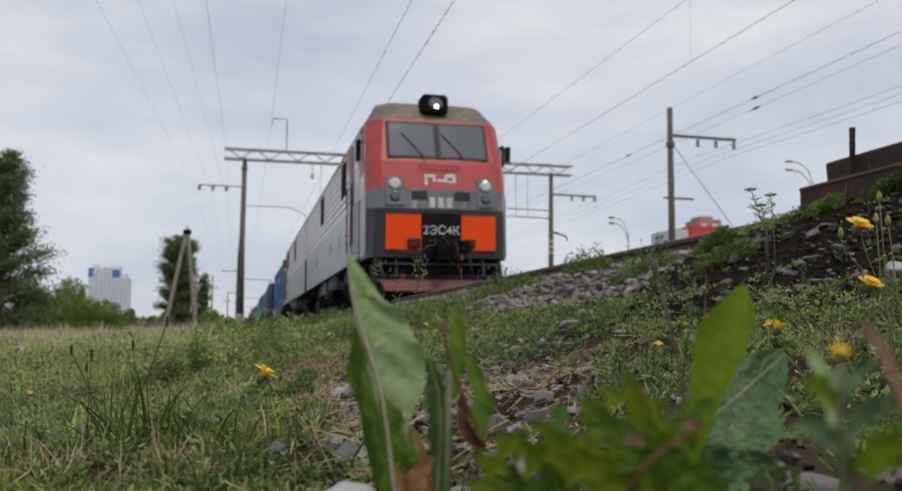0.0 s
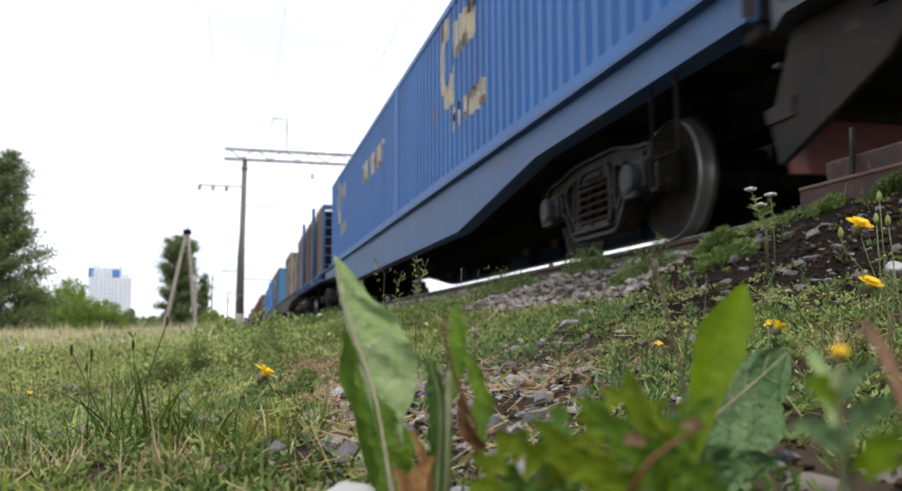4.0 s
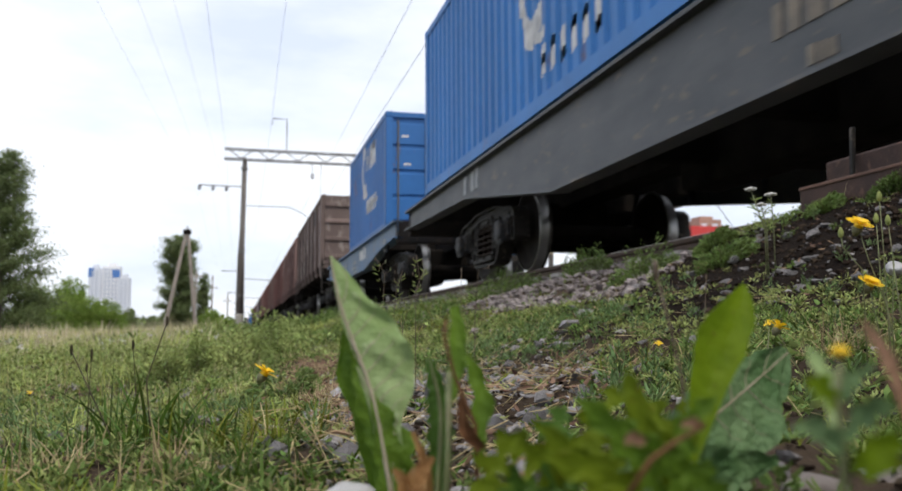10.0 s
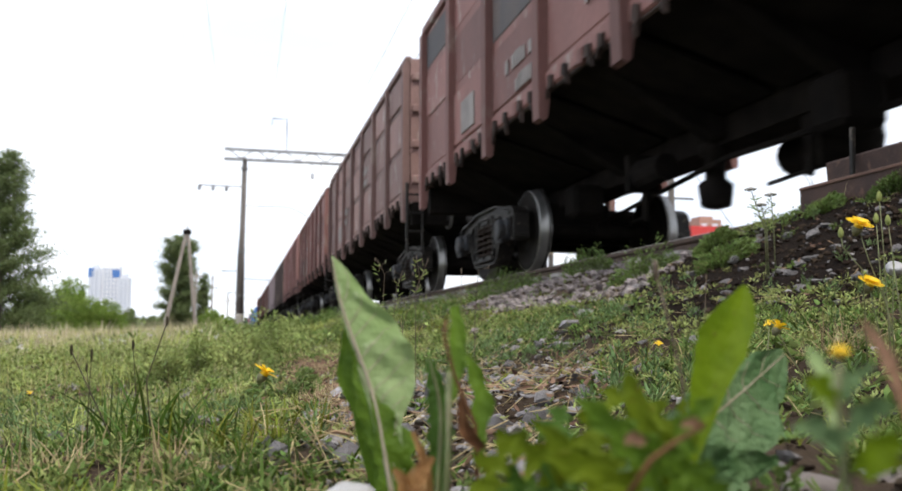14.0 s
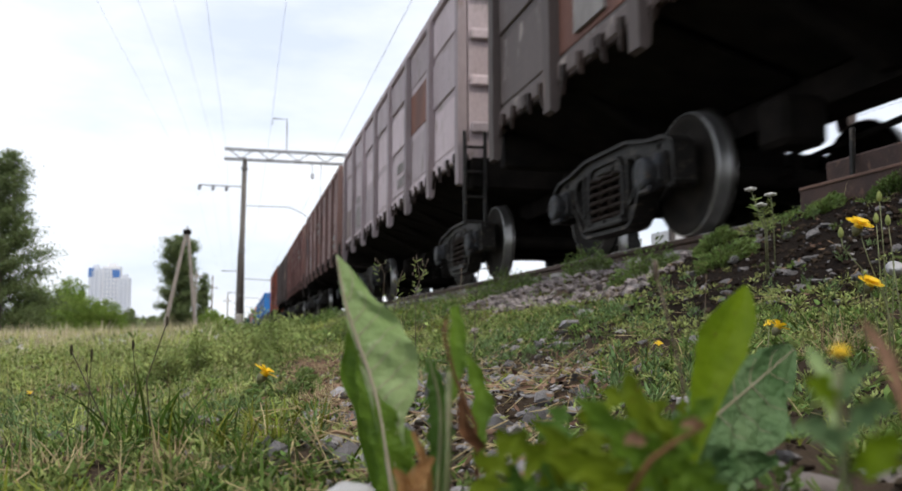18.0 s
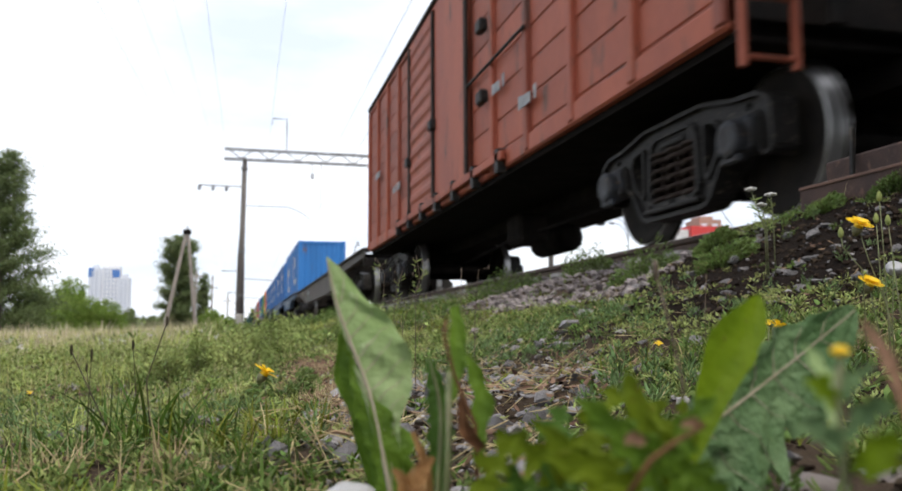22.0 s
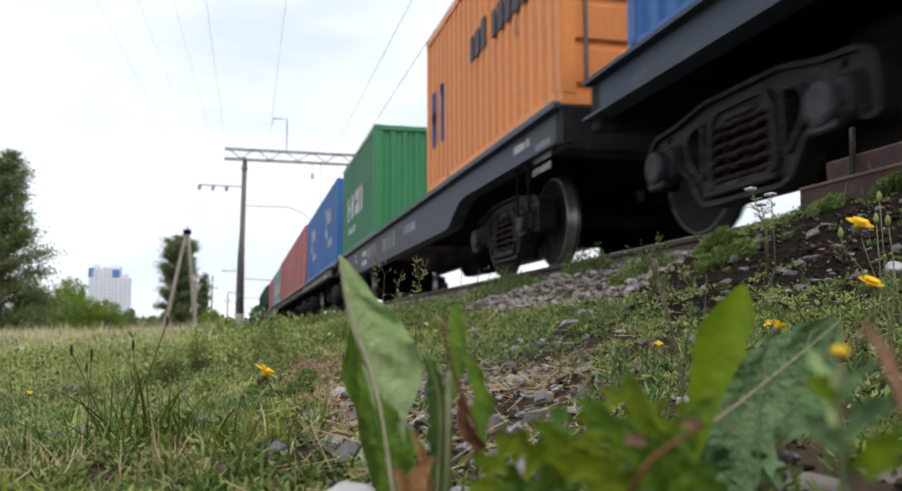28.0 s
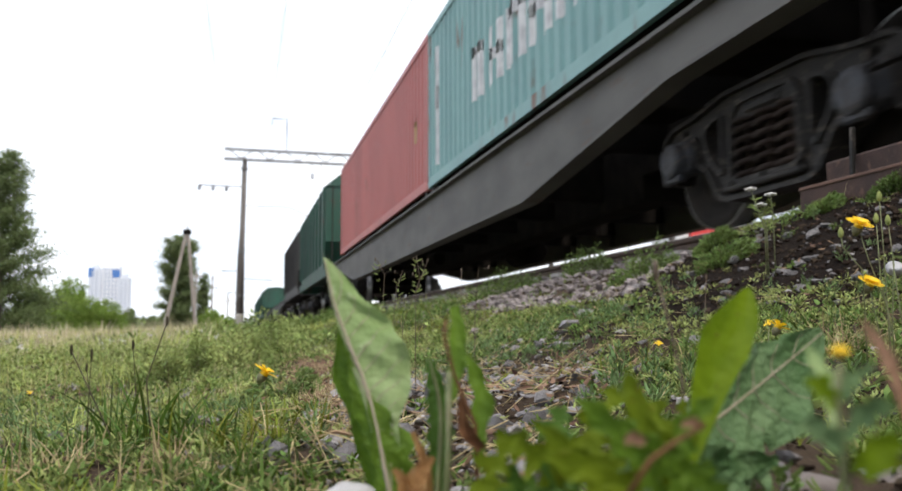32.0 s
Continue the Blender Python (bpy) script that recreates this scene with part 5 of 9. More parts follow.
def stake_wagon(y, length):
    ob = flat(y, length, P_BLUEW, 1.04, "bright blue flat wagon with end ladders and side stakes", belly=False, base=1.25, top=1.27, rear=1.75)
    for e in (0.05, length - 0.2):
        for x in (-1.38, -0.9, 0.9, 1.38):
            part("end_post", G().box(x - 0.05, x + 0.05, e, e + 0.12, 1.27, 3.65, 0.015), P_BLUEW, ob, "blue end post")
        for k in range(7):
            for s in (-1, 1):
                part("rung", G().tube([(s * 1.38, e + 0.06, 1.6 + k * 0.32), (s * 0.9, e + 0.06, 1.6 + k * 0.32)], 0.025, 6), P_BLUEW, ob, "blue ladder rung")
        part("end_rail", G().box(-1.4, 1.4, e, e + 0.12, 3.55, 3.67, 0.015), P_BLUEW, ob)
    for yy in (3.45, 8.43):
        for s in (-1, 1):
            part("stake", G().prism([(yy - 0.24, 1.05), (yy + 0.24, 1.05), (yy + 0.16, 1.6), (yy + 0.15, 3.98), (yy - 0.15, 3.98), (yy - 0.16, 1.6)], "x", s * 1.46 - 0.05, s * 1.46 + 0.05), P_BLUEW, ob, "tall blue side stake")
    for k in range(12):
        for s in (-1, 1):
            part("bracket", G().prism([(s * 1.41, 1.05), (s * 1.48, 1.05), (s * 1.50, 1.26), (s * 1.41, 1.26)], "y", 0.6 + k * 1.04, 0.67 + k * 1.04), P_BLUEW, ob)
            part("stake_pocket", G().box(s * 1.45 - 0.045, s * 1.45 + 0.045, 1.0 + k * 1.04, 1.13 + k * 1.04, 1.10, 1.24, 0.012), P_BLUEW, ob)
    bar_marks(ob, -1.415, 1.45, 1.10, 9, 0.11, P_FADE, 4)
    bar_marks(ob, -1.415, 4.1, 1.12, 7, 0.08, P_FADE, 5)
    # the load: tall bundles of upright boards
    for y0, y1 in ((0.45, 3.15), (3.75, 8.1), (8.75, length - 0.45)):
        ld = car("board_crate", y + y0, "crate of upright weathered brown boards", "timber load", "timber on the train")
        n = int((y1 - y0) / 0.135)
        for s in (-1, 1):
            for i in range(n):
                w = (y1 - y0) / n
                dx = random.uniform(-0.03, 0.03)
                part("board", G().box(s * 1.36 - 0.02 + dx, s * 1.36 + 0.02 + dx, i * w + 0.012, (i + 1) * w - 0.012, 1.30, 3.72 + random.uniform(-0.04, 0.04)), M_BOARD, ld)
        # near-black filler stands in for the shade between the boards
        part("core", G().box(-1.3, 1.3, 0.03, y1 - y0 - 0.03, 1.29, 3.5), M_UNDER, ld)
    return ob


stake_wagon(77.2, 12.7)
flat(90.1, 23.1, P_DGREY, 0.52, "empty-ended black container flat wagon", base=3.35, rear=2.1, drop=0.2, profile=[(0, 0.30), (3.8, 0.36), (7.0, 0.76), (16.7, 0.76), (19.9, 0.36), (23.1, 0.30)], marks=[(13.65, 0.84, 8, 0.21, P_FADEB), (14.2, 0.66, 3, 0.12, P_FADEB), (11.8, 0.72, 5, 0.16, P_FADEB)])
container(99.5, 5.95, 1.45, 2.6, C_RUSTY, "rust-streaked pale grey twenty-foot container", [("e", 2.0, 1.4, 1.5)], mark_mat=mat("ochre_paint", (0.5, 0.32, 0.14), 0.7, 0, 0.3, 4))
flat(114.6, 25.3, P_MGREY, 0.53, DARK, base=3.5, marks=[(3.5, 1.12, 6, 0.12, P_FADE), (13.9, 0.82, 8, 0.24, P_FADEB), (14.7, 0.60, 3, 0.11, P_FADEB), (21.0, 1.0, 3, 0.3, P_FADE)])
container(115.05, 12.25, CF + 0.05, 2.75, C_DARK, "slate grey corrugated forty-foot container with pale lettering", [("e", 6.77, 1.6, 1.3)], mark_mat=M_CREAM, frame_mat=C_DARK, end_mat=C_SKY)
container(127.4, 12.1, CF + 0.05, 2.75, C_BLUE2, "bright blue corrugated forty-foot container with a white emblem", [("e", 5.9, 1.28, 1.2)])
flat(141.0, 12.0, P_BLUEG, 0.55, "blue flat wagon with white lettering", base=1.75, profile=[(0, 0.30), (1.4, 0.37), (3.64, 0.61), (7.0, 0.61), (9.5, 0.53), (12.0, 0.33)], marks=[(1.2, 1.0, 4, 0.1, P_FADE, 2), (4.0, 0.95, 5, 0.26, M_WHITE), (5.6, 0.95, 9, 0.08, P_FADE, 3), (7.4, 0.98, 6, 0.09, P_FADE, 3), (9.2, 0.98, 8, 0.14, P_FADE)])
container(143.45, 6.0, 1.40, 2.55, C_BLUE, "blue twenty-foot container with white placards on its doors", [("e", 2.2, 1.7, 1.3)], door=True)

GONDOLA = [("gondola_rust_brown", (0.29, 0.17, 0.15), (0.19, 0.112, 0.098)), ("gondola_grey_brown", (0.20, 0.145, 0.128), (0.135, 0.092, 0.078)),
           ("gondola_red_brown", (0.27, 0.125, 0.108), (0.18, 0.085, 0.073)), ("gondola_black_brown", (0.105, 0.080, 0.073), (0.15, 0.115, 0.105)),
           ("gondola_mauve", (0.54, 0.455, 0.475), (0.40, 0.32, 0.325)), ("gondola_faded_red", (0.42, 0.225, 0.205), (0.28, 0.145, 0.13))]
GM = [mat(n, a, 0.7, 0, 0.4, 1.3, b, (0.33, 0.275, 0.245), 0.24, streak=2.2, obj=0.32, fine=30, amount=0.8) for n, a, b in GONDOLA]
GR = [mat(n + "_ribs", tuple(c * (0.85 if "mauve" in n else 0.72) for c in a), 0.75, 0, 0.3, 0.9, tuple(c * 0.7 for c in b), (0.21, 0.15, 0.125), 0.10, streak=3, obj=0.25, fine=30, amount=0.7) for n, a, b in GONDOLA]
M_LATCH = mat("grimy_latch", (0.060, 0.040, 0.033), 0.8, 0, 0.4, 5, (0.030, 0.023, 0.020), obj=0.4, fine=30, spec=0.2)
P_REPAIR = [mat("panel_slate", (0.085, 0.085, 0.09), 0.8, 0, 0.3, 1.5, (0.13, 0.105, 0.095), streak=2, fine=30), mat("panel_pale", (0.27, 0.215, 0.195), 0.8, 0, 0.3, 1.5, (0.18, 0.13, 0.115), streak=2, fine=30), mat("panel_rust", (0.21, 0.085, 0.055), 0.8, 0, 0.3, 1.5, (0.14, 0.065, 0.05), streak=2, fine=30)]
P_PATCH = mat("pale_patch", (0.34, 0.31, 0.29), 0.8, 0, 0.3, 3)


def gondola(y, m, seed, ladder):
    """High-sided open wagon: panelled walls with ribs, bottom hatches with latches, ladder."""
    r = random.Random(seed)
    LB, top, bot = 12.2, 3.93, 1.52
    mr = GR[GM.index(m)]
    ob = car("gondola_wagon", y, r.choice(["weathered red-brown high-sided open freight wagon", "dusty brown open freight wagon with ribbed sides"]), "wagon", "wagons of the train")
    for s in (-1, 1):
        wall = part("side_wall", G().box(s * 1.44 - 0.02, s * 1.44 + 0.02, 0.05, LB - 0.05, bot, top - 0.05), m, ob)
        part("top_rail", G().box(s * 1.45 - 0.06, s * 1.45 + 0.06, 0, LB, top - 0.13, top, 0.02), m, wall)
        part("bottom_rail", G().box(s * 1.44 - 0.05, s * 1.44 + 0.05, 0, LB, bot - 0.05, bot + 0.13, 0.02), m, wall)
        for k in range(8):
            yy = 0.02 + k * (LB - 0.16) / 7
            low = bot - 0.33 if 0 < k < 7 else bot - 0.42
            rib = G().prism([(s * 1.44, bot - 0.05), (s * 1.47, low + 0.03), (s * 1.50, low), (s * 1.555, low + 0.02), (s * 1.56, bot), (s * 1.545, top - 0.15), (s * 1.44, top - 0.05)], "y", yy - 0.02, yy + 0.15)
            part("rib", rib, mr, wall)
        for k in range(7):
            y0 = 0.15 + k * (LB - 0.16) / 7
            w = (LB - 0.16) / 7 - 0.13
            for z0, z1 in ((bot + 0.16, bot + 0.85), (bot + 0.95, bot + 1.6), (bot + 1.7, top - 0.2)) if s < 0 else ():
                pm = P_REPAIR[int(r.random() * 3)] if r.random() < 0.10 else m
                pn = part("panel", G().box(s * 1.462 - 0.014, s * 1.462 + 0.014 + 0.004 * s, y0 + 0.05, y0 + w - 0.03, z0, z1, 0.012), pm, wall)
                pn.rotation_euler = (0, radians(r.uniform(-0.3, 0.3)), 0)
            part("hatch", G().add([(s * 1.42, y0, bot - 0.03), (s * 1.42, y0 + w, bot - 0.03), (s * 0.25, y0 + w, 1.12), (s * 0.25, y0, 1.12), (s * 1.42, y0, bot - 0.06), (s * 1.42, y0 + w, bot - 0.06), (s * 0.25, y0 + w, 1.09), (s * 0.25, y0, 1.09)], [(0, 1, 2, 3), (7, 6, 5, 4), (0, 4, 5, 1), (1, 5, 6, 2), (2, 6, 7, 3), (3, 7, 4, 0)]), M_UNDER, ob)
            for q in (0.16, 0.36, 0.66, 0.88) if s < 0 else ():
                yy = y0 + w * q + r.uniform(-0.05, 0.05)
                d, e = r.uniform(0.07, 0.17), r.uniform(-0.05, 0.06)
                part("hatch_latch", G().prism([(yy - 0.03, bot + 0.03), (yy + 0.05, bot + 0.05), (yy + 0.07, bot - 0.05), (yy + 0.03 + e, bot - 0.09), (yy + 0.05 + e, bot - d), (yy + 0.02 + e * 1.6, bot - d - 0.07), (yy + 0.005 + e, bot - d + 0.01), (yy - 0.02, bot - 0.08)], "x", s * 1.50 - 0.02, s * 1.50 + 0.02), M_LATCH, ob, "grimy hatch latch")
                if q == 0.36:
                    part("hatch_hinge", G().box(s * 1.49 - 0.03, s * 1.49 + 0.03, yy + 0.12, yy + 0.22, bot - 0.08, bot + 0.06, 0.012).tube([(s * 1.5, yy + 0.0, bot - 0.03), (s * 1.5, yy + 0.3, bot - 0.05)], 0.016, 5), mr, ob)
            part("hatch_rod", G().tube([(s * 1.46, y0, bot - 0.07), (s * 1.46, y0 + w, bot - 0.07)], 0.018, 5), M_LATCH, ob)
    for yy in (0.0, LB - 0.06):
        part("end_wall", G().box(-1.42, 1.42, yy, yy + 0.06, bot - 0.1, top - 0.04), m, ob)
        for z in (1.75, 2.35, 2.95, 3.5):
            part("end_rib", G().box(-1.40, 1.40, yy - 0.06 if yy == 0 else yy + 0.05, yy if yy == 0 else yy + 0.12, z, z + 0.14, 0.02), m, ob)
        part("end_beam", G().box(-1.4, 1.4, yy - 0.05, yy + 0.16, 1.05, bot - 0.08, 0.02), M_UNDER, ob)
    part("floor", G().box(-1.42, 1.42, 0.06, LB - 0.06, bot - 0.02, bot + 0.02), M_UNDER, ob)
    part("center_sill", G().box(-0.2, 0.2, -0.1, LB + 0.1, 0.86, 1.3), M_UNDER, ob)
    for q in (1.78, LB * 0.36, LB * 0.5, LB * 0.64, LB - 1.78):
        part("cross_member", G().prism([(-1.4, bot - 0.03), (1.4, bot - 0.03), (0.3, 0.9), (-0.3, 0.9)], "y", q - 0.08, q + 0.08), M_UNDER, ob)
    part("air_tank", G().lathe([(5.2, 0.08), (5.25, 0.16), (6.2, 0.16), (6.25, 0.08)], 14, "y", (0.55, 0, 0.80)), M_UNDER, ob, smooth=True)
    part("brake_cylinder", G().lathe([(6.6, 0.12), (7.05, 0.15)], 12, "y", (-0.45, 0, 0.76)).box(-0.6, -0.3, 7.05, 7.15, 0.6, 0.95), M_UNDER, ob)
    part("brake_rod", G().tube([(-0.3, 2.2, 0.62), (-0.35, 5.8, 0.68), (0.25, 9.8, 0.62)], 0.025, 6), M_UNDER, ob)
    for q in (4.1, 8.4):
        part("valve_box", G().box(-0.6, -0.25, q, q + 0.35, 0.55, 0.9, 0.04), M_UNDER, ob)
    for q in (3.4, 5.0, 7.6, 8.9):
        part("brake_lever", G().prism([(q, 0.95), (q + 0.12, 0.95), (q + 0.07, 0.62), (q + 0.10, 0.42), (q + 0.02, 0.40), (q - 0.01, 0.62)], "x", -0.16, -0.12).tube([(-0.14, q + 0.05, 0.45), (0.1, q + 0.9, 0.50)], 0.018, 5), M_UNDER, ob)
    part("safety_loop", G().tube([(-0.3, 4.7, 0.9), (-0.32, 4.7, 0.42), (0.2, 4.7, 0.42), (0.22, 4.7, 0.9)], 0.012, 5), M_UNDER, ob)
    part("relay_valve", G().lathe([(0.34, 0.06), (0.36, 0.13), (0.55, 0.15), (0.6, 0.09), (0.8, 0.09), (0.82, 0.14), (0.9, 0.14)], 12, "z", (-0.15, 6.3, 0)), M_UNDER, ob, smooth=True)
    for x0 in (-1.50, -1.24):
        part("ladder_rail", G().tube([(x0, -0.10, 0.58), (x0, -0.10, 1.75)], 0.024, 6), M_STEEL, ob)
    for k in range(4):
        part("rung", G().tube([(-1.50, -0.10, 0.62 + k * 0.31), (-1.24, -0.10, 0.62 + k * 0.31)], 0.018, 5), M_STEEL, ob)
    part("hose_bracket", G().tube([(0.3, -0.1, 1.1), (0.5, -0.22, 1.05), (0.5, -0.22, 0.7)], 0.02, 5), M_STEEL, ob)
    if ladder:
        c = Vector((-0.80, -0.12, 1.27))
        hw = part("hand_brake_wheel", G().lathe([(-0.02, 0.25), (-0.03, 0.275), (0.0, 0.29), (0.03, 0.275), (0.02, 0.25)], 22, "x", c, cap=False), M_GREYMETAL, ob, "worn grey hand brake wheel")
        for e in (0.0, 1.05, 2.1):
            d = Vector((0, math.cos(e) * 0.27, math.sin(e) * 0.27))
            part("spoke", G().tube([c - d, c + d], 0.014, 5), M_STEEL, hw)
        part("shaft", G().tube([c, c + Vector((0.4, 0, 0))], 0.025, 6), M_STEEL, hw)
        part("gear_box", G().box(-0.48, -0.28, -0.2, 0.0, 1.12, 1.42, 0.03), M_GREYMETAL, ob, "grey hand brake gear box")
    for i in range(2):
        yy, zz = r.uniform(1, 10.5), r.uniform(1.9, 3.0)
        bar_marks(ob, -1.49, yy, zz, r.randint(4, 8), 0.16, P_PATCH, seed + i, 2)
    part("patch", G().box(-1.50, -1.47, 9.3, 9.9, 1.75, 2.15), P_PATCH, ob, "pale chalk patch")
    bogie(ob, 1.75)
    bogie(ob, LB - 1.98)
    couplers(ob, LB)
    return ob


for k, mi in enumerate((1, 0, 2, 0, 2, 5, 3, 4, 0, 2, 3)):
    gondola(154.65 + 13.55 * k, GM[mi], 20 + k, k in (3, 6, 9, 10))

B_ORANGE = mat("boxcar_orange", (0.37, 0.090, 0.042), 0.65, 0, 0.3, 1.4, (0.27, 0.066, 0.036), (0.12, 0.05, 0.032), 0.18, streak=3, obj=0.16, fine=30, amount=0.7)


def boxcar(y, LB):
    ob = car("covered_wagon", y, "orange-red covered freight wagon with ribbed plank sides", "wagon", "wagons of the train")
    bot, top = 1.12, 4.15
    for s in (-1, 1):
        wall = part("side_wall", G().box(s * 1.36 - 0.02, s * 1.36 + 0.02, 0, LB, bot, top), B_ORANGE, ob)
        part("bottom_rail", G().box(s * 1.37 - 0.06, s * 1.37 + 0.06, 0, LB, bot - 0.08, bot + 0.12, 0.02), B_ORANGE, wall)
        part("top_rail", G().box(s * 1.37 - 0.05, s * 1.37 + 0.05, 0, LB, top - 0.1, top + 0.02, 0.02), B_ORANGE, wall)
        for k in range(13):
            yy = k * (LB - 0.12) / 12
            if 5.6 < yy < 9.6:
                continue
            part("rib", G().box(s * 1.40 - 0.05, s * 1.40 + 0.05, yy, yy + 0.12, bot - 0.05, top - 0.05, 0.015), B_ORANGE, wall)
        for a, b in ((0.1, 5.7), (9.5, LB - 0.1)):
            for k in range(8):
                z0 = bot + 0.15 + k * (top - bot - 0.25) / 8
                part("plank", G().box(s * 1.378 - 0.014, s * 1.378 + 0.014 + s * 0.004, a, b, z0 + 0.012, z0 + (top - bot - 0.25) / 8 - 0.012, 0.008), B_ORANGE, wall)
        dr = part("sliding_door", G().box(s * 1.42 - 0.03, s * 1.42 + 0.03, 5.8, 9.4, bot + 0.1, top - 0.12), B_ORANGE, ob, "ribbed sliding door")
        for k in range(11):
            z0 = bot + 0.22 + k * 0.245
            part("door_rib", G().prism([(s * 1.45, z0), (s * 1.475, z0 + 0.05), (s * 1.475, z0 + 0.12), (s * 1.45, z0 + 0.17)], "y", 7.7, 9.3), B_ORANGE, dr)
        part("door_rail", G().box(s * 1.48 - 0.03, s * 1.48 + 0.03, 4.2, 10.6, bot - 0.02, bot + 0.08, 0.01), B_ORANGE, ob)
        for k in range(7):
            part("bracket", G().box(s * 1.46 - 0.05, s * 1.46 + 0.05, 4.3 + k * 1.0, 4.42 + k * 1.0, bot - 0.14, bot + 0.12), M_STEEL, ob)
        part("hatch", G().box(s * 1.40 - 0.015, s * 1.40 + 0.02, 2.6, 3.4, 3.0, 3.6, 0.01), B_ORANGE, ob)
        for q in (5.75, 7.62, 9.42):
            part("door_post", G().box(s * 1.47 - 0.02, s * 1.47 + 0.02, q - 0.05, q + 0.05, bot + 0.1, top - 0.15, 0.008), M_LATCH, ob, "dark door post")
        for q, z0 in ((5.0, 1.9), (5.0, 2.75), (7.62, 2.2), (9.42, 2.0)):
            part("lock", G().box(s * 1.48 - 0.05, s * 1.48 + 0.05, q - 0.11, q + 0.11, z0, z0 + 0.16, 0.02), M_STEEL, ob, "black door lock")
        part("lock_bar", G().tube([(s * 1.47, 3.5, 2.3), (s * 1.47, 5.7, 2.3)], 0.02, 5), M_STEEL, ob)
        part("gutter", G().box(s * 1.43 - 0.03, s * 1.43 + 0.03, 0, LB, top - 0.02, top + 0.05, 0.01), M_ENDB, ob)
    for yy in (0, LB - 0.05):
        part("end_wall", G().box(-1.36, 1.36, yy, yy + 0.05, bot - 0.1, top), M_ENDB, ob, "dark grimy end wall")
        for x in (-0.7, 0.0, 0.7):
            part("end_rib", G().box(x - 0.05, x + 0.05, yy - 0.06 if yy == 0 else yy + 0.05, yy if yy == 0 else yy + 0.11, bot, top), M_ENDB, ob)
    rp = [(-1.42, top), (-1.2, top + 0.28), (-0.6, top + 0.47), (0, top + 0.52), (0.6, top + 0.47), (1.2, top + 0.28), (1.42, top)]
    part("roof", G().prism(rp, "y", -0.05, LB + 0.05), M_GREYMETAL, ob, "grey curved roof")
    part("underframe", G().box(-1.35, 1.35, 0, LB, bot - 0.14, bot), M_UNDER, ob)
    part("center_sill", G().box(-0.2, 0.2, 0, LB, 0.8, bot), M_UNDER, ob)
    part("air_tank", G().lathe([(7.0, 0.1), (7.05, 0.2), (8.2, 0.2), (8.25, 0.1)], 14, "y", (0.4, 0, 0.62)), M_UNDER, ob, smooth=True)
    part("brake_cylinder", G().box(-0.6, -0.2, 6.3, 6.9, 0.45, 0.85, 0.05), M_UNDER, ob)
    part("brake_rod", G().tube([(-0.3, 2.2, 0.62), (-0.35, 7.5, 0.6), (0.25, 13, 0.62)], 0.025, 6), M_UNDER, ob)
    for x in (-1.4, -1.05):
        part("ladder_rail", G().tube([(x, -0.12, 0.78), (x, -0.12, 3.9)], 0.03, 6), B_ORANGE, ob)
    for k in range(9):
        part("rung", G().tube([(-1.4, -0.12, 0.84 + k * 0.36), (-1.05, -0.12, 0.84 + k * 0.36)], 0.018, 5), B_ORANGE, ob)
    for yy, zz, n in ((1.2, 1.9, 4), (3.2, 1.5, 5), (4.2, 1.9, 4), (10.3, 1.8, 6), (12.5, 2.4, 6)):
        bar_marks(ob, -1.46, yy, zz, n, 0.14, P_FADE, n + int(yy), 1)
    bogie(ob, 1.28)
    bogie(ob, LB - 1.58)
    couplers(ob, LB)


boxcar(303.6, 14.2)
w = flat(318.6, 23.1, P_BROWNG, 0.51, "empty brownish grey container flat wagon with worn paint patches", base=3.35, rear=2.1, top=1.17, drop=0.2, profile=[(0, 0.22), (3.8, 0.27), (7.0, 0.67), (16.7, 0.67), (19.9, 0.27), (23.1, 0.22)], marks=[(4.6, 0.87, 3, 0.3, P_PATCH), (16.0, 0.84, 6, 0.14, P_FADE), (18.8, 0.9, 5, 0.2, P_FADEB)])
part("paint_patch", G().prism([(15.57, 0.49), (16.3, 0.49), (16.3, 0.81), (15.57, 0.84)], "x", -1.419, -1.412), mat("old_teal_paint", (0.060, 0.125, 0.110), 0.7, 0, 0.4, 4, (0.075, 0.085, 0.075), (0.07, 0.064, 0.057), 0.45), w, "faded teal paint patch")
part("paint_patch", G().prism([(15.67, 0.86), (16.6, 0.86), (16.5, 1.01), (15.57, 1.03)], "x", -1.419, -1.412), mat("old_grey_paint", (0.07, 0.08, 0.085), 0.7, 0, 0.3, 5), w, "dark repainted patch")
part("paint_patch", G().prism([(17.7, 0.79), (18.05, 0.79), (18.0, 0.97), (17.7, 0.95)], "x", -1.419, -1.412), mat("old_yellow_paint", (0.20, 0.15, 0.045), 0.7, 0, 0.4, 5, (0.09, 0.075, 0.055), (0.07, 0.064, 0.057), 0.45), w, "worn yellow paint patch")
BL = "blue corrugated container with a white emblem and lettering"
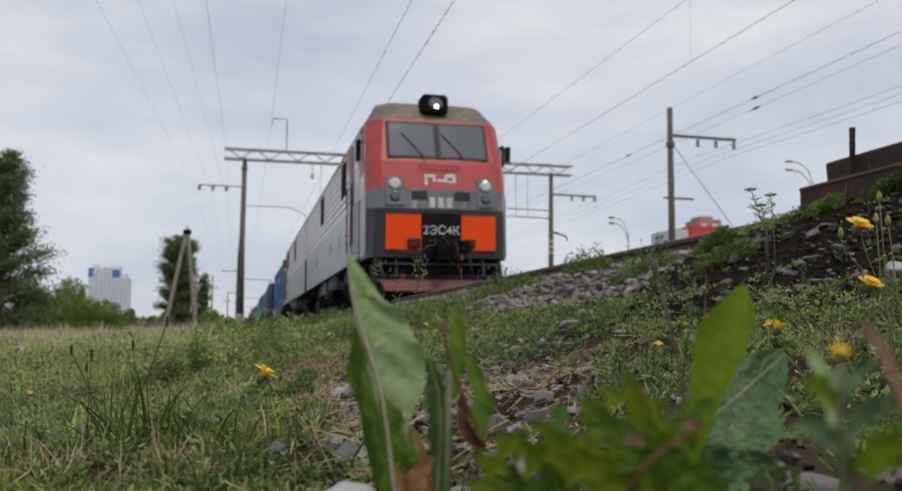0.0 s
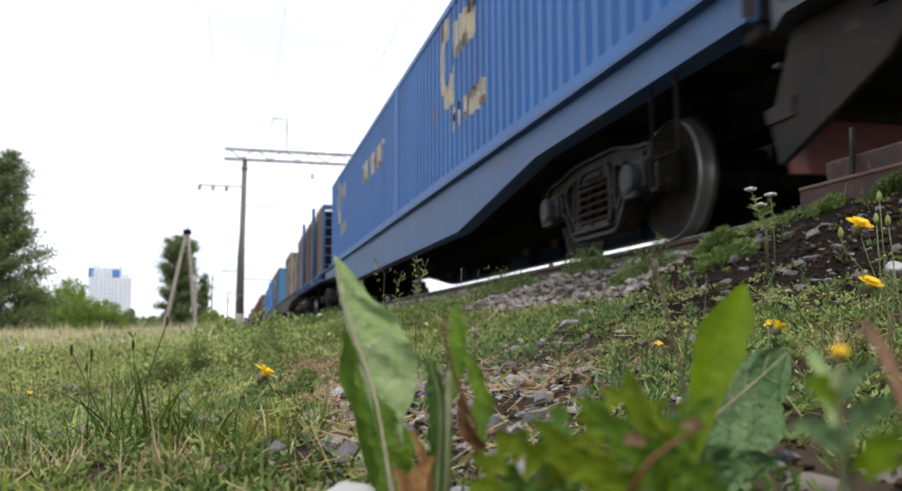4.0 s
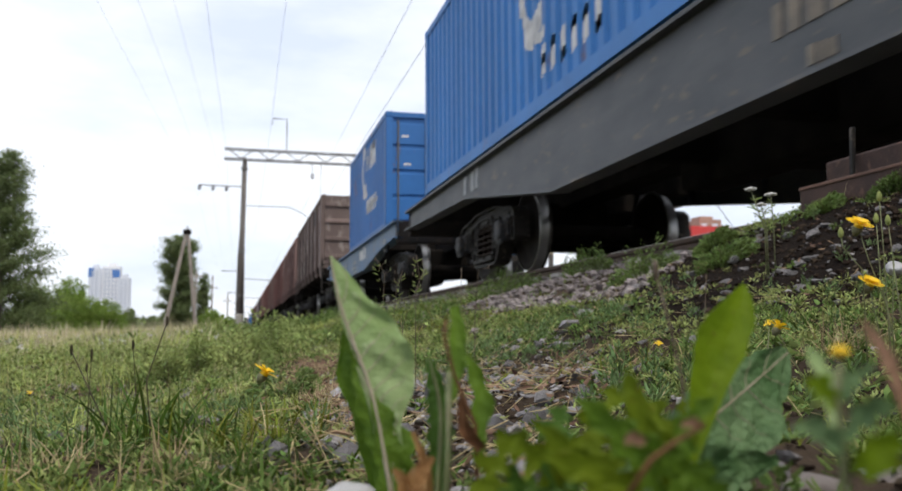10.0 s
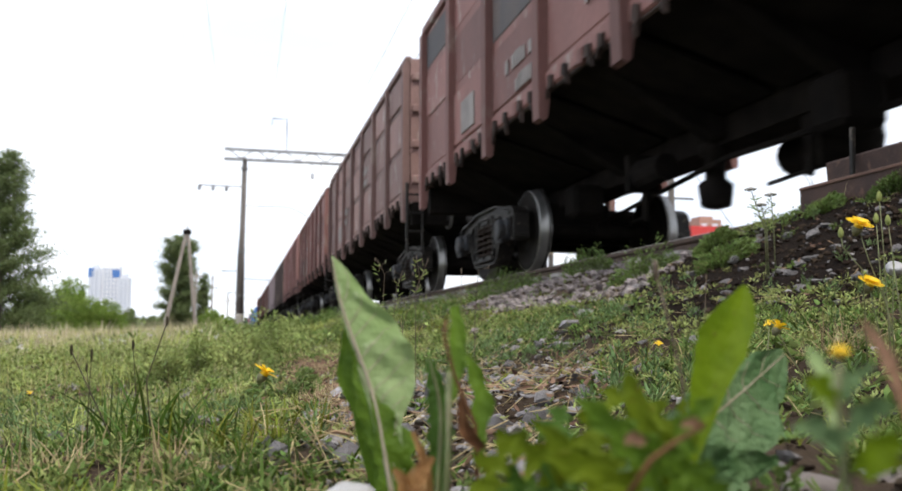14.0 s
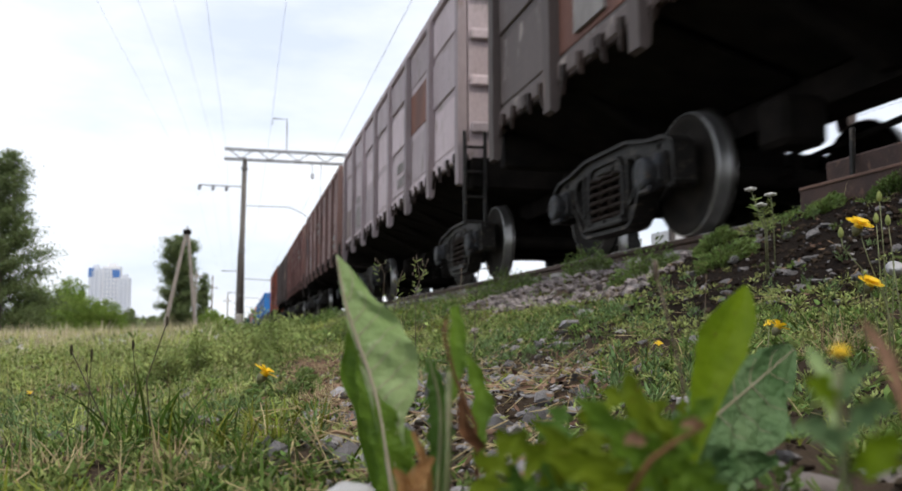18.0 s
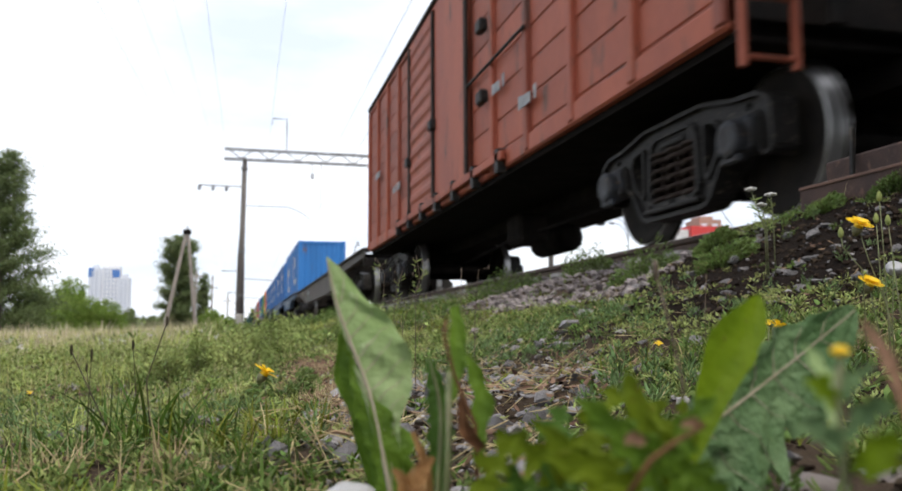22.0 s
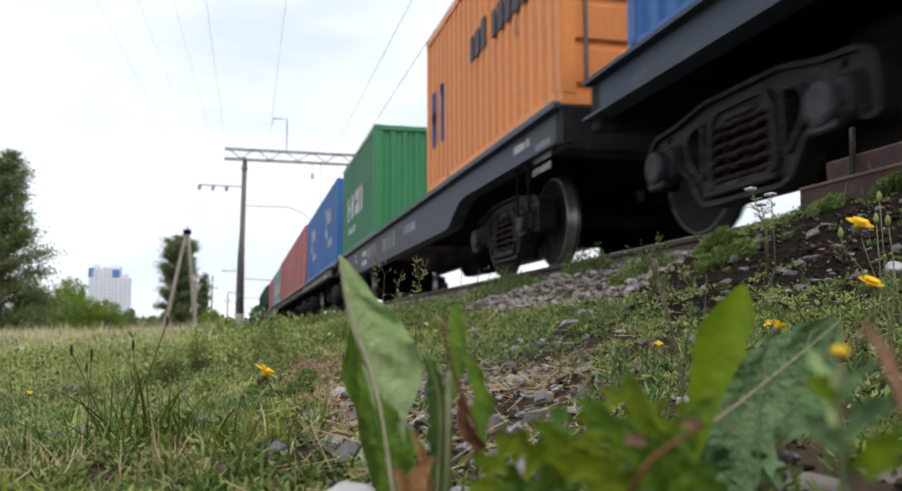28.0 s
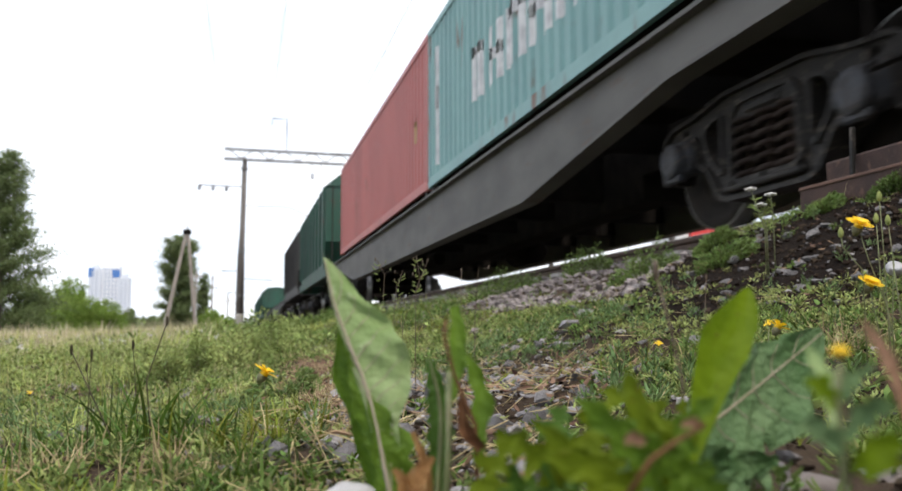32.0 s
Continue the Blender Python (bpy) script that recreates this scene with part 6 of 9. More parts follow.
flat(342.6, 13.6, P_NAVY2, 0.6, "blue flat wagon with small white lettering", base=2.2, profile=[(0, 0.28), (2.7, 0.30), (3.05, 0.34), (3.4, 0.50), (3.75, 0.63), (4.1, 0.67), (9.25, 0.67), (9.55, 0.63), (9.9, 0.48), (10.2, 0.35), (10.5, 0.31), (13.6, 0.28)], marks=[(2.9, 1.05, 6, 0.1, P_FADE, 2), (6.15, 0.70, 9, 0.11, P_FADE), (6.45, 1.02, 8, 0.07, P_FADE, 2), (7.25, 0.95, 9, 0.13, P_FADE), (7.25, 0.74, 2, 0.13, P_FADE), (7.55, 0.82, 6, 0.06, P_FADE, 3), (8.5, 1.0, 5, 0.06, P_FADE, 4), (9.1, 1.0, 4, 0.05, P_FADE, 3), (9.9, 1.07, 5, 0.07, P_FADE), (11.0, 1.0, 8, 0.09, P_FADE, 2)])
container(344.1, 5.98, CF - 0.15, 2.72, C_BLUE2, BL, [("e", 3.2, 1.5, 1.15)])
container(350.14, 5.98, CF - 0.15, 2.72, C_BLUE2, BL, [("e", 2.75, 1.3, 1.15)])
for k, y in enumerate((358.2, 372.0, 385.8)):
    flat(y - 0.55, 13.0, P_NAVY if k else P_BLUEW, 0.98 if k == 2 else 0.6, "dark blue flat wagon with small white lettering", base=1.6, marks=[(1.4, 1.05, 5, 0.09, P_FADE, 2), (3.0, 1.0, 10, 0.10, P_FADE, 2), (8.0, 1.0, 7, 0.10, P_FADE, 2)], deck=True)
    container(y, 6.05, CF - 0.1, 2.6, C_BLUE, BL, E1)
    container(y + 6.12, 6.05, CF - 0.1, 2.6, C_BLUE, BL, E1)
w = flat(398.9, 17.65, P_BLACKN, 0.55, "blue-black flat wagon with white lettering", base=2.7, rear=1.45, profile=[(0, 0.34), (3.05, 0.33), (3.35, 0.36), (3.65, 0.47), (3.9, 0.60), (4.15, 0.63), (13.5, 0.63), (13.75, 0.60), (14.0, 0.47), (14.3, 0.36), (14.6, 0.33), (17.65, 0.36)], marks=[(0.9, 1.1, 6, 0.1, M_WHITE), (0.3, 1.0, 8, 0.07, P_FADE, 3), (6.5, 0.95, 8, 0.16, P_FADE), (8.4, 0.85, 6, 0.3, P_PATCH), (10.6, 0.9, 5, 0.26, P_PATCH), (13.55, 1.08, 6, 0.08, P_FADE, 2), (12.0, 1.0, 7, 0.13, M_WHITE, 2)])
for s in (-1, 1):
    part("top_chord", G().box(s * 1.395 - 0.045, s * 1.395 + 0.045, 0.16, 17.49, 1.296, 1.37, 0.01), P_GREYB, w, "dusty brown-grey deck edge")
container(399.4, 6.0, CF - 0.03, 2.62, C_ORANGE, "bright orange twenty-foot container with blue lettering", [("l", 4.9, 5.75, 0.75, 1.65, 2)], panel=True, mark_mat=mat("blue_letters", (0.03, 0.08, 0.3), 0.6))
bar_marks(bpy.data.objects[TRAIN[-1].name], -1.222, 0.45, 1.42, 9, 0.40, mat("black_letters", (0.03, 0.03, 0.04), 0.6), 9)
container(411.0, 6.05, CF - 0.03, 2.6, C_GREEN, "green twenty-foot container with white lettering", [("l", 2.2, 5.2, 0.95, 1.6, 4), ("l", 3.4, 5.0, 0.55, 0.72, 5)])
flat(418.3, 13.0, P_GREYG, 1.0, "grey-green container flat wagon with worn paint", belly=False, base=1.95, marks=[(1.9, 1.05, 6, 0.12, M_WHITE)])
container(418.75, 6.05, CF - 0.03, 2.72, C_BLUE, BL, [("e", 2.65, 1.57, 1.05)])
container(424.85, 6.05, CF - 0.03, 2.72, C_BLUE, BL, [("e", 2.65, 1.57, 1.05)])
flat(431.6, 24.9, P_GREENW, 0.99, "dark green skeletal container wagon", belly=False, base=2.9, spine=True, marks=[(5.2, 1.02, 5, 0.14, P_FADE), (9, 1.0, 4, 0.2, P_PATCH), (12.3, 1.0, 6, 0.15, P_FADE), (15.0, 0.98, 4, 0.22, P_PATCH), (19.0, 1.0, 6, 0.12, P_FADE)])
container(432.0, 12.15, CF - 0.03, 2.85, C_RED, "oxide red forty-foot container with small pale marks", [("l", 11.0, 11.3, 1.6, 2.1, 1)])
for yy, zz, ww, hh in ((0.42, 1.02, 0.30, 0.30), (0.26, 0.42, 0.34, 0.12), (0.24, 1.38, 0.10, 0.20), (0.62, 1.95, 0.20, 0.14), (0.62, 2.25, 0.14, 0.10)):
    part("label", G().box(-1.236, -1.21, yy, yy + ww, zz, zz + hh), mat("label_yellow", (0.62, 0.40, 0.06), 0.6, 0, 0.3, 6, (0.45, 0.28, 0.06)), TRAIN[-1], "yellow warning label")
container(444.2, 12.1, CF - 0.03, 2.85, C_RED, "oxide red forty-foot container with small pale marks", [("l", 1.0, 1.3, 1.6, 2.1, 1)])
flat(456.9, 24.6, P_GREYB, 0.55, "grey container flat wagon with a deep side sill", base=2.55)
container(456.95, 11.4, CF + 0.12, 2.62, C_TEAL, "weathered teal forty-foot container with large white lettering", [("l", 5.0, 9.0, 0.72, 1.45, 5), ("l", 0.8, 4.4, 0.72, 1.45, 5), ("l", 10.75, 11.1, 0.3, 2.2, 1)], frame_mat=C_TEAL)
container(468.4, 12.3, CF + 0.12, 2.62, C_RED, "oxide red forty-foot container", [("l", 0.9, 1.2, 1.0, 1.4, 1)], mark_mat=mat("ochre_paint", (0.5, 0.32, 0.14)))

H_GREEN = mat("hopper_green", (0.018, 0.085, 0.055), 0.6, 0, 0.3, 1.0, (0.025, 0.06, 0.045), (0.08, 0.06, 0.045), 0.15, streak=2)
H_DARK = mat("hopper_dark", (0.030, 0.030, 0.030), 0.7, 0, 0.3, 1.0, (0.05, 0.045, 0.04), obj=0.1)


def hopper(y, LB, m, label):
    ob = car("hopper_wagon", y, label, "wagon", "wagons of the train")
    part("body", G().prism([(0.9, 1.3), (LB - 0.9, 1.3), (LB - 0.3, 2.2), (LB - 0.3, 4.0), (0.3, 4.0), (0.3, 2.2)], "x", -1.5, 1.5), m, ob)
    part("roof", G().prism([(-1.52, 4.0), (1.52, 4.0), (1.0, 4.42), (0, 4.55), (-1.0, 4.42)], "y", 0.25, LB - 0.25), m, ob)
    for s in (-1, 1):
        for k in range(9):
            yy = 0.5 + k * (LB - 1.1) / 8
            part("rib", G().box(s * 1.53 - 0.04, s * 1.53 + 0.04, yy, yy + 0.1, 1.5, 4.0), m, ob)
        part("side_sill", G().box(s * 1.45 - 0.06, s * 1.45 + 0.06, 0, LB, 1.05, 1.35, 0.02), m, ob)
        part("end_ladder", G().tube([(s * 1.3, 0.1, 1.2), (s * 1.3, 0.1, 4.0)], 0.02).tube([(s * 0.9, 0.1, 1.2), (s * 0.9, 0.1, 4.0)], 0.02), M_STEEL, ob)
    part("end_beam", G().box(-1.4, 1.4, 0, 0.2, 1.0, 1.35, 0.02).box(-1.4, 1.4, LB - 0.2, LB, 1.0, 1.35, 0.02), m, ob)
    part("chute", G().prism([(3, 1.3), (LB - 3, 1.3), (LB - 3.6, 0.55), (3.6, 0.55)], "x", -0.7, 0.7), M_UNDER, ob)
    part("center_sill", G().box(-0.2, 0.2, 0, LB, 0.8, 1.2), M_UNDER, ob)
    bogie(ob, 2.0)
    bogie(ob, LB - 2.0)
    couplers(ob, LB)


hopper(482.2, 11.8, H_GREEN, "dark green covered hopper wagon")
hopper(495.3, 12.4, H_DARK, "black covered hopper wagon")
flat(509.2, 22.0, P_DGREY, 0.52, "empty dark container flat wagon")
flat(532.4, 22.0, P_DGREY, 0.52, "empty dark container flat wagon")
for k in range(4):
    hopper(556.0 + k * 13.2, 12.0, H_GREEN, "dark green covered hopper wagon")


# cross bolsters on the flat wagons, on which the containers sit
for cy, cl, cz in SEATS:
    for yy in (cy + 0.12, cy + cl - 0.30):
        for ob, fy, fl, ft in FLATS:
            if fy <= yy <= fy + fl:
                part("cross_bolster", G().box(-1.2, 1.2, yy - fy, yy - fy + 0.18, ft + 0.013, cz - 0.001, 0.008), M_ENDB, ob)

# ---------------- plants: materials ----------------
V_GRASS = mat("grass_green", (0.2987, 0.3251, 0.045), 0.55, 0, 0.25, 2.0, (0.1391, 0.1773, 0.022), bump=0, island=0.45, fine=9, sub=0.35, spec=0.12)
V_DRY = mat("grass_dry", (0.52, 0.42, 0.25), 0.7, 0, 0.25, 2.0, (0.38, 0.29, 0.165), bump=0, island=0.35, fine=9, sub=0.28, spec=0.15)
V_WEED = mat("weed_green", (0.1648, 0.2246, 0.06), 0.6, 0, 0.25, 2.0, (0.09476, 0.1428, 0.038), bump=0, island=0.5, fine=9, sub=0.3, spec=0.12)
V_PALE = mat("weed_grey_green", (0.3708, 0.4038, 0.145), 0.6, 0, 0.25, 2.0, (0.2266, 0.266, 0.085), bump=0, island=0.5, fine=9, sub=0.3, spec=0.15)
V_DARKW = mat("weed_dark", (0.3296, 0.3792, 0.125), 0.55, 0, 0.25, 2.0, (0.206, 0.261, 0.085), bump=0, island=0.4, fine=9, sub=0.3, spec=0.15)
V_HERB = mat("herb_bluish_green", (0.1957, 0.2709, 0.115), 0.6, 0, 0.25, 2.0, (0.1133, 0.1724, 0.065), bump=0, island=0.5, fine=9, sub=0.3, spec=0.12)
V_MEADOW = mat("meadow_green", (0.47, 0.48, 0.12), 0.55, 0, 0.25, 0.3, (0.37, 0.40, 0.09), bump=0, island=0.3, fine=9, sub=0.4, spec=0.12)
V_FIELD = mat("field_grass", (0.53, 0.57, 0.17), 0.55, 0, 0.25, 0.6, (0.43, 0.49, 0.13), bump=0, island=0.35, fine=9, sub=0.4, spec=0.12)
V_SEED = mat("seed_heads", (0.66, 0.58, 0.40), 0.8, 0, 0.25, 2.0, (0.55, 0.46, 0.30), bump=0, island=0.3, fine=9, sub=0.35, spec=0.1)
V_TREE = mat("tree_leaves", (0.175, 0.215, 0.085), 0.55, 0, 0.25, 0.5, (0.12, 0.155, 0.06), bump=0, island=0.4, fine=9, sub=0.35, spec=0.2)
V_TREE2 = mat("bush_leaves", (0.24, 0.33, 0.065), 0.55, 0, 0.25, 0.5, (0.17, 0.25, 0.05), bump=0, island=0.4, fine=9, sub=0.35, spec=0.15)
V_BARK = mat("bark", (0.16, 0.13, 0.10), 0.9, 0, 0.3, 3, (0.09, 0.075, 0.06), streak=4)
V_LEAFPALE = mat("leaf_underside", (0.33, 0.42, 0.20), 0.55, 0, 0.18, 26, (0.20, 0.31, 0.095), (0.40, 0.48, 0.27), 0.10, bump=0.35, fine=160, sub=0.3, amount=0.9, spec=0.25)
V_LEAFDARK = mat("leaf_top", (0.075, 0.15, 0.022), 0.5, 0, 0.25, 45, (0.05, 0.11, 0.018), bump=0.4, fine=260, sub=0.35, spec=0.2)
V_LEAFTOP = mat("leaf_deep_green", (0.135, 0.235, 0.02), 0.5, 0, 0.25, 45, (0.075, 0.145, 0.014), (0.16, 0.25, 0.04), 0.1, bump=0.4, fine=260, sub=0.4, spec=0.2)
V_LEAFGREY = mat("leaf_grey_green", (0.175, 0.270, 0.125), 0.55, 0, 0.25, 34, (0.070, 0.145, 0.050), bump=0.6, fine=200, sub=0.25, spec=0.25, amount=0.6)
V_LEAFLIME = mat("leaf_lime", (0.175, 0.265, 0.010), 0.55, 0, 0.2, 40, (0.125, 0.205, 0.009), (0.13, 0.13, 0.02), 0.05, bump=0.3, fine=200, sub=0.5, spec=0.15)
V_OLIVE = mat("leaf_olive", (0.175, 0.24, 0.014), 0.55, 0, 0.25, 40, (0.10, 0.145, 0.009), (0.17, 0.11, 0.02), 0.12, bump=0.3, fine=200, sub=0.45, spec=0.15)
V_TUFT = mat("tuft_green", (0.10, 0.165, 0.022), 0.5, 0, 0.25, 9, (0.06, 0.11, 0.016), bump=0, island=0.4, fine=30, sub=0.3, spec=0.2)
V_LUSH = mat("weed_lush", (0.1905, 0.2512, 0.075), 0.55, 0, 0.25, 6.0, (0.1133, 0.1625, 0.048), bump=0, island=0.5, fine=19, sub=0.3, spec=0.15)
V_RIB = mat("leaf_rib", (0.36, 0.31, 0.24), 0.6, 0, 0.2, 60, (0.30, 0.27, 0.18), bump=0.2, fine=300, spec=0.2)
V_BROWN = mat("dead_leaf", (0.48, 0.27, 0.10), 0.7, 0, 0.35, 60, (0.32, 0.155, 0.06), (0.54, 0.37, 0.19), 0.2, bump=0.6, fine=220, sub=0.45)
V_PINK = mat("reddish_leaf", (0.36, 0.20, 0.14), 0.6, 0, 0.3, 60, (0.28, 0.17, 0.10), bump=0.4, fine=220, sub=0.3, spec=0.15)
V_STEM = mat("stem_green", (0.16, 0.20, 0.08), 0.6, 0, 0.3, 50, (0.13, 0.12, 0.06), bump=0.2, fine=200)
V_STEMD = mat("stem_dark", (0.045, 0.042, 0.024), 0.7, 0, 0.3, 50, (0.06, 0.05, 0.03), bump=0.2, fine=200, spec=0.1)
V_STEMB = mat("stem_brown", (0.13, 0.095, 0.06), 0.7, 0, 0.3, 50, (0.09, 0.065, 0.045), bump=0.2, fine=200)
V_STEMR = mat("stem_reddish", (0.16, 0.072, 0.036), 0.7, 0, 0.3, 50, (0.10, 0.06, 0.03), bump=0.2, fine=200, spec=0.08)
V_YELLOW = mat("petal_yellow", (0.92, 0.64, 0.02), 0.5, 0, 0.15, 60, (0.88, 0.56, 0.015), bump=0, island=0.1, fine=200, sub=0.25)
V_WHITEF = mat("petal_white", (0.66, 0.64, 0.62), 0.6, 0, 0.15, 60, bump=0, island=0.1, fine=200, sub=0.2)
S_STONE = mat("bank_stone", (0.28, 0.268, 0.27), 0.85, 0, 0.35, 18, (0.19, 0.178, 0.18), (0.37, 0.355, 0.35), 0.15, bump=0.8, obj=0.42, fine=90)
S_STUFF = mat("gravel", (0.27, 0.255, 0.255), 0.9, 0, 0.35, 14, (0.185, 0.172, 0.172), (0.36, 0.34, 0.335), 0.15, bump=0.6, island=0.45, fine=90)
S_SLATE = mat("slate_stone", (0.235, 0.225, 0.232), 0.8, 0, 0.3, 22, (0.15, 0.14, 0.145), (0.32, 0.30, 0.30), 0.12, bump=0.5, island=0.5, fine=120)
S_BALLAST = mat("ballast_stone", (0.25, 0.212, 0.205), 0.9, 0, 0.35, 10, (0.17, 0.145, 0.14), (0.32, 0.29, 0.28), 0.15, bump=0.6, island=0.45, fine=80)
S_MID = mat("grey_stone", (0.29, 0.25, 0.235), 0.85, 0, 0.25, 30, (0.21, 0.18, 0.165), (0.36, 0.32, 0.30), 0.1, bump=0.6, fine=120)
S_PALE = mat("pale_stone", (0.50, 0.50, 0.50), 0.8, 0, 0.2, 30, (0.40, 0.40, 0.41), (0.30, 0.30, 0.31), 0.1, bump=0.4, fine=150)


# ---------------- plants: generators on arrays ----------------
def scatter(n, y0, y1, power, seed, keep):
    """n places in the fan before the eye, between two depths, thinned by keep(x, y)."""
    r = np.random.default_rng(seed)
    out = np.zeros((0, 2))
    while len(out) < n:
        m = n * 2
        y = (y0 ** power + (y1 ** power - y0 ** power) * r.random(m)) ** (1 / power)
        x = y * (-0.30 + 1.22 * r.random(m)) - 0.05 + 0.1 * r.random(m)
        k = (x < 3.25) & (r.random(m) < keep(x, y))
        out = np.concatenate([out, np.stack([x, y], 1)[k]])
    return out[:n]


def blades(name, xy, h, w, material, seed, bend=0.5, label="", segs=3, top=1.0, z=None):
    """A stand of bent, tapering blades: one object."""
    r = np.random.default_rng(seed)
    n = len(xy)
    h = h * (0.45 + 0.9 * r.random(n) ** 1.4)
    w = w * (0.6 + 0.8 * r.random(n))
    ang = r.random(n) * 2 * np.pi
    lean = (0.1 + bend * r.random(n) ** 1.5)
    root = np.stack([xy[:, 0], xy[:, 1], gz(xy[:, 0], xy[:, 1]) - 0.004 if z is None else z], 1)
    d = np.stack([np.cos(ang), np.sin(ang)], 1)
    tw = ang + np.pi / 2 + (r.random(n) - 0.5) * 1.8
    s = np.stack([np.cos(tw), np.sin(tw)], 1)
    vs = []
    for i in range(segs + 1):
        u = i / segs
        out = lean * h * u ** 1.8
        up = h * (u - 0.25 * lean * u ** 2)
        c = root + np.stack([d[:, 0] * out, d[:, 1] * out, up * top], 1)
        ww = w * (1 - u) ** 0.7 * (0.75 + 0.5 * u) * 0.5
        off = np.stack([s[:, 0] * ww, s[:, 1] * ww, 0 * ww], 1)
        vs += [c - off, c + off] if i < segs else [c]
    V = np.stack(vs, 1)
    k = V.shape[1]
    f = []
    for i in range(segs - 1):
        a = 2 * i
        f += [(a, a + 1, a + 3), (a, a + 3, a + 2)]
    f.append((2 * segs - 2, 2 * segs - 1, 2 * segs))
    F = (np.arange(n) * k)[:, None, None] + np.array(f)[None]
    return tagged(new(name, big_mesh(name, V.reshape(-1, 3), F.reshape(-1, 3), material)), label, "grass", kind="stuff")


def leaf_cloud(name, centres, dirs, length, width, material, seed, label="", category="plant", fold=0.25, parent=None, flat_=0.0, simple=False):
    """Many small pointed leaves, each folded along its middle: one object."""
    r = np.random.default_rng(seed)
    n = len(centres)
    length = length * (0.6 + 0.8 * r.random(n))
    width = width * (0.6 + 0.8 * r.random(n))
    dirs = dirs / np.maximum(np.linalg.norm(dirs, axis=1, keepdims=True), 1e-6)
    side = np.cross(dirs, r.normal(size=(n, 3)) * (1 - flat_) + np.array([0, 0, 1.6 * flat_]))
    side /= np.maximum(np.linalg.norm(side, axis=1, keepdims=True), 1e-6)
    nor = np.cross(dirs, side)
    L, W = length[:, None], width[:, None]
    base = centres
    mid = base + dirs * L * 0.45 - nor * W * fold
    q1, q2 = base + dirs * L * 0.32 + nor * W * fold, base + dirs * L * 0.70 + nor * W * (fold - 0.1)
    V = np.stack([base, q1 + side * W * 0.5, q2 + side * W * 0.42, base + dirs * L - nor * L * 0.12, q2 - side * W * 0.42, q1 - side * W * 0.5, mid], 1)
    F = (np.arange(n) * 7)[:, None, None] + np.array([(0, 1, 6), (1, 2, 6), (2, 3, 6), (3, 4, 6), (4, 5, 6), (5, 0, 6)])[None]
    if simple:
        V = np.stack([base, mid + side * W * 0.5 + nor * W * fold, base + dirs * L, mid - side * W * 0.5 + nor * W * fold], 1)
        F = (np.arange(n) * 4)[:, None, None] + np.array([(0, 1, 2), (0, 2, 3)])[None]
    me = big_mesh(name, V.reshape(-1, 3), F.reshape(-1, 3), material)
    ob = new(name, me)
    if parent:
        ob.parent = parent
        return ob
    return tagged(ob, label, category, kind="stuff")


def clumps(name, xy, h, rad, per, ll, lw, material, seed, label, category="weeds", up=0.6):
    """Low leafy weeds: domes of small leaves."""
    r = np.random.default_rng(seed)
    n = len(xy)
    H = h * (0.4 + 0.9 * r.random(n))
    R = rad * (0.5 + 0.9 * r.random(n))
    k = np.repeat(np.arange(n), per)
    m = len(k)
    a, q, v = r.random(m) * 2 * np.pi, np.sqrt(r.random(m)), r.random(m) ** 0.8
    rr = R[k] * q * (0.35 + 0.75 * v)
    x, y = xy[k, 0] + np.cos(a) * rr, xy[k, 1] + np.sin(a) * rr
    z = gz(x, y) + H[k] * v * (1 - 0.35 * q ** 2)
    d = np.stack([np.cos(a) * (0.3 + q), np.sin(a) * (0.3 + q), up + 0.9 * (r.random(m) - 0.35)], 1)
    return leaf_cloud(name, np.stack([x, y, z], 1), d, ll, lw, material, seed + 1, label, category, flat_=0.62, simple=ll > 0.028 or ll < 0.009)


def sow(dens, y0, y1, seed, keep, xmax=3.2):
    """Places in the fan before the eye, so many to the square metre, thinned by keep(x, y)."""
    r = np.random.default_rng(seed)
    n = int(dens * 1.22 * (y1 ** 2 - y0 ** 2) / 2)
    y = np.sqrt(y0 ** 2 + (y1 ** 2 - y0 ** 2) * r.random(n))
    x = y * (-0.30 + 1.22 * r.random(n))
    k = (x < xmax) & (r.random(n) < keep(x, y))
    return np.stack([x, y], 1)[k]


def bare(x, y):
    """Two strips of slates, dead leaves and straw where little grows."""
    q = x / np.maximum(y, 0.2)
    one = np.exp(-((q - 0.118 + 0.022 * np.clip(y - 1.6, 0, 1)) / (0.040 + 0.012 * np.clip(y - 1.6, 0, 1))) ** 4) * np.clip((y - 0.85) * 4, 0, 1) * np.clip((4.4 - y) * 3, 0, 1)
    two = np.exp(-((q - 0.385) / 0.055) ** 4) * np.clip((y - 0.9) * 4, 0, 1) * np.clip((2.05 - y) * 4, 0, 1)
    return np.maximum(one, two) * np.clip(0.55 + 0.9 * vnoise(x * 9 + 4, y * 5), 0, 1)


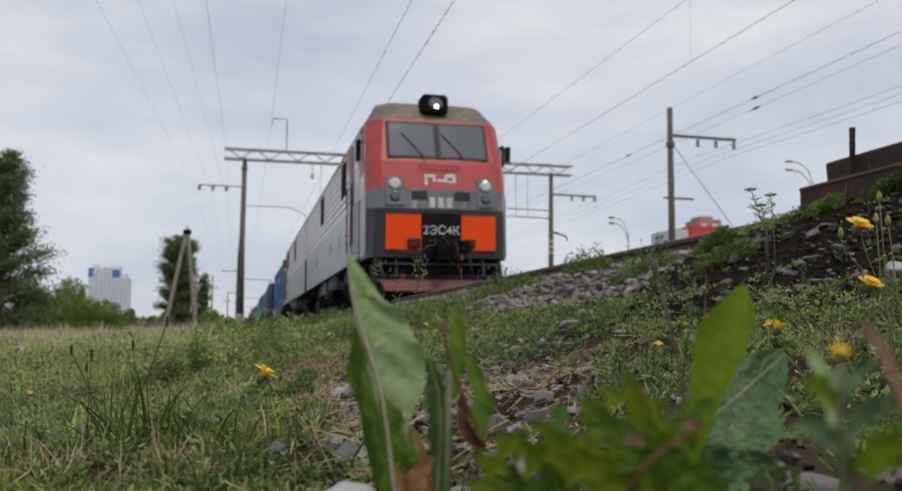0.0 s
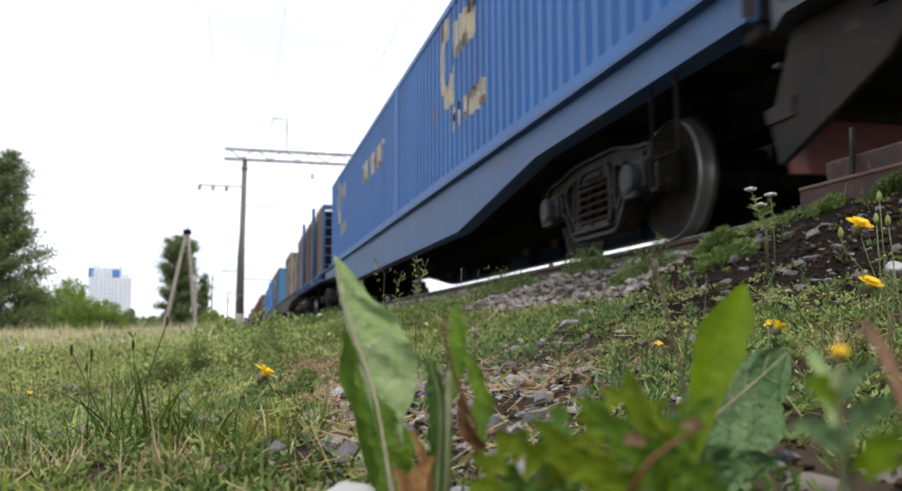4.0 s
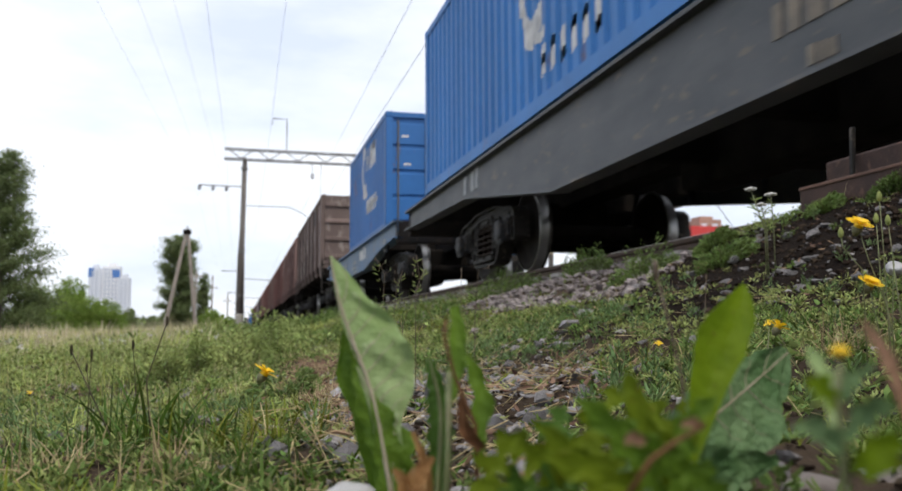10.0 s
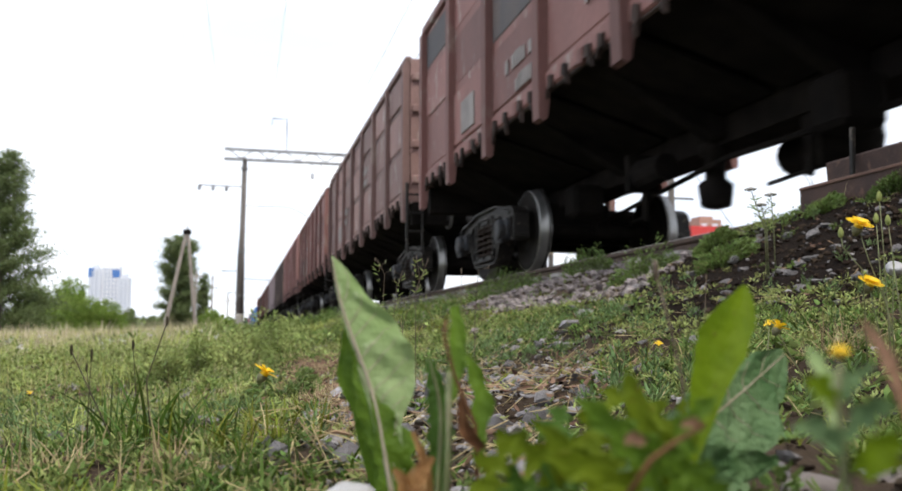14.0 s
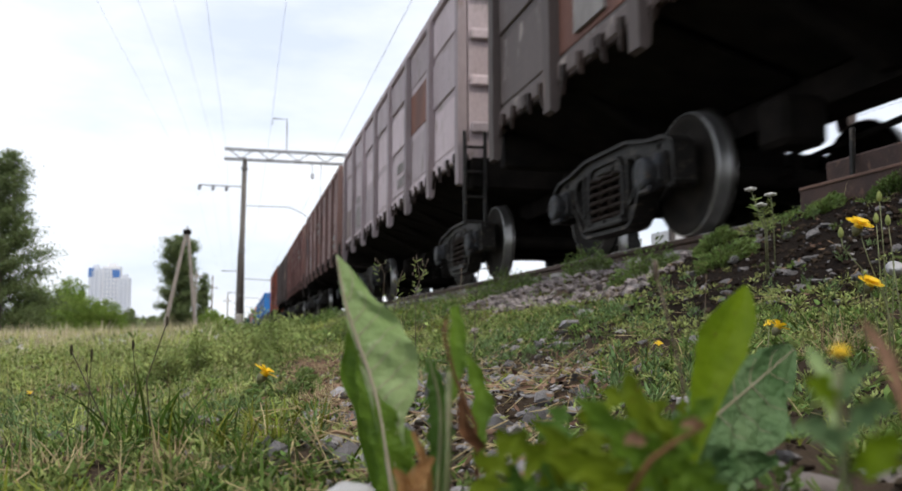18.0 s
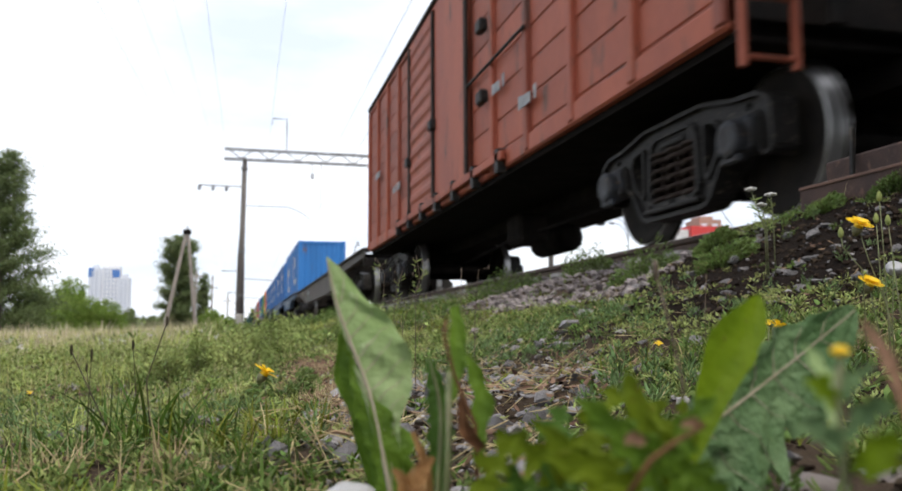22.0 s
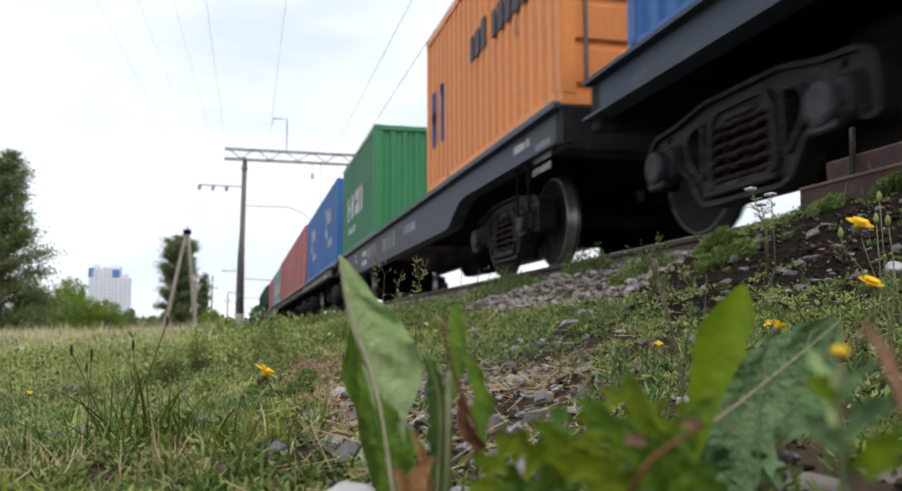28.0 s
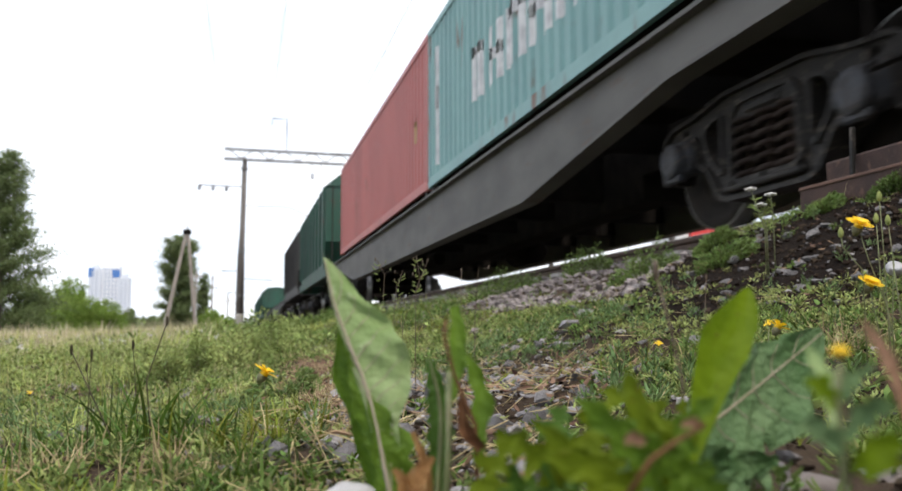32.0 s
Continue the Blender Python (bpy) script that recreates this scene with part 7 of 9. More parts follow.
def zone(x, y):
    """Thin on the trodden gravel strip, on the heap and on the ballast."""
    q = x / np.maximum(y, 0.2)
    d = 1 - 0.95 * np.exp(-((q - 0.245) / 0.175) ** 4) * np.clip((2.7 - y) * 1.5, 0, 1)
    d = d * (1 - 0.97 * bare(x, y))
    d = np.where(q > 0.36, d * np.where(y < 1.9, 0.85, 1.0), d)
    d = d * (1 - 0.98 * np.exp(-(((x - 1.68) / 0.76) ** 2 + ((y - 2.32) / 0.88) ** 2) ** 2))
    edge = 1.55 + 0.25 * (vnoise(x * 1.1 + 3, y * 0.6) - 0.5)
    d = np.where((x > 2.45), d * 0.08, np.where((x > edge) & (y > 3.2) & (y < 7.0), d * 0.05, np.where((x > 2.05) & (y > 6.9), d * 0.35, d)))
    return d


def patchy(x, y, lo=0.34, k=3.2):
    return np.clip((0.6 * vnoise(x * 1.9 + 5, y * 1.9) + 0.4 * vnoise(x * 6 + 2, y * 6) - lo) * k, 0.04, 1)


def cover(x, y):
    return zone(x, y) * patchy(x, y)


def herbs(x, y):
    return zone(x, y) * patchy(x + 31, y + 7, 0.30)


def strawy(x, y):
    q = x / np.maximum(y, 0.2)
    return np.clip(0.12 + 0.8 * np.exp(-((q - 0.12) / 0.12) ** 2) + 0.5 * np.exp(-((q - 0.4) / 0.1) ** 2), 0, 1) * patchy(x + 11, y + 3, 0.3, 2.4) * np.where(x > 1.5, 0.3, 1)


GL = "short ragged grass on the railway bank"
blades("grass", sow(3000, 0.62, 2.2, 11, lambda x, y: cover(x, y) * patchy(x + 51, y + 3, 0.40, 5)), 0.027, 0.0019, V_GRASS, 12, 1.2, GL)
blades("grass", sow(1400, 2.1, 5.2, 13, lambda x, y: cover(x, y)), 0.042, 0.0028, V_GRASS, 14, 1.1, GL)
blades("grass", sow(520, 5.0, 13.0, 15, cover), 0.080, 0.0055, V_GRASS, 16, 0.9, GL)
blades("grass", sow(1300, 0.5, 2.6, 17, strawy), 0.042, 0.0016, V_DRY, 18, 2.4, "dry straw-coloured grass blades", segs=4)
blades("grass", sow(520, 0.7, 4.0, 29, lambda x, y: zone(x, y) * (x < 0.15 * y) * patchy(x + 3, y + 9, 0.3)), 0.046, 0.0014, V_DRY, 30, 1.8, "dry straw-coloured grass blades", segs=4)
blades("grass", sow(300, 2.4, 9.0, 19, lambda x, y: zone(x, y) * patchy(x + 3, y + 9)), 0.070, 0.0032, V_DRY, 20, 1.0, "dry straw-coloured grass blades")
blades("grass", sow(2600, 0.9, 4.2, 281, lambda x, y: np.exp(-((x / np.maximum(y, 0.2) - 0.080) / 0.030) ** 2) * patchy(x + 9, y + 2, 0.36)), 0.05, 0.0015, V_DRY, 282, 1.6, "dry straw-coloured grass blades", segs=4)
blades("grass", sow(700, 1.1, 2.1, 283, lambda x, y: np.exp(-((x / np.maximum(y, 0.2) - 0.40) / 0.05) ** 2) * patchy(x + 9, y + 2, 0.42)), 0.045, 0.0013, V_DRY, 284, 1.8, "dry straw-coloured grass blades", segs=4)


def field(x, y):
    return np.where(x < 0.3, 1.0, np.where(x < 1.9, 0.6, 0.12)) * patchy(x * 0.3, y * 0.3, 0.2, 3)


def tall(x, y):
    """The uncut meadow beside the bank."""
    return np.clip((-0.02 * y + 0.12 - x) * 2.2 + 0.5 * (vnoise(x * 0.9 + 7, y * 0.9) - 0.5), 0, 1) * patchy(x * 0.35 + 2, y * 0.35, 0.22, 3)


MD = "tall uncut meadow grass in the field beside the line"
blades("meadow_grass", sow(260, 1.7, 5.6, 285, lambda x, y: (x < 0.02 * y) * patchy(x * 0.7 + 6, y * 0.7, 0.25)), 0.075, 0.0016, V_SEED, 286, 1.2, "thin beige seeding meadow grass", segs=3)
blades("meadow_grass", sow(240, 1.5, 5.6, 287, lambda x, y: (x < 0.03 * y) * patchy(x * 0.8 + 16, y * 0.8, 0.3)), 0.062, 0.0024, V_FIELD, 288, 1.2, MD, segs=3)
blades("meadow_grass", sow(330, 2.8, 9.0, 65, lambda x, y: tall(x, y) * np.clip((y - 2.5) / 4, 0.05, 1)), 0.125, 0.0046, V_FIELD, 66, 0.9, MD)
blades("meadow_grass", sow(130, 8.5, 20.0, 21, tall), 0.25, 0.010, V_FIELD, 22, 0.7, MD, segs=2)
blades("meadow_grass", sow(26, 19.0, 62.0, 25, tall), 0.44, 0.032, V_MEADOW, 26, 0.4, MD, segs=2)
blades("meadow_grass", sow(110, 5.0, 10.0, 67, tall), 0.19, 0.0045, V_SEED, 68, 0.7, "beige seeding meadow grass", segs=2)
blades("meadow_grass", sow(75, 9.0, 22.0, 23, tall), 0.34, 0.011, V_SEED, 24, 0.6, "beige seeding meadow grass", segs=2)
blades("meadow_grass", sow(22, 21.0, 75.0, 71, tall), 0.58, 0.034, V_SEED, 72, 0.4, "beige seeding meadow grass", segs=2)
blades("meadow_grass", sow(90, 9.5, 30.0, 73, lambda x, y: field(x, y) * (1 - tall(x, y))), 0.13, 0.014, V_FIELD, 74, 0.6, "meadow grass at the foot of the bank", segs=2)
clumps("weeds", sow(22, 3.2, 12.0, 69, lambda x, y: (x < 0.06 * y + 0.2) * patchy(x + 15, y + 1, 0.35)), 0.15, 0.07, 40, 0.017, 0.0075, V_DARKW, 70, "taller green herbs in the field", up=0.6)
clumps("weeds", sow(60, 1.5, 4.2, 169, lambda x, y: (x < 0.04 * y) * patchy(x + 5, y + 21, 0.34)), 0.042, 0.038, 30, 0.013, 0.0062, V_DARKW, 170, "low bluish green herbs in the field", up=0.6)
clumps("weeds", sow(26, 4.0, 11.0, 171, lambda x, y: (x < 0.02 * y) * patchy(x + 35, y + 2, 0.32)), 0.13, 0.10, 40, 0.024, 0.010, V_PALE, 172, "pale green herbs in the field", up=0.7)
wf = sow(1.1, 4.0, 26.0, 173, lambda x, y: (x < -0.02 * y) * patchy(x * 0.4 + 5, y * 0.4, 0.3))
wr = np.random.default_rng(174)
wk = np.repeat(np.arange(len(wf)), 8)
leaf_cloud("white_flowers", np.stack([wf[wk, 0], wf[wk, 1], gz(wf[wk, 0], wf[wk, 1]) + (0.05 + 0.013 * np.clip(wf[wk, 1], 0, 22))], 1) + wr.normal(size=(len(wk), 3)) * 0.014, wr.normal(size=(len(wk), 3)), 0.026, 0.020, V_WHITEF, 175, "small white and cream flower heads in the meadow", "flowers", simple=True)
clumps("weeds", sow(5, 8.0, 24.0, 75, lambda x, y: (x < 0.05 * y + 0.3) * (x > -0.12 * y) * patchy(x + 25, y + 1, 0.3)), 0.32, 0.16, 70, 0.05, 0.022, V_DARKW, 76, "tall green weeds at the foot of the bank", up=0.6)
blades("meadow_grass", sow(3, 70.0, 190.0, 27, lambda x, y: (x < 2) * 1.0), 0.42, 0.16, V_MEADOW, 28, 0.4, "distant meadow grass")
clumps("weeds", sow(1100, 0.45, 2.6, 31, herbs), 0.019, 0.020, 20, 0.0100, 0.0044, V_WEED, 32, "small leafy green weeds", up=0.4)
clumps("weeds", sow(900, 0.5, 2.8, 33, lambda x, y: zone(x, y) * patchy(x + 13, y + 17)), 0.023, 0.019, 20, 0.0105, 0.0032, V_PALE, 34, "grey-green feathery weeds", up=0.4)
clumps("weeds", sow(160, 0.5, 2.4, 47, lambda x, y: zone(x, y) * patchy(x + 63, y + 41, 0.4)), 0.016, 0.024, 9, 0.019, 0.011, V_WEED, 48, "flat broad-leaved weeds", up=0.3)
clumps("weeds", sow(330, 0.95, 3.0, 177, lambda x, y: zone(x, y) * patchy(x + 7, y + 61, 0.36) * np.where(x > 0.25 * y, 1.0, 0.55)), 0.048, 0.011, 26, 0.0135, 0.0030, V_HERB, 178, "upright feathery bluish green herbs", up=0.9)
clumps("weeds", sow(330, 2.4, 5.6, 35, herbs), 0.030, 0.034, 22, 0.014, 0.0068, V_WEED, 36, "leafy green weeds on the bank", up=0.4)
clumps("weeds", sow(260, 2.4, 6.0, 37, lambda x, y: zone(x, y) * patchy(x + 23, y + 27)), 0.034, 0.034, 24, 0.013, 0.0055, V_PALE, 38, "grey-green feathery weeds", up=0.4)
clumps("weeds", sow(75, 5.4, 13.0, 39, herbs), 0.075, 0.075, 26, 0.030, 0.013, V_WEED, 40, "leafy green weeds along the bank", up=0.4)
clumps("weeds", sow(40, 5.4, 15.0, 45, lambda x, y: herbs(x + 9, y) * (x < 1.2)), 0.07, 0.08, 24, 0.030, 0.012, V_PALE, 46, "grey-green weeds in the field", up=0.4)
clumps("weeds", sow(5.0, 12.0, 34.0, 43, lambda x, y: herbs(x, y) * (x < 2.3)), 0.22, 0.2, 44, 0.09, 0.035, V_WEED, 44, "leafy green weeds along the bank")
clumps("weeds", sow(0.8, 4.0, 30.0, 41, lambda x, y: (x < 1.7) * (x > -0.1 * y) * 0.9), 0.15, 0.12, 60, 0.04, 0.018, V_DARKW, 42, "tall dark green weeds at the foot of the bank")

def around(n, r0, r1, seed):
    """Places on the bank and in the field on every other side of the camera."""
    r = np.random.default_rng(seed)
    rad = np.sqrt(r0 ** 2 + (r1 ** 2 - r0 ** 2) * r.random(n))
    a = r.random(n) * 2 * np.pi
    x, y = np.cos(a) * rad, np.sin(a) * rad
    k = (x < 2.5) & ((y < 0.35) | (x < -0.31 * y) | (x > 0.93 * y)) & (r.random(n) < patchy(x, y, 0.25))
    return np.stack([x, y], 1)[k]


blades("grass", around(40000, 0.4, 6.0, 151), 0.05, 0.004, V_GRASS, 152, 1.1, GL, segs=2)
blades("grass", around(12000, 0.4, 7.0, 153), 0.06, 0.003, V_DRY, 154, 1.3, "dry straw-coloured grass blades", segs=2)
blades("meadow_grass", around(18000, 4.5, 22.0, 155), 0.26, 0.022, V_FIELD, 156, 0.5, MD, segs=2)
blades("meadow_grass", around(5000, 7.0, 30.0, 157), 0.40, 0.020, V_SEED, 158, 0.4, "beige seeding meadow grass", segs=2)
clumps("weeds", around(5000, 0.4, 7.0, 159), 0.035, 0.05, 16, 0.030, 0.013, V_WEED, 160, "leafy green weeds on the bank", up=0.4)
clumps("weeds", around(2500, 5.0, 16.0, 161), 0.12, 0.14, 18, 0.06, 0.026, V_PALE, 162, "grey-green weeds in the field", up=0.4)

# single bushy weeds that stand out
for i, (x, y, h, rad, m) in enumerate(((2.30, 7.2, 0.15, 0.28, V_LUSH), (2.35, 5.55, 0.14, 0.17, V_LUSH), (2.05, 4.1, 0.13, 0.18, V_LUSH), (2.62, 3.75, 0.07, 0.13, V_LUSH),
                                     (1.62, 2.62, 0.06, 0.10, V_LUSH), (2.22, 2.30, 0.09, 0.11, V_LUSH), (2.10, 2.38, 0.07, 0.07, V_LUSH), (2.02, 2.62, 0.035, 0.06, V_LUSH), (1.90, 3.15, 0.045, 0.08, V_LUSH), (0.12, 2.3, 0.05, 0.09, V_LUSH),
                                     (-0.27, 3.6, 0.09, 0.07, V_PALE), (-0.16, 3.75, 0.12, 0.06, V_DARKW), (-0.03, 4.3, 0.15, 0.09, V_PALE), (0.08, 4.5, 0.12, 0.11, V_DARKW), (0.16, 5.2, 0.16, 0.12, V_DARKW), (0.30, 5.8, 0.12, 0.16, V_DARKW), (-0.42, 4.8, 0.10, 0.12, V_PALE))):
    ob = thing("weed_clump", (0, 0, 0), "bushy fresh green weed clump on the bank", "weed", "weed clumps")
    r = np.random.default_rng(100 + i)
    n = 1500
    a, q, v = r.random(n) * 2 * np.pi, np.sqrt(r.random(n)), r.random(n)
    px, py = x + np.cos(a) * rad * q, y + np.sin(a) * rad * q
    pz = gz(px, py) + h * 1.15 * v * (1 - 0.5 * q ** 2) * (0.3 + 1.4 * vnoise(px * 18, py * 18))
    dd = np.stack([np.cos(a) * (0.2 + q), np.sin(a) * (0.2 + q), 0.7 - 0.6 * q + 0.9 * (r.random(n) - 0.5)], 1)
    leaf_cloud("leaves", np.stack([px, py, pz], 1), dd, 0.012 + 0.042 * rad, 0.005 + 0.016 * rad, m, 200 + i, parent=ob, flat_=0.4)
    g = G()
    for k in range(14):
        aa, qq = r.random() * 6.28, r.random() * 0.8
        bx, by = x + math.cos(aa) * rad * qq * 0.5, y + math.sin(aa) * rad * qq * 0.5
        g.tube([(bx, by, float(gz(bx, by)) - 0.01), (x + math.cos(aa) * rad * qq, y + math.sin(aa) * rad * qq, float(gz(bx, by)) + h * 0.9 * (1 - 0.5 * qq))], 0.0022, 4)
    tagged(part("stalk", g, V_STEM, ob), kind="stuff")


# ---------------- stones ----------------
def stone_mesh(seed, flat_=0.6):
    r = random.Random(seed)
    bm = bmesh.new()
    bmesh.ops.create_icosphere(bm, subdivisions=1, radius=1)
    cuts = [(Vector((r.gauss(0, 1), r.gauss(0, 1), r.gauss(0, 1))).normalized(), r.uniform(0.32, 0.68)) for _ in range(7)]
    for v in bm.verts:
        for nrm, dist in cuts:
            e = v.co.dot(nrm) - dist
            if e > 0:
                v.co -= nrm * e
        v.co.z *= flat_
        v.co *= r.uniform(0.92, 1.06)
    me = bpy.data.meshes.new("stone")
    bm.to_mesh(me)
    bm.free()
    me.materials.append(S_STONE)
    return me


STONES = [stone_mesh(i, 0.40 + 0.35 * random.Random(i).random()) for i in range(14)]


def worn_stone(seed, m):
    """A larger stone: blunt facets, softly rounded."""
    r = random.Random(seed)
    bm = bmesh.new()
    bmesh.ops.create_icosphere(bm, subdivisions=4, radius=1)
    cuts = [(Vector((r.gauss(0, 1), r.gauss(0, 1), r.gauss(0, 0.7))).normalized(), r.uniform(0.62, 0.88)) for _ in range(9)]
    off = Vector((r.random() * 9, r.random() * 9, r.random() * 9))
    for v in bm.verts:
        for nrm, dist in cuts:
            e = v.co.dot(nrm) - dist
            if e > 0:
                v.co -= nrm * e * 0.85
        v.co *= 1 + 0.10 * noise.noise(v.co * 1.7 + off) + 0.03 * noise.noise(v.co * 6 + off)
        v.co.z *= 0.72
    me = bpy.data.meshes.new("stone")
    bm.to_mesh(me)
    bm.free()
    me.polygons.foreach_set("use_smooth", [True] * len(me.polygons))
    me.materials.append(m)
    return me


def pebbles(name, xy, size, material, seed, label, flat_=0.6):
    """Loose stones in one object, each an angular lump."""
    r = np.random.default_rng(seed)
    n = len(xy)
    ico = STONES
    base = []
    for me in ico:
        co = np.empty(len(me.vertices) * 3)
        me.vertices.foreach_get("co", co)
        base.append(co.reshape(-1, 3))
    tri = np.array([p.vertices[:] for p in ico[0].polygons])
    B = np.stack(base)[r.integers(0, len(base), n)]
    s = size * (0.45 + 1.1 * r.random(n) ** 2.2)
    a = r.random(n) * 2 * np.pi
    tilt = (r.random(n) - 0.5) * 1.1
    x, y, z = B[..., 0], B[..., 1], B[..., 2]
    y, z = y * np.cos(tilt)[:, None] - z * np.sin(tilt)[:, None], y * np.sin(tilt)[:, None] + z * np.cos(tilt)[:, None]
    X = (x * np.cos(a)[:, None] - y * np.sin(a)[:, None]) * s[:, None] + xy[:, :1]
    Y = (x * np.sin(a)[:, None] + y * np.cos(a)[:, None]) * s[:, None] + xy[:, 1:]
    Z = z * s[:, None] + (gz(xy[:, 0], xy[:, 1]) + s * 0.22)[:, None]
    F = (np.arange(n) * B.shape[1])[:, None, None] + tri[None]
    return tagged(new(name, big_mesh(name, np.stack([X, Y, Z], -1).reshape(-1, 3), F.reshape(-1, 3), material, False)), label, "gravel", kind="stuff")


def gravelly(x, y):
    q = x / np.maximum(y, 0.2)
    d = 0.16 + 0.95 * np.exp(-((q - 0.26) / 0.19) ** 2) * np.clip(3.2 - y, 0, 1)
    d = np.maximum(d, 0.22 * np.exp(-(((x - 1.9) / 0.75) ** 2 + ((y - 2.5) / 1.0) ** 2) ** 2))
    return np.clip(d * (0.15 + 1.4 * vnoise(x * 3 + 3, y * 3)), 0, 1)


pebbles("gravel", sow(2600, 0.42, 2.4, 51, gravelly), 0.0052, S_STUFF, 52, "small grey gravel strewn over the bank")
pebbles("gravel", sow(700, 0.5, 4.2, 53, gravelly), 0.0125, S_STUFF, 54, "broken grey stones strewn over the bank")
pebbles("gravel", sow(1100, 0.62, 2.0, 67, lambda x, y: np.exp(-((x / np.maximum(y, 0.2) - 0.27) / 0.13) ** 2) * patchy(x + 8, y + 41, 0.36)), 0.0135, S_STUFF, 68, "broken grey stones strewn over the bank")
SL = "flat broken grey slates lying on the bank"
pebbles("slates", sow(700, 0.85, 2.3, 167, lambda x, y: (np.exp(-((x / np.maximum(y, 0.2) - 0.155) / 0.075) ** 2) + 0.7 * np.exp(-((x / np.maximum(y, 0.2) - 0.37) / 0.06) ** 2) * (y > 1.2)) * patchy(x + 18, y + 4, 0.36)), 0.026, S_SLATE, 168, SL)
pebbles("slates", sow(1500, 0.85, 2.3, 267, lambda x, y: bare(x, y) * patchy(x + 1, y + 6, 0.33)), 0.017, S_SLATE, 268, SL)
pebbles("slates", sow(70, 1.6, 3.6, 165, lambda x, y: (np.exp(-((x / np.maximum(y, 0.2) + 0.06) / 0.10) ** 2)) * patchy(x + 18, y + 4, 0.45)), 0.028, S_SLATE, 166, SL)
S_CRUMB = mat("soil_crumbs", (0.024, 0.017, 0.0125), 0.95, 0, 0.4, 14, (0.050, 0.036, 0.027), bump=0.6, island=0.4, fine=90, spec=0.05)
pebbles("soil_crumbs", sow(2800, 0.42, 2.2, 58, lambda x, y: 0.25 + 0.5 * gravelly(x, y)), 0.0065, S_CRUMB, 59, "crumbled dark soil between the weeds")
pebbles("soil_crumbs", sow(1500, 1.6, 4.0, 60, lambda x, y: (1.05 - zone(x, y)) * (x > 0.9)), 0.012, S_CRUMB, 61, "crumbled dark soil on the heap")
pebbles("ballast", sow(560, 3.2, 14.0, 55, lambda x, y: np.where(x > 1.35, np.clip(1.15 - 1.1 * zone(x, y), 0.02, 1), np.where(x > 1.2, 0.10, 0.02)), 3.3), 0.027, S_BALLAST, 56, "pinkish grey crushed stone ballast")
# oily bed stone, coloured darker still to deepen the shade under the train
pebbles("ballast", np.stack([rng.uniform(2.6, 5.6, 4000), rng.uniform(3.0, 40, 4000)], 1), 0.035, mat("oily_shade_ballast", (0.085, 0.074, 0.068), 0.9, 0, 0.35, 10, (0.06, 0.05, 0.045), bump=0.6, island=0.4, fine=80), 57, "dark oily crushed stone between the rails")
r5 = np.random.default_rng(61)
spots = np.concatenate([scatter(240, 0.8, 2.6, 1.5, 62, gravelly), np.stack([r5.uniform(1.1, 2.4, 90), r5.uniform(1.7, 3.8, 90)], 1), scatter(40, 1.2, 3.6, 1.4, 63, lambda x, y: (x < 0.05) * 0.6), np.stack([r5.normal(-0.24, 0.09, 26), r5.normal(2.75, 0.16, 26)], 1), np.stack([r5.normal(-0.27, 0.05, 10), r5.normal(1.3, 0.12, 10)], 1)])
for i, (x, y) in enumerate(spots):
    s = random.Random(i).uniform(0.010, 0.025) * (1.25 if x > 1.3 else 1.0)
    ob = part("stone", STONES[i % 14], None, ground, at=(x, y, float(gz(x, y)) + s * 0.25))
    ob.scale = (s * random.Random(i + 9).uniform(0.9, 1.7), s, s)
    ob.rotation_euler = (random.Random(i).uniform(-0.5, 0.5), random.Random(i + 1).uniform(-0.5, 0.5), random.Random(i + 2).uniform(0, 6.3))
for x, y, s, m in ((0.061, 0.50, 0.019, S_PALE), (0.366, 0.50, 0.021, S_MID), (0.428, 0.50, 0.022, S_MID), (0.935, 1.06, 0.016, S_PALE), (0.93, 1.62, 0.022, S_STONE), (1.35, 3.2, 0.045, S_STONE), (0.30, 1.55, 0.022, S_STONE), (0.12, 2.9, 0.026, S_STONE)):
    z = float(gz(x, y))
    if y == 0.50:
        z = 0.006 if m is S_PALE else -0.004
    if (x, y) == (0.935, 1.06):
        z = 0.195
    me = worn_stone(int(x * 100), m)
    ob = solid("stone", me, m, "rounded pale stone lying among the weeds" if m is S_PALE else "angular grey stone lying in the soil", "stone", "larger stones", at=(x, y, z + s * 0.3))
    ob.scale = (s * 1.3, s, s * 0.95)

# dead leaves and bits of bark between the stones
V_LITTER = mat("dead_litter", (0.33, 0.205, 0.15), 0.85, 0, 0.3, 4, (0.16, 0.10, 0.07), bump=0, island=0.5, fine=60, sub=0.15, spec=0.1)
lt = sow(1500, 0.6, 3.3, 64, lambda x, y: np.clip(gravelly(x, y) * 0.4, 0, 1) * patchy(x + 2, y + 77, 0.35))
lt = np.concatenate([lt, sow(2600, 1.0, 4.4, 65, lambda x, y: bare(x, y) * (x < 0.25 * y) * np.clip((y - 0.8) / 1.2, 0.25, 1)), sow(900, 0.9, 2.1, 66, lambda x, y: bare(x, y) * (x > 0.25 * y))])
lr = np.random.default_rng(640)
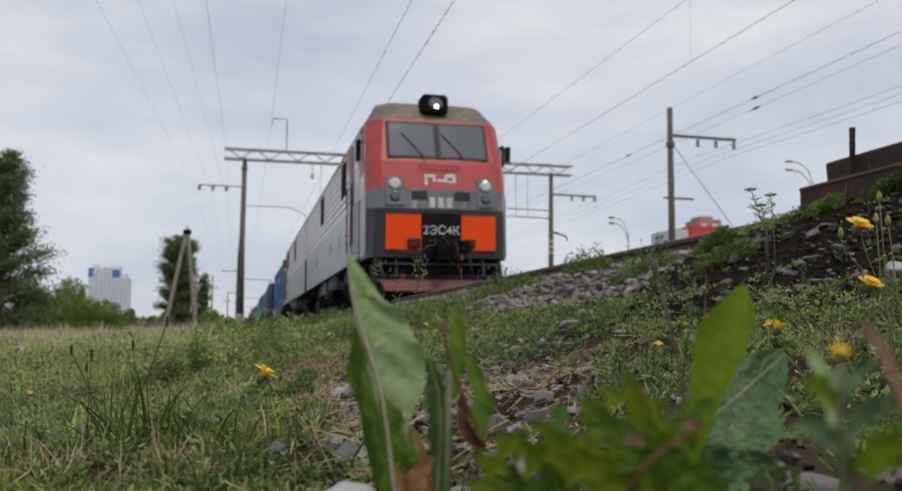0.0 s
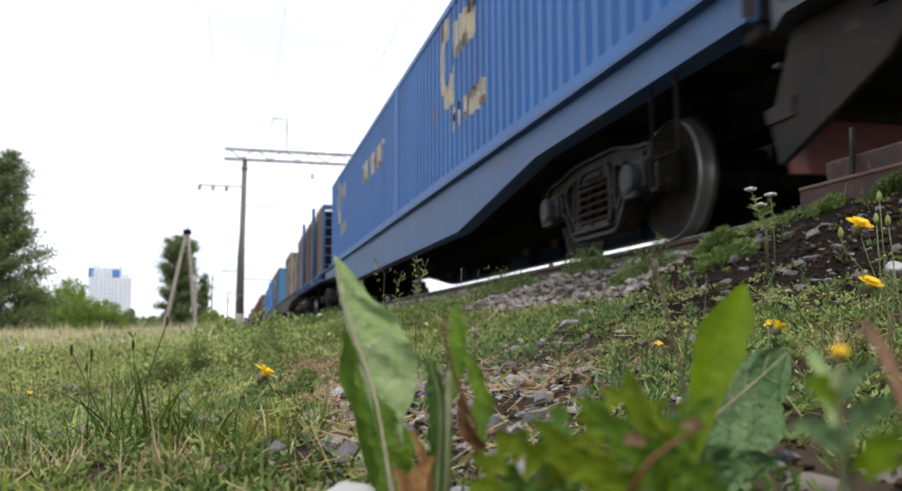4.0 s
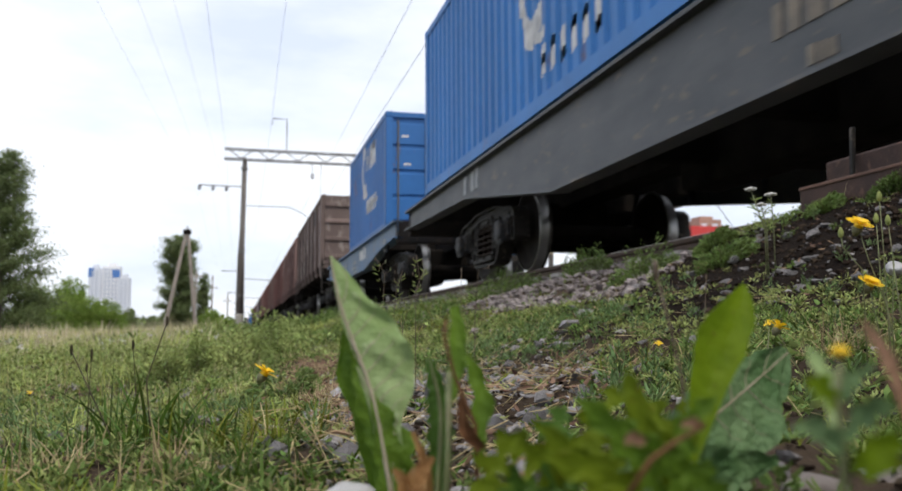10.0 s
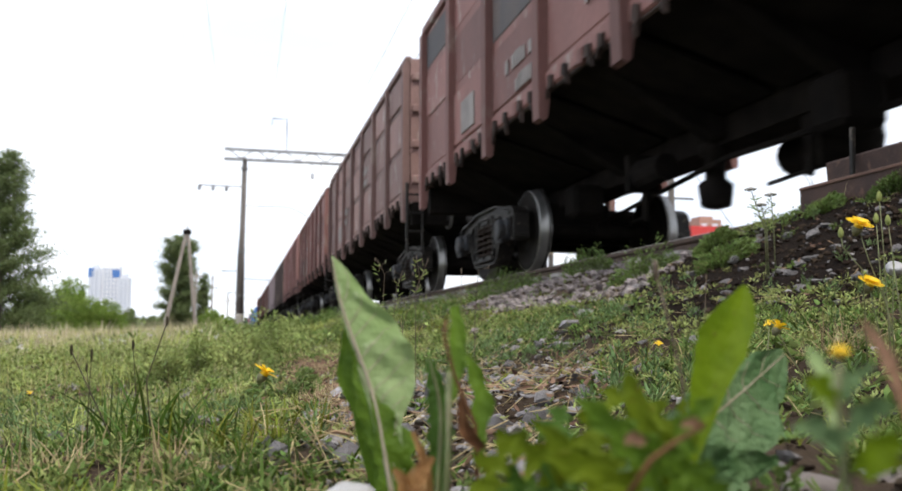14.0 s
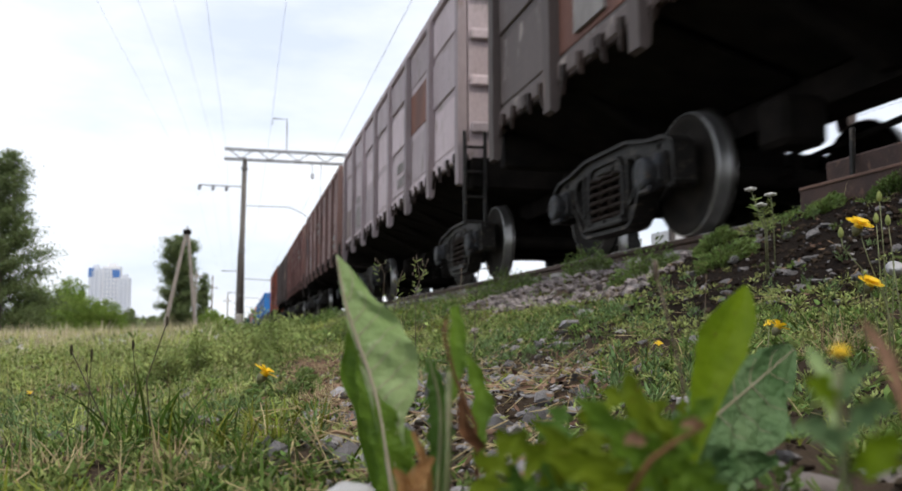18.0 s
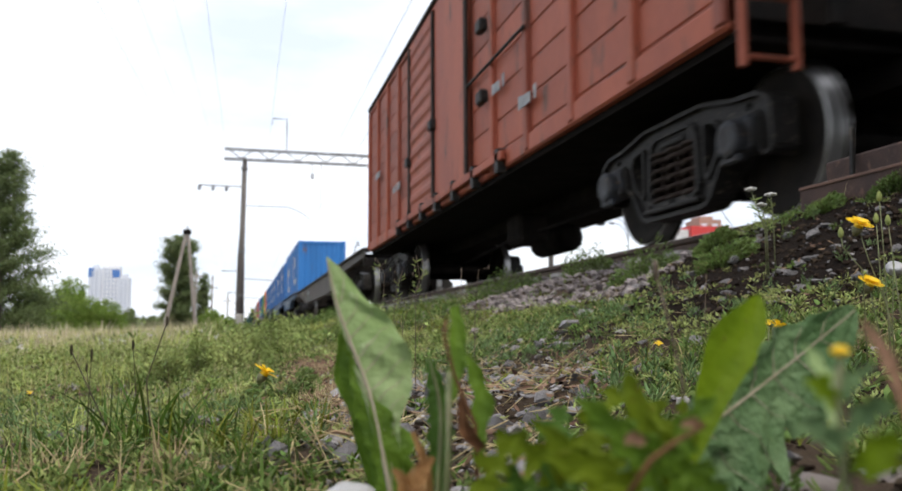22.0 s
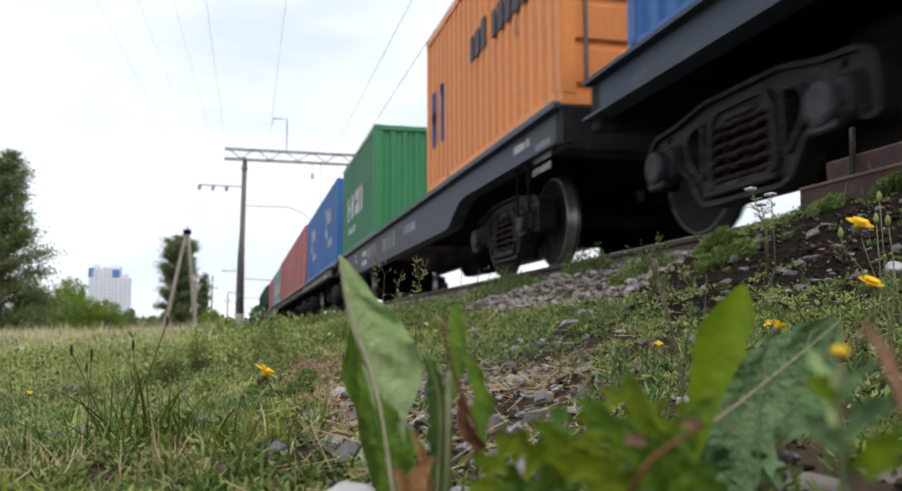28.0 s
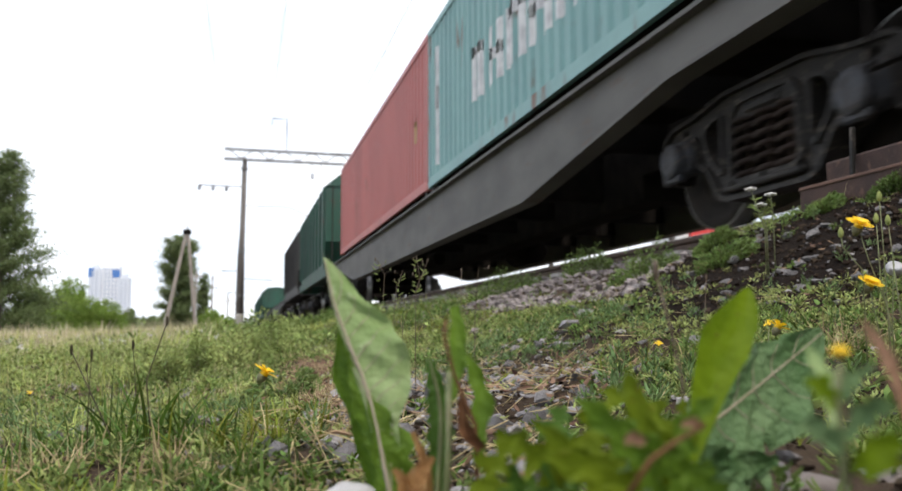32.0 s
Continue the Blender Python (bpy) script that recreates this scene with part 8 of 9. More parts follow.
leaf_cloud("leaf_litter", np.stack([lt[:, 0], lt[:, 1], gz(lt[:, 0], lt[:, 1]) + 0.006 + 0.012 * lr.random(len(lt))], 1), np.stack([lr.normal(size=len(lt)), lr.normal(size=len(lt)), 0.25 * lr.normal(size=len(lt))], 1), 0.024, 0.0060, V_LITTER, 641, "brown dead leaves and bark bits lying on the bank", "litter", flat_=0.5)
# dry straw lying about
g = G()
r6 = random.Random(4)
for xy in list(sow(700, 0.9, 4.2, 72, lambda x, y: bare(x, y) * patchy(x + 4, y + 14, 0.3))) + list(scatter(1150, 0.7, 2.6, 1.4, 71, lambda x, y: np.clip(gravelly(x, y) + 0.3 * strawy(x, y), 0, 1) * (x < 1.3))):
    x, y = xy
    a, l = r6.uniform(0, 6.3), r6.uniform(0.015, 0.07)
    p = (x, y, float(gz(x, y)) + r6.uniform(0.004, 0.016))
    q = (x + math.cos(a) * l, y + math.sin(a) * l, float(gz(x + math.cos(a) * l, y + math.sin(a) * l)) + r6.uniform(0.004, 0.03))
    g.tube([p, q], r6.uniform(0.0004, 0.0009), 3)
solid("straw", g, V_DRY, "dry straw and dead stalks littering the bank", "straw", kind="stuff")


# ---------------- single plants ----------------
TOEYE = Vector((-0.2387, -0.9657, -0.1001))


def leaf_mesh(spine, left, right, curl=0.3, wave=0.06, lobes=0, depth=0.0, n=26, m=5, face=TOEYE, seed=0, teeth=0):
    """A leaf blade round a spine (first point at the origin), with a width on each side, curl, waves and lobes."""
    r = random.Random(seed)
    sp = [Vector(p) for p in spine]

    def along(u):
        k = u * (len(sp) - 1)
        i = min(int(k), len(sp) - 2)
        t = k - i
        p0, p1, p2, p3 = sp[max(i - 1, 0)], sp[i], sp[i + 1], sp[min(i + 2, len(sp) - 1)]
        return 0.5 * ((2 * p1) + (p2 - p0) * t + (2 * p0 - 5 * p1 + 4 * p2 - p3) * t * t + (3 * p1 - p0 - 3 * p2 + p3) * t ** 3)
    us = [i / n for i in range(n + 1)]
    g = G()
    ph = r.uniform(0, 6)
    for u in us:
        c, d = along(u), (along(min(u + 0.02, 1)) - along(max(u - 0.02, 0))).normalized()
        ac = d.cross(face).normalized()
        fc = ac.cross(d).normalized()
        if fc.dot(face) < 0:
            fc = -fc
        for j in range(-m, m + 1):
            v = j / m
            w = float(np.interp(u, np.linspace(0, 1, len(left)), left if v < 0 else right))
            if lobes:
                w *= 1 - depth * (0.5 + 0.5 * math.sin(u * lobes * 6.283 + ph + (1.3 if v < 0 else 0))) ** 1.5
            if teeth:
                w *= 1 - 0.42 * (1 - u ** 3) * ((u * teeth + (0.4 if v < 0 else 0)) % 1.0) ** 1.4
            off = fc * (curl * w * v * v + wave * w * math.sin(u * 21 + ph + v * 2) * abs(v) + wave * 0.9 * w * abs(v) * math.sin(v * 9 + u * 33))
            back = d * (-0.25 * abs(v) * w)
            g.v.append(tuple(c + ac * w * v + off + back))
    k = 2 * m + 1
    for i in range(n):
        for j in range(k - 1):
            g.f.append((i * k + j, i * k + j + 1, i * k + k + j + 1, i * k + k + j))
    return g, [along(u) + TOEYE * 0.0006 for u in us]


def leaf(parent, spine, left, right, material, rib=V_RIB, label="", ribw=0.0016, veins=0, **kw):
    """A leaf part with its midrib, pivoting at its base."""
    base = Vector(spine[0])
    pts = [Vector(p) - base for p in spine]
    g, mid = leaf_mesh(pts, left, right, **kw)
    ob = part("leaf", g, material, parent, label, True)
    ob.location = base - parent.location
    if rib:
        part("midrib", G().tube(mid[:-1], ribw, 6, ribw * 0.3), rib, ob, smooth=True)
        n_, m_ = kw.get("n", 26), kw.get("m", 5)
        k = 2 * m_ + 1
        for i in range(veins):
            row = 3 + int((n_ - 8) * i / max(1, veins))
            for s in (-1, 1):
                line = [Vector(g.v[(row + q) * k + m_ + s * q]) + TOEYE * 0.0004 for q in range(m_)]
                part("vein", G().tube(line, ribw * 0.32, 5, ribw * 0.12), rib, ob)
    return ob


def sway(ob, rows):
    SWAYS.append((ob, Matrix.Translation(ob.location), rows))


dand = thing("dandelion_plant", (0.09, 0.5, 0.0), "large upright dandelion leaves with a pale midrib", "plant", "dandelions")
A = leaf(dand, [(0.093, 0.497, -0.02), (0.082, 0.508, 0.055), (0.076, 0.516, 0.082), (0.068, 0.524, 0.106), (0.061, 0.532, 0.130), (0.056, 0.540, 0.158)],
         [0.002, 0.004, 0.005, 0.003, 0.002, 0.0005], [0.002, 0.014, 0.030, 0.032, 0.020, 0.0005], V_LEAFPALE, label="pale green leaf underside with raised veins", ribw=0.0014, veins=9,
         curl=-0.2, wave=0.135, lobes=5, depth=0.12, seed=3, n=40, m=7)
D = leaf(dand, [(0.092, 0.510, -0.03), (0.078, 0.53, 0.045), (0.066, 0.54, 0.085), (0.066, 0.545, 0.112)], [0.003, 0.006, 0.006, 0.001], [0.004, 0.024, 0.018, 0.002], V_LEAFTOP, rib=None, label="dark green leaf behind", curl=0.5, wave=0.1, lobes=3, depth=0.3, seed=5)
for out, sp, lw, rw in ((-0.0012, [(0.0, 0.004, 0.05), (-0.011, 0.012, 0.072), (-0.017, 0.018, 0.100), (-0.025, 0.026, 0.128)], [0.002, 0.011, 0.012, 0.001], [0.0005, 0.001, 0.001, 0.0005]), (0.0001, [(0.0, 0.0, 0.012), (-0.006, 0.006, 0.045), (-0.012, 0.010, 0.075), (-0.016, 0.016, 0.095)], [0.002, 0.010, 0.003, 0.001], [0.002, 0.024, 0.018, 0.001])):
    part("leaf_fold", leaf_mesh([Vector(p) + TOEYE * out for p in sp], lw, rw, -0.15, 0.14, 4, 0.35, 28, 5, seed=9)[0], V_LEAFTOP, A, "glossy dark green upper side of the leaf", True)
# the wind rocks the large leaf about its foot, and once lays it low
GUST = [(0, 0, 3, 0), (0.5, 0, 1.5, 0), (1, 0, 0.5, 0), (2, 0, 0, 0), (3, 0, 0, 0), (5, 0, 1, 0), (6, 0, 0, 0), (6.6, 0, -2, 0), (7, 0, -7, 0), (7.5, 0, -3, 0), (8, 0, 0, 0), (9, 0, -0.5, 0), (11, 0, 0, 0), (13, 0, -0.5, 0),
         (15, 0, 0.5, 0), (17, 0, -1, 0), (18, 0, 1, 0), (19, 0, -0.5, 0), (20, 0, 2.5, 0), (21, 0, 3, 0), (22, 0, -1, 0), (23, 0, 4, 0), (24, 0, 5, 0), (25, 0, -0.5, 0), (26, 0, 1, 0), (28, 0, 1.5, 0), (28.5, 0, 1, 0), (29, 0, -1, 0),
         (29.5, -6, -9, 0), (29.8, -26, -24, 0), (30, -38, -33, 0), (30.2, -20, -20, 0), (30.5, 0, 5, 0), (31, 0, 2, 0), (31.5, 0, 2, 0), (32, 0, -1.5, 0)]
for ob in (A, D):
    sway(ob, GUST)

lime = thing("young_plant", (0.197, 0.36, 0.05), "single bright lime-green young leaf on the bank", "plant")
B = leaf(lime, [(0.199, 0.357, 0.05), (0.2145, 0.365, 0.084), (0.2255, 0.370, 0.104), (0.2370, 0.375, 0.119), (0.2445, 0.380, 0.133)], [0.002, 0.011, 0.0165, 0.0115, 0.001], [0.002, 0.007, 0.0105, 0.0085, 0.001], V_LEAFLIME, rib=None, curl=0.4, wave=0.03, seed=8)
part("stalk", G().tube([(0.0, -0.003, -0.085), (0.002, -0.004, -0.02), (0.002, -0.003, 0.002)], 0.0013, 6, 0.001), V_STEM, lime, "pale green leaf stalk", True)
sway(B, [(0, 0, 0, 0), (6, 0, 0, 0), (12, 0, 0.5, 0), (18, 0, 1, 0), (20, 0, 3, 0), (21, 0, 8, 0), (22, 0, 6, 0), (23, 0, 3.5, 0), (24, 0, 2, 0), (25, 0, 0, 0), (27.5, 0, 3, 0), (28, 0, 0, 0), (30, 0, 3, 0), (30.5, 0, 8, 0), (31.2, 0, 3, 0), (32, 0, 2, 0)])

rosette = thing("dandelion_plant", (0.203, 0.44, 0.0), "grey-green jagged dandelion leaf spreading over the soil", "plant", "dandelions")
C = leaf(rosette, [(0.180, 0.430, 0.008), (0.238, 0.460, 0.037), (0.280, 0.480, 0.055), (0.322, 0.500, 0.074), (0.364, 0.520, 0.094)], [0.008, 0.016, 0.022, 0.026, 0.028, 0.026, 0.018, 0.003], [0.012, 0.034, 0.050, 0.053, 0.046, 0.040, 0.028, 0.003], V_LEAFGREY,
         label="crinkled grey-green leaf with a jagged edge", ribw=0.0013, veins=9, curl=0.22, wave=0.15, lobes=3, depth=0.15, seed=12, n=72, m=7, teeth=8)
sway(C, [(0, 0, 0, 0), (8, 0.6, -0.3, -1), (14, 0, 0, 0), (18.5, 1.2, -0.6, -2), (19.5, 0.6, -0.3, -1), (20, 1.2, -0.6, -2), (20.5, 10.8, -5.4, -18), (21, 12, -6, -20), (21.5, 11.4, -5.7, -19), (22, 9.6, -4.8, -16), (22.5, 4.2, -2.1, -7), (23, 3.6, -1.8, -6), (24, -1.2, 0.6, 2), (25, 0, 0, 0), (26.5, 3.6, -1.8, -6), (27.2, 8.4, -4.2, -14), (27.6, 10.8, -5.4, -18), (28, 7.2, -3.6, -12), (28.5, 3.6, -1.8, -6), (29, -0.6, 0.3, 1), (29.6, 0, 0, 0), (30, -1.2, 0.6, 2), (30.4, 7.2, -3.6, -12), (30.8, 7.8, -3.9, -13), (31.5, 7.2, -3.6, -12), (32, 4.8, -2.4, -8)])
leaf(rosette, [(0.20, 0.44, 0.0), (0.23, 0.47, 0.020), (0.27, 0.50, 0.022), (0.315, 0.525, 0.012)], [0.008, 0.03, 0.034, 0.004], [0.008, 0.022, 0.02, 0.004], V_LEAFGREY, curl=0.2, wave=0.2, lobes=3, depth=0.15, seed=14, n=60, teeth=7, label="grey-green lower leaf")

leaf(rosette, [(0.203, 0.43, 0.012), (0.238, 0.44, 0.027), (0.27, 0.445, 0.033), (0.308, 0.45, 0.034)], [0.006, 0.020, 0.018, 0.003], [0.006, 0.022, 0.020, 0.003], V_LEAFGREY, curl=0.1, wave=0.25, lobes=5, depth=0.45, seed=17, n=40, m=7, rib=None, label="grey-green lower leaf")
near = thing("thistle_plant", (0.145, 0.33, 0.02), "yellow-green jagged thistle-like plant with a reddish stem", "plant")
for i, (sp, w, m_) in enumerate((
        ([(0.147, 0.330, 0.036), (0.168, 0.330, 0.059), (0.190, 0.330, 0.072)], 0.008, V_OLIVE), ([(0.132, 0.330, 0.037), (0.116, 0.330, 0.060), (0.099, 0.330, 0.071)], 0.010, V_OLIVE),
        ([(0.152, 0.340, 0.037), (0.147, 0.345, 0.064), (0.157, 0.350, 0.080)], 0.012, V_OLIVE), ([(0.128, 0.330, 0.035), (0.129, 0.345, 0.063), (0.141, 0.360, 0.078)], 0.011, V_LEAFDARK),
        ([(0.184, 0.340, 0.060), (0.174, 0.350, 0.076), (0.156, 0.360, 0.084)], 0.009, V_OLIVE), ([(0.098, 0.320, 0.038), (0.094, 0.320, 0.056), (0.106, 0.320, 0.070)], 0.009, V_OLIVE),
        ([(0.176, 0.340, 0.050), (0.187, 0.340, 0.066), (0.186, 0.340, 0.082)], 0.007, V_OLIVE), ([(0.115, 0.325, 0.03), (0.125, 0.33, 0.048), (0.138, 0.335, 0.058)], 0.013, V_LEAFDARK),
        ([(0.165, 0.335, 0.03), (0.15, 0.34, 0.046), (0.135, 0.345, 0.056)], 0.013, V_OLIVE), ([(0.09, 0.33, 0.03), (0.105, 0.335, 0.045), (0.12, 0.34, 0.05)], 0.013, V_LEAFDARK))):
    leaf(near, sp, [0.002, w, w * 0.9, 0.0008], [0.002, w, w * 0.8, 0.0008], m_, rib=None, curl=0.25, wave=0.15, lobes=5, depth=0.8, seed=30 + i, n=30, m=4)
for i, (sp, w, m_) in enumerate((
        ([(0.1553, 0.3, 0.0471), (0.1406, 0.3, 0.0698), (0.1214, 0.3, 0.086)], 0.0095, V_LEAFTOP),
        ([(0.1643, 0.31, 0.0492), (0.1527, 0.31, 0.0759), (0.1459, 0.31, 0.0958)], 0.0085, V_OLIVE),
        ([(0.1615, 0.3, 0.0553), (0.1656, 0.3, 0.0733), (0.1794, 0.3, 0.0849)], 0.0075, V_LEAFTOP),
        ([(0.1455, 0.29, 0.0474), (0.1268, 0.29, 0.0593), (0.1041, 0.29, 0.0671)], 0.0105, V_OLIVE),
        ([(0.1659, 0.3, 0.0424), (0.1592, 0.3, 0.0607), (0.1442, 0.3, 0.0718)], 0.0095, V_LEAFTOP),
        ([(0.1388, 0.31, 0.0417), (0.1262, 0.31, 0.0604), (0.108, 0.31, 0.077)], 0.008, V_OLIVE),
        ([(0.1732, 0.29, 0.044), (0.1654, 0.29, 0.0567), (0.1505, 0.29, 0.0635)], 0.009, V_LEAFTOP))):
    leaf(near, sp, [0.002, w, w * 0.9, 0.0006], [0.002, w, w * 0.8, 0.0006], m_, rib=None, curl=0.3, wave=0.18, lobes=4, depth=0.55, teeth=9, seed=130 + i, n=44, m=5)
part("stem", G().tube([(0.0, -0.005, 0.0), (0.018, 0.0, 0.036), (0.046, 0.0, 0.051)], 0.0011, 7, 0.0008), V_STEMR, near, "reddish brown stem", True)

part("stem", G().tube([Vector(p) - near.location for p in ((0.1271, 0.272, 0.054), (0.1359, 0.27, 0.0668), (0.1468, 0.27, 0.0732), (0.1549, 0.268, 0.0776))], 0.0010, 7, 0.0009), V_STEMR, near, "blotchy reddish brown branch", True)
for i, (sp, w) in enumerate((([(0.1339, 0.27, 0.0726), (0.1287, 0.27, 0.0743), (0.1265, 0.27, 0.0719)], 0.0024), ([(0.1545, 0.27, 0.0766), (0.1513, 0.27, 0.0789), (0.1469, 0.27, 0.0776)], 0.002))):
    leaf(near, sp, [0.001, w, 0.0005], [0.001, w, 0.0005], V_PINK, rib=None, curl=0.7, wave=0.3, seed=150 + i, label="shrivelled reddish leaf")

dry = thing("withered_plant", (0.1, 0.42, 0.0), "withered plant with brown stalks and a dark serrated leaf", "plant")
leaf(dry, [(0.104, 0.460, 0.006), (0.108, 0.463, 0.053), (0.108, 0.467, 0.074), (0.103, 0.470, 0.096)], [0.003, 0.008, 0.008, 0.002], [0.003, 0.008, 0.007, 0.002], V_LEAFDARK, label="dark serrated leaf", rib=V_STEM, curl=0.3, wave=0.12, lobes=9, depth=0.35, seed=41, n=36)
leaf(dry, [(0.106, 0.430, 0.075), (0.111, 0.435, 0.100), (0.111, 0.440, 0.124)], [0.002, 0.005, 0.003], [0.002, 0.0055, 0.003], V_LEAFTOP, rib=None, curl=0.3, wave=0.15, lobes=3, depth=0.3, seed=42)
leaf(dry, [(0.118, 0.425, 0.045), (0.122, 0.43, 0.075), (0.116, 0.435, 0.098)], [0.002, 0.006, 0.002], [0.002, 0.007, 0.002], V_LEAFTOP, rib=None, curl=0.3, wave=0.15, lobes=3, depth=0.4, seed=47)
part("stalk", G().tube([(0.018, 0, 0.0), (0.016, 0, 0.063), (0.005, 0, 0.089), (0.0, 0, 0.108), (0.001, 0, 0.116)], 0.0011, 7, 0.0007), V_STEMR, dry, "brown dead stalk", True)
part("stalk", G().tube([(-0.001, 0.002, 0.0), (0.003, 0.004, 0.05), (0.004, 0.006, 0.09)], 0.0016, 6), V_STEM, dry, "pale green stalk", True)
leaf(dry, [(0.119, 0.418, 0.052), (0.110, 0.416, 0.063), (0.107, 0.414, 0.079)], [0.002, 0.004, 0.001], [0.002, 0.0035, 0.001], V_STEMR, rib=None, curl=0.8, wave=0.3, seed=43, label="shrivelled brown leaf")
for i, (sp, w) in enumerate((([(0.080, 0.440, 0.006), (0.089, 0.440, 0.034), (0.099, 0.440, 0.046)], 0.006), ([(0.098, 0.450, 0.006), (0.097, 0.450, 0.038), (0.090, 0.450, 0.058)], 0.003), ([(0.088, 0.440, 0.008), (0.084, 0.440, 0.032), (0.078, 0.440, 0.041)], 0.004))):
    leaf(dry, sp, [0.003, w, 0.001], [0.003, w, 0.001], V_BROWN, rib=None, curl=0.6, wave=0.2, seed=50 + i, label="dead orange-brown leaf")

NEAR = 0.64


def closer(q):
    return EYE + NEAR * (Vector(q) - EYE)


grey = thing("mugwort_plant", closer((0.258, 0.33, 0.02)), "grey-green plant with a reddish leaf tip", "plant")
part("stem", G().tube([(0, 0, -0.075), (0.0, 0, 0.027), (-0.0013, 0, 0.039), (0.0006, 0, 0.049)], 0.0014, 7, 0.0009), V_STEM, grey, "", True)
for i, (sp, w, m_) in enumerate((([(0.267, 0.300, 0.072), (0.262, 0.305, 0.098), (0.2545, 0.310, 0.114)], 0.0036, V_PINK), ([(0.272, 0.300, 0.058), (0.268, 0.303, 0.075), (0.266, 0.306, 0.09)], 0.005, V_LEAFTOP), ([(0.250, 0.320, 0.058), (0.238, 0.320, 0.069), (0.225, 0.320, 0.069)], 0.008, V_LEAFGREY),
                               ([(0.251, 0.320, 0.064), (0.260, 0.315, 0.076), (0.272, 0.310, 0.078)], 0.008, V_LEAFGREY), ([(0.270, 0.350, 0.060), (0.280, 0.370, 0.088), (0.278, 0.380, 0.102)], 0.007, V_LEAFPALE),
                               ([(0.245, 0.300, 0.050), (0.252, 0.300, 0.064), (0.265, 0.300, 0.062)], 0.008, V_LEAFLIME), ([(0.258, 0.330, 0.078), (0.264, 0.330, 0.088), (0.276, 0.330, 0.094)], 0.006, V_LEAFGREY),
                               ([(0.258, 0.330, 0.075), (0.248, 0.330, 0.086), (0.240, 0.330, 0.088)], 0.007, V_LEAFLIME), ([(0.258, 0.325, 0.05), (0.27, 0.325, 0.055), (0.285, 0.32, 0.05)], 0.010, V_LEAFLIME))):
    sp, w = [closer(q) for q in sp], w * NEAR
    leaf(grey, sp, [0.001, w, 0.0006], [0.001, w * 0.9, 0.0006], m_, rib=None, curl=0.3, wave=0.15, lobes=3, depth=0.5 if m_ is not V_PINK else 0.1, seed=60 + i)
part("flower", G().lathe([(0.0, 0.0006), (0.0013, 0.0029), (0.0026, 0.0022), (0.0032, 0.0006)], 10, "z", (0.0006, 0, 0.050)), V_YELLOW, grey, "small yellow flower head", True)


# flowers on stalks
def stalk(name, pts, label, category="flower", group="", r=0.0011, material=V_STEM, kink=0.0):
    x, y, z = pts[0]
    ob = thing(name, (x, y, float(gz(x, y))), label, category, group)
    line = [Vector((x, y, min(float(gz(x, y)), z) - 0.012))] + [Vector(p) for p in pts]
    part("stem", G().tube([p - ob.location for p in line], r, 6, r * 0.7), material, ob, "", True)
    return ob


PET = leaf_mesh([(0, 0, 0), (0.006, 0, 0.0015), (0.0125, 0, 0.001)], [0.0012, 0.0017, 0.0011], [0.0012, 0.0017, 0.0011], 0.1, 0.05, n=3, m=1, face=Vector((0, 0, 1)))[0].mesh("petal", V_YELLOW)


def daisy(parent, top, tilt, s=1.0, petals=22):
    """A yellow composite head: petals in two whorls over a green cup."""
    top = Vector(top) - parent.location
    hd = part("flower_head", G().lathe([(-0.008 * s, 0.0016 * s), (-0.004 * s, 0.004 * s), (0.0, 0.0048 * s), (0.001 * s, 0.002 * s)], 10, "z"), V_STEM, parent, "green flower cup", True)
    hd.location = top
    hd.rotation_euler = tilt
    for i in range(petals):
        p = part("petal", PET, None, hd)
        k = 1 if i % 2 else 0.78
        p.rotation_euler = (0, radians(-12 - 26 * (i % 2 == 0)), i * 2.4)
        p.scale = (s * k, s * k, s * k)
        p.location = (0, 0, 0.001 * s)
    part("disc", G().lathe([(0.0, 0.004 * s), (0.003 * s, 0.0035 * s), (0.004 * s, 0.001 * s)], 10, "z"), V_YELLOW, hd, "", True)


FL = "yellow hawkweed flower on a thin green stalk"
for pts, tilt, s, n in (([(0.039, 1.250, 0.020), (0.035, 1.250, 0.050)], (0.3, 0.5, 0.4), 1.6, 28), ([(0.865, 1.000, 0.136), (0.837, 1.000, 0.207), (0.823, 1.000, 0.250)], (0.5, 0.1, 0), 1.6, 34), ([(0.853, 1.000, 0.089), (0.842, 1.000, 0.136), (0.836, 1.000, 0.170)], (0.5, 0.15, 0), 1.5, 34),
                        ([(0.729, 1.000, 0.044), (0.705, 1.000, 0.082), (0.690, 1.000, 0.112)], (0.1, 0.45, 0), 1.3, 22), ([(0.834, 1.600, 0.046), (0.829, 1.600, 0.082)], (0.6, -0.2, 0), 0.8, 14), ([(0.665, 0.99, 0.06), (0.672, 0.99, 0.118)], (0.2, -0.8, 0), 0.6, 10), ([(-0.30, 1.45, 0.0), (-0.31, 1.45, 0.018)], (0.4, 0.2, 0), 0.5, 12)):
    ob = stalk("hawkweed", pts, FL, "flower", "yellow flowers")
    daisy(ob, pts[-1], tilt, s, n)
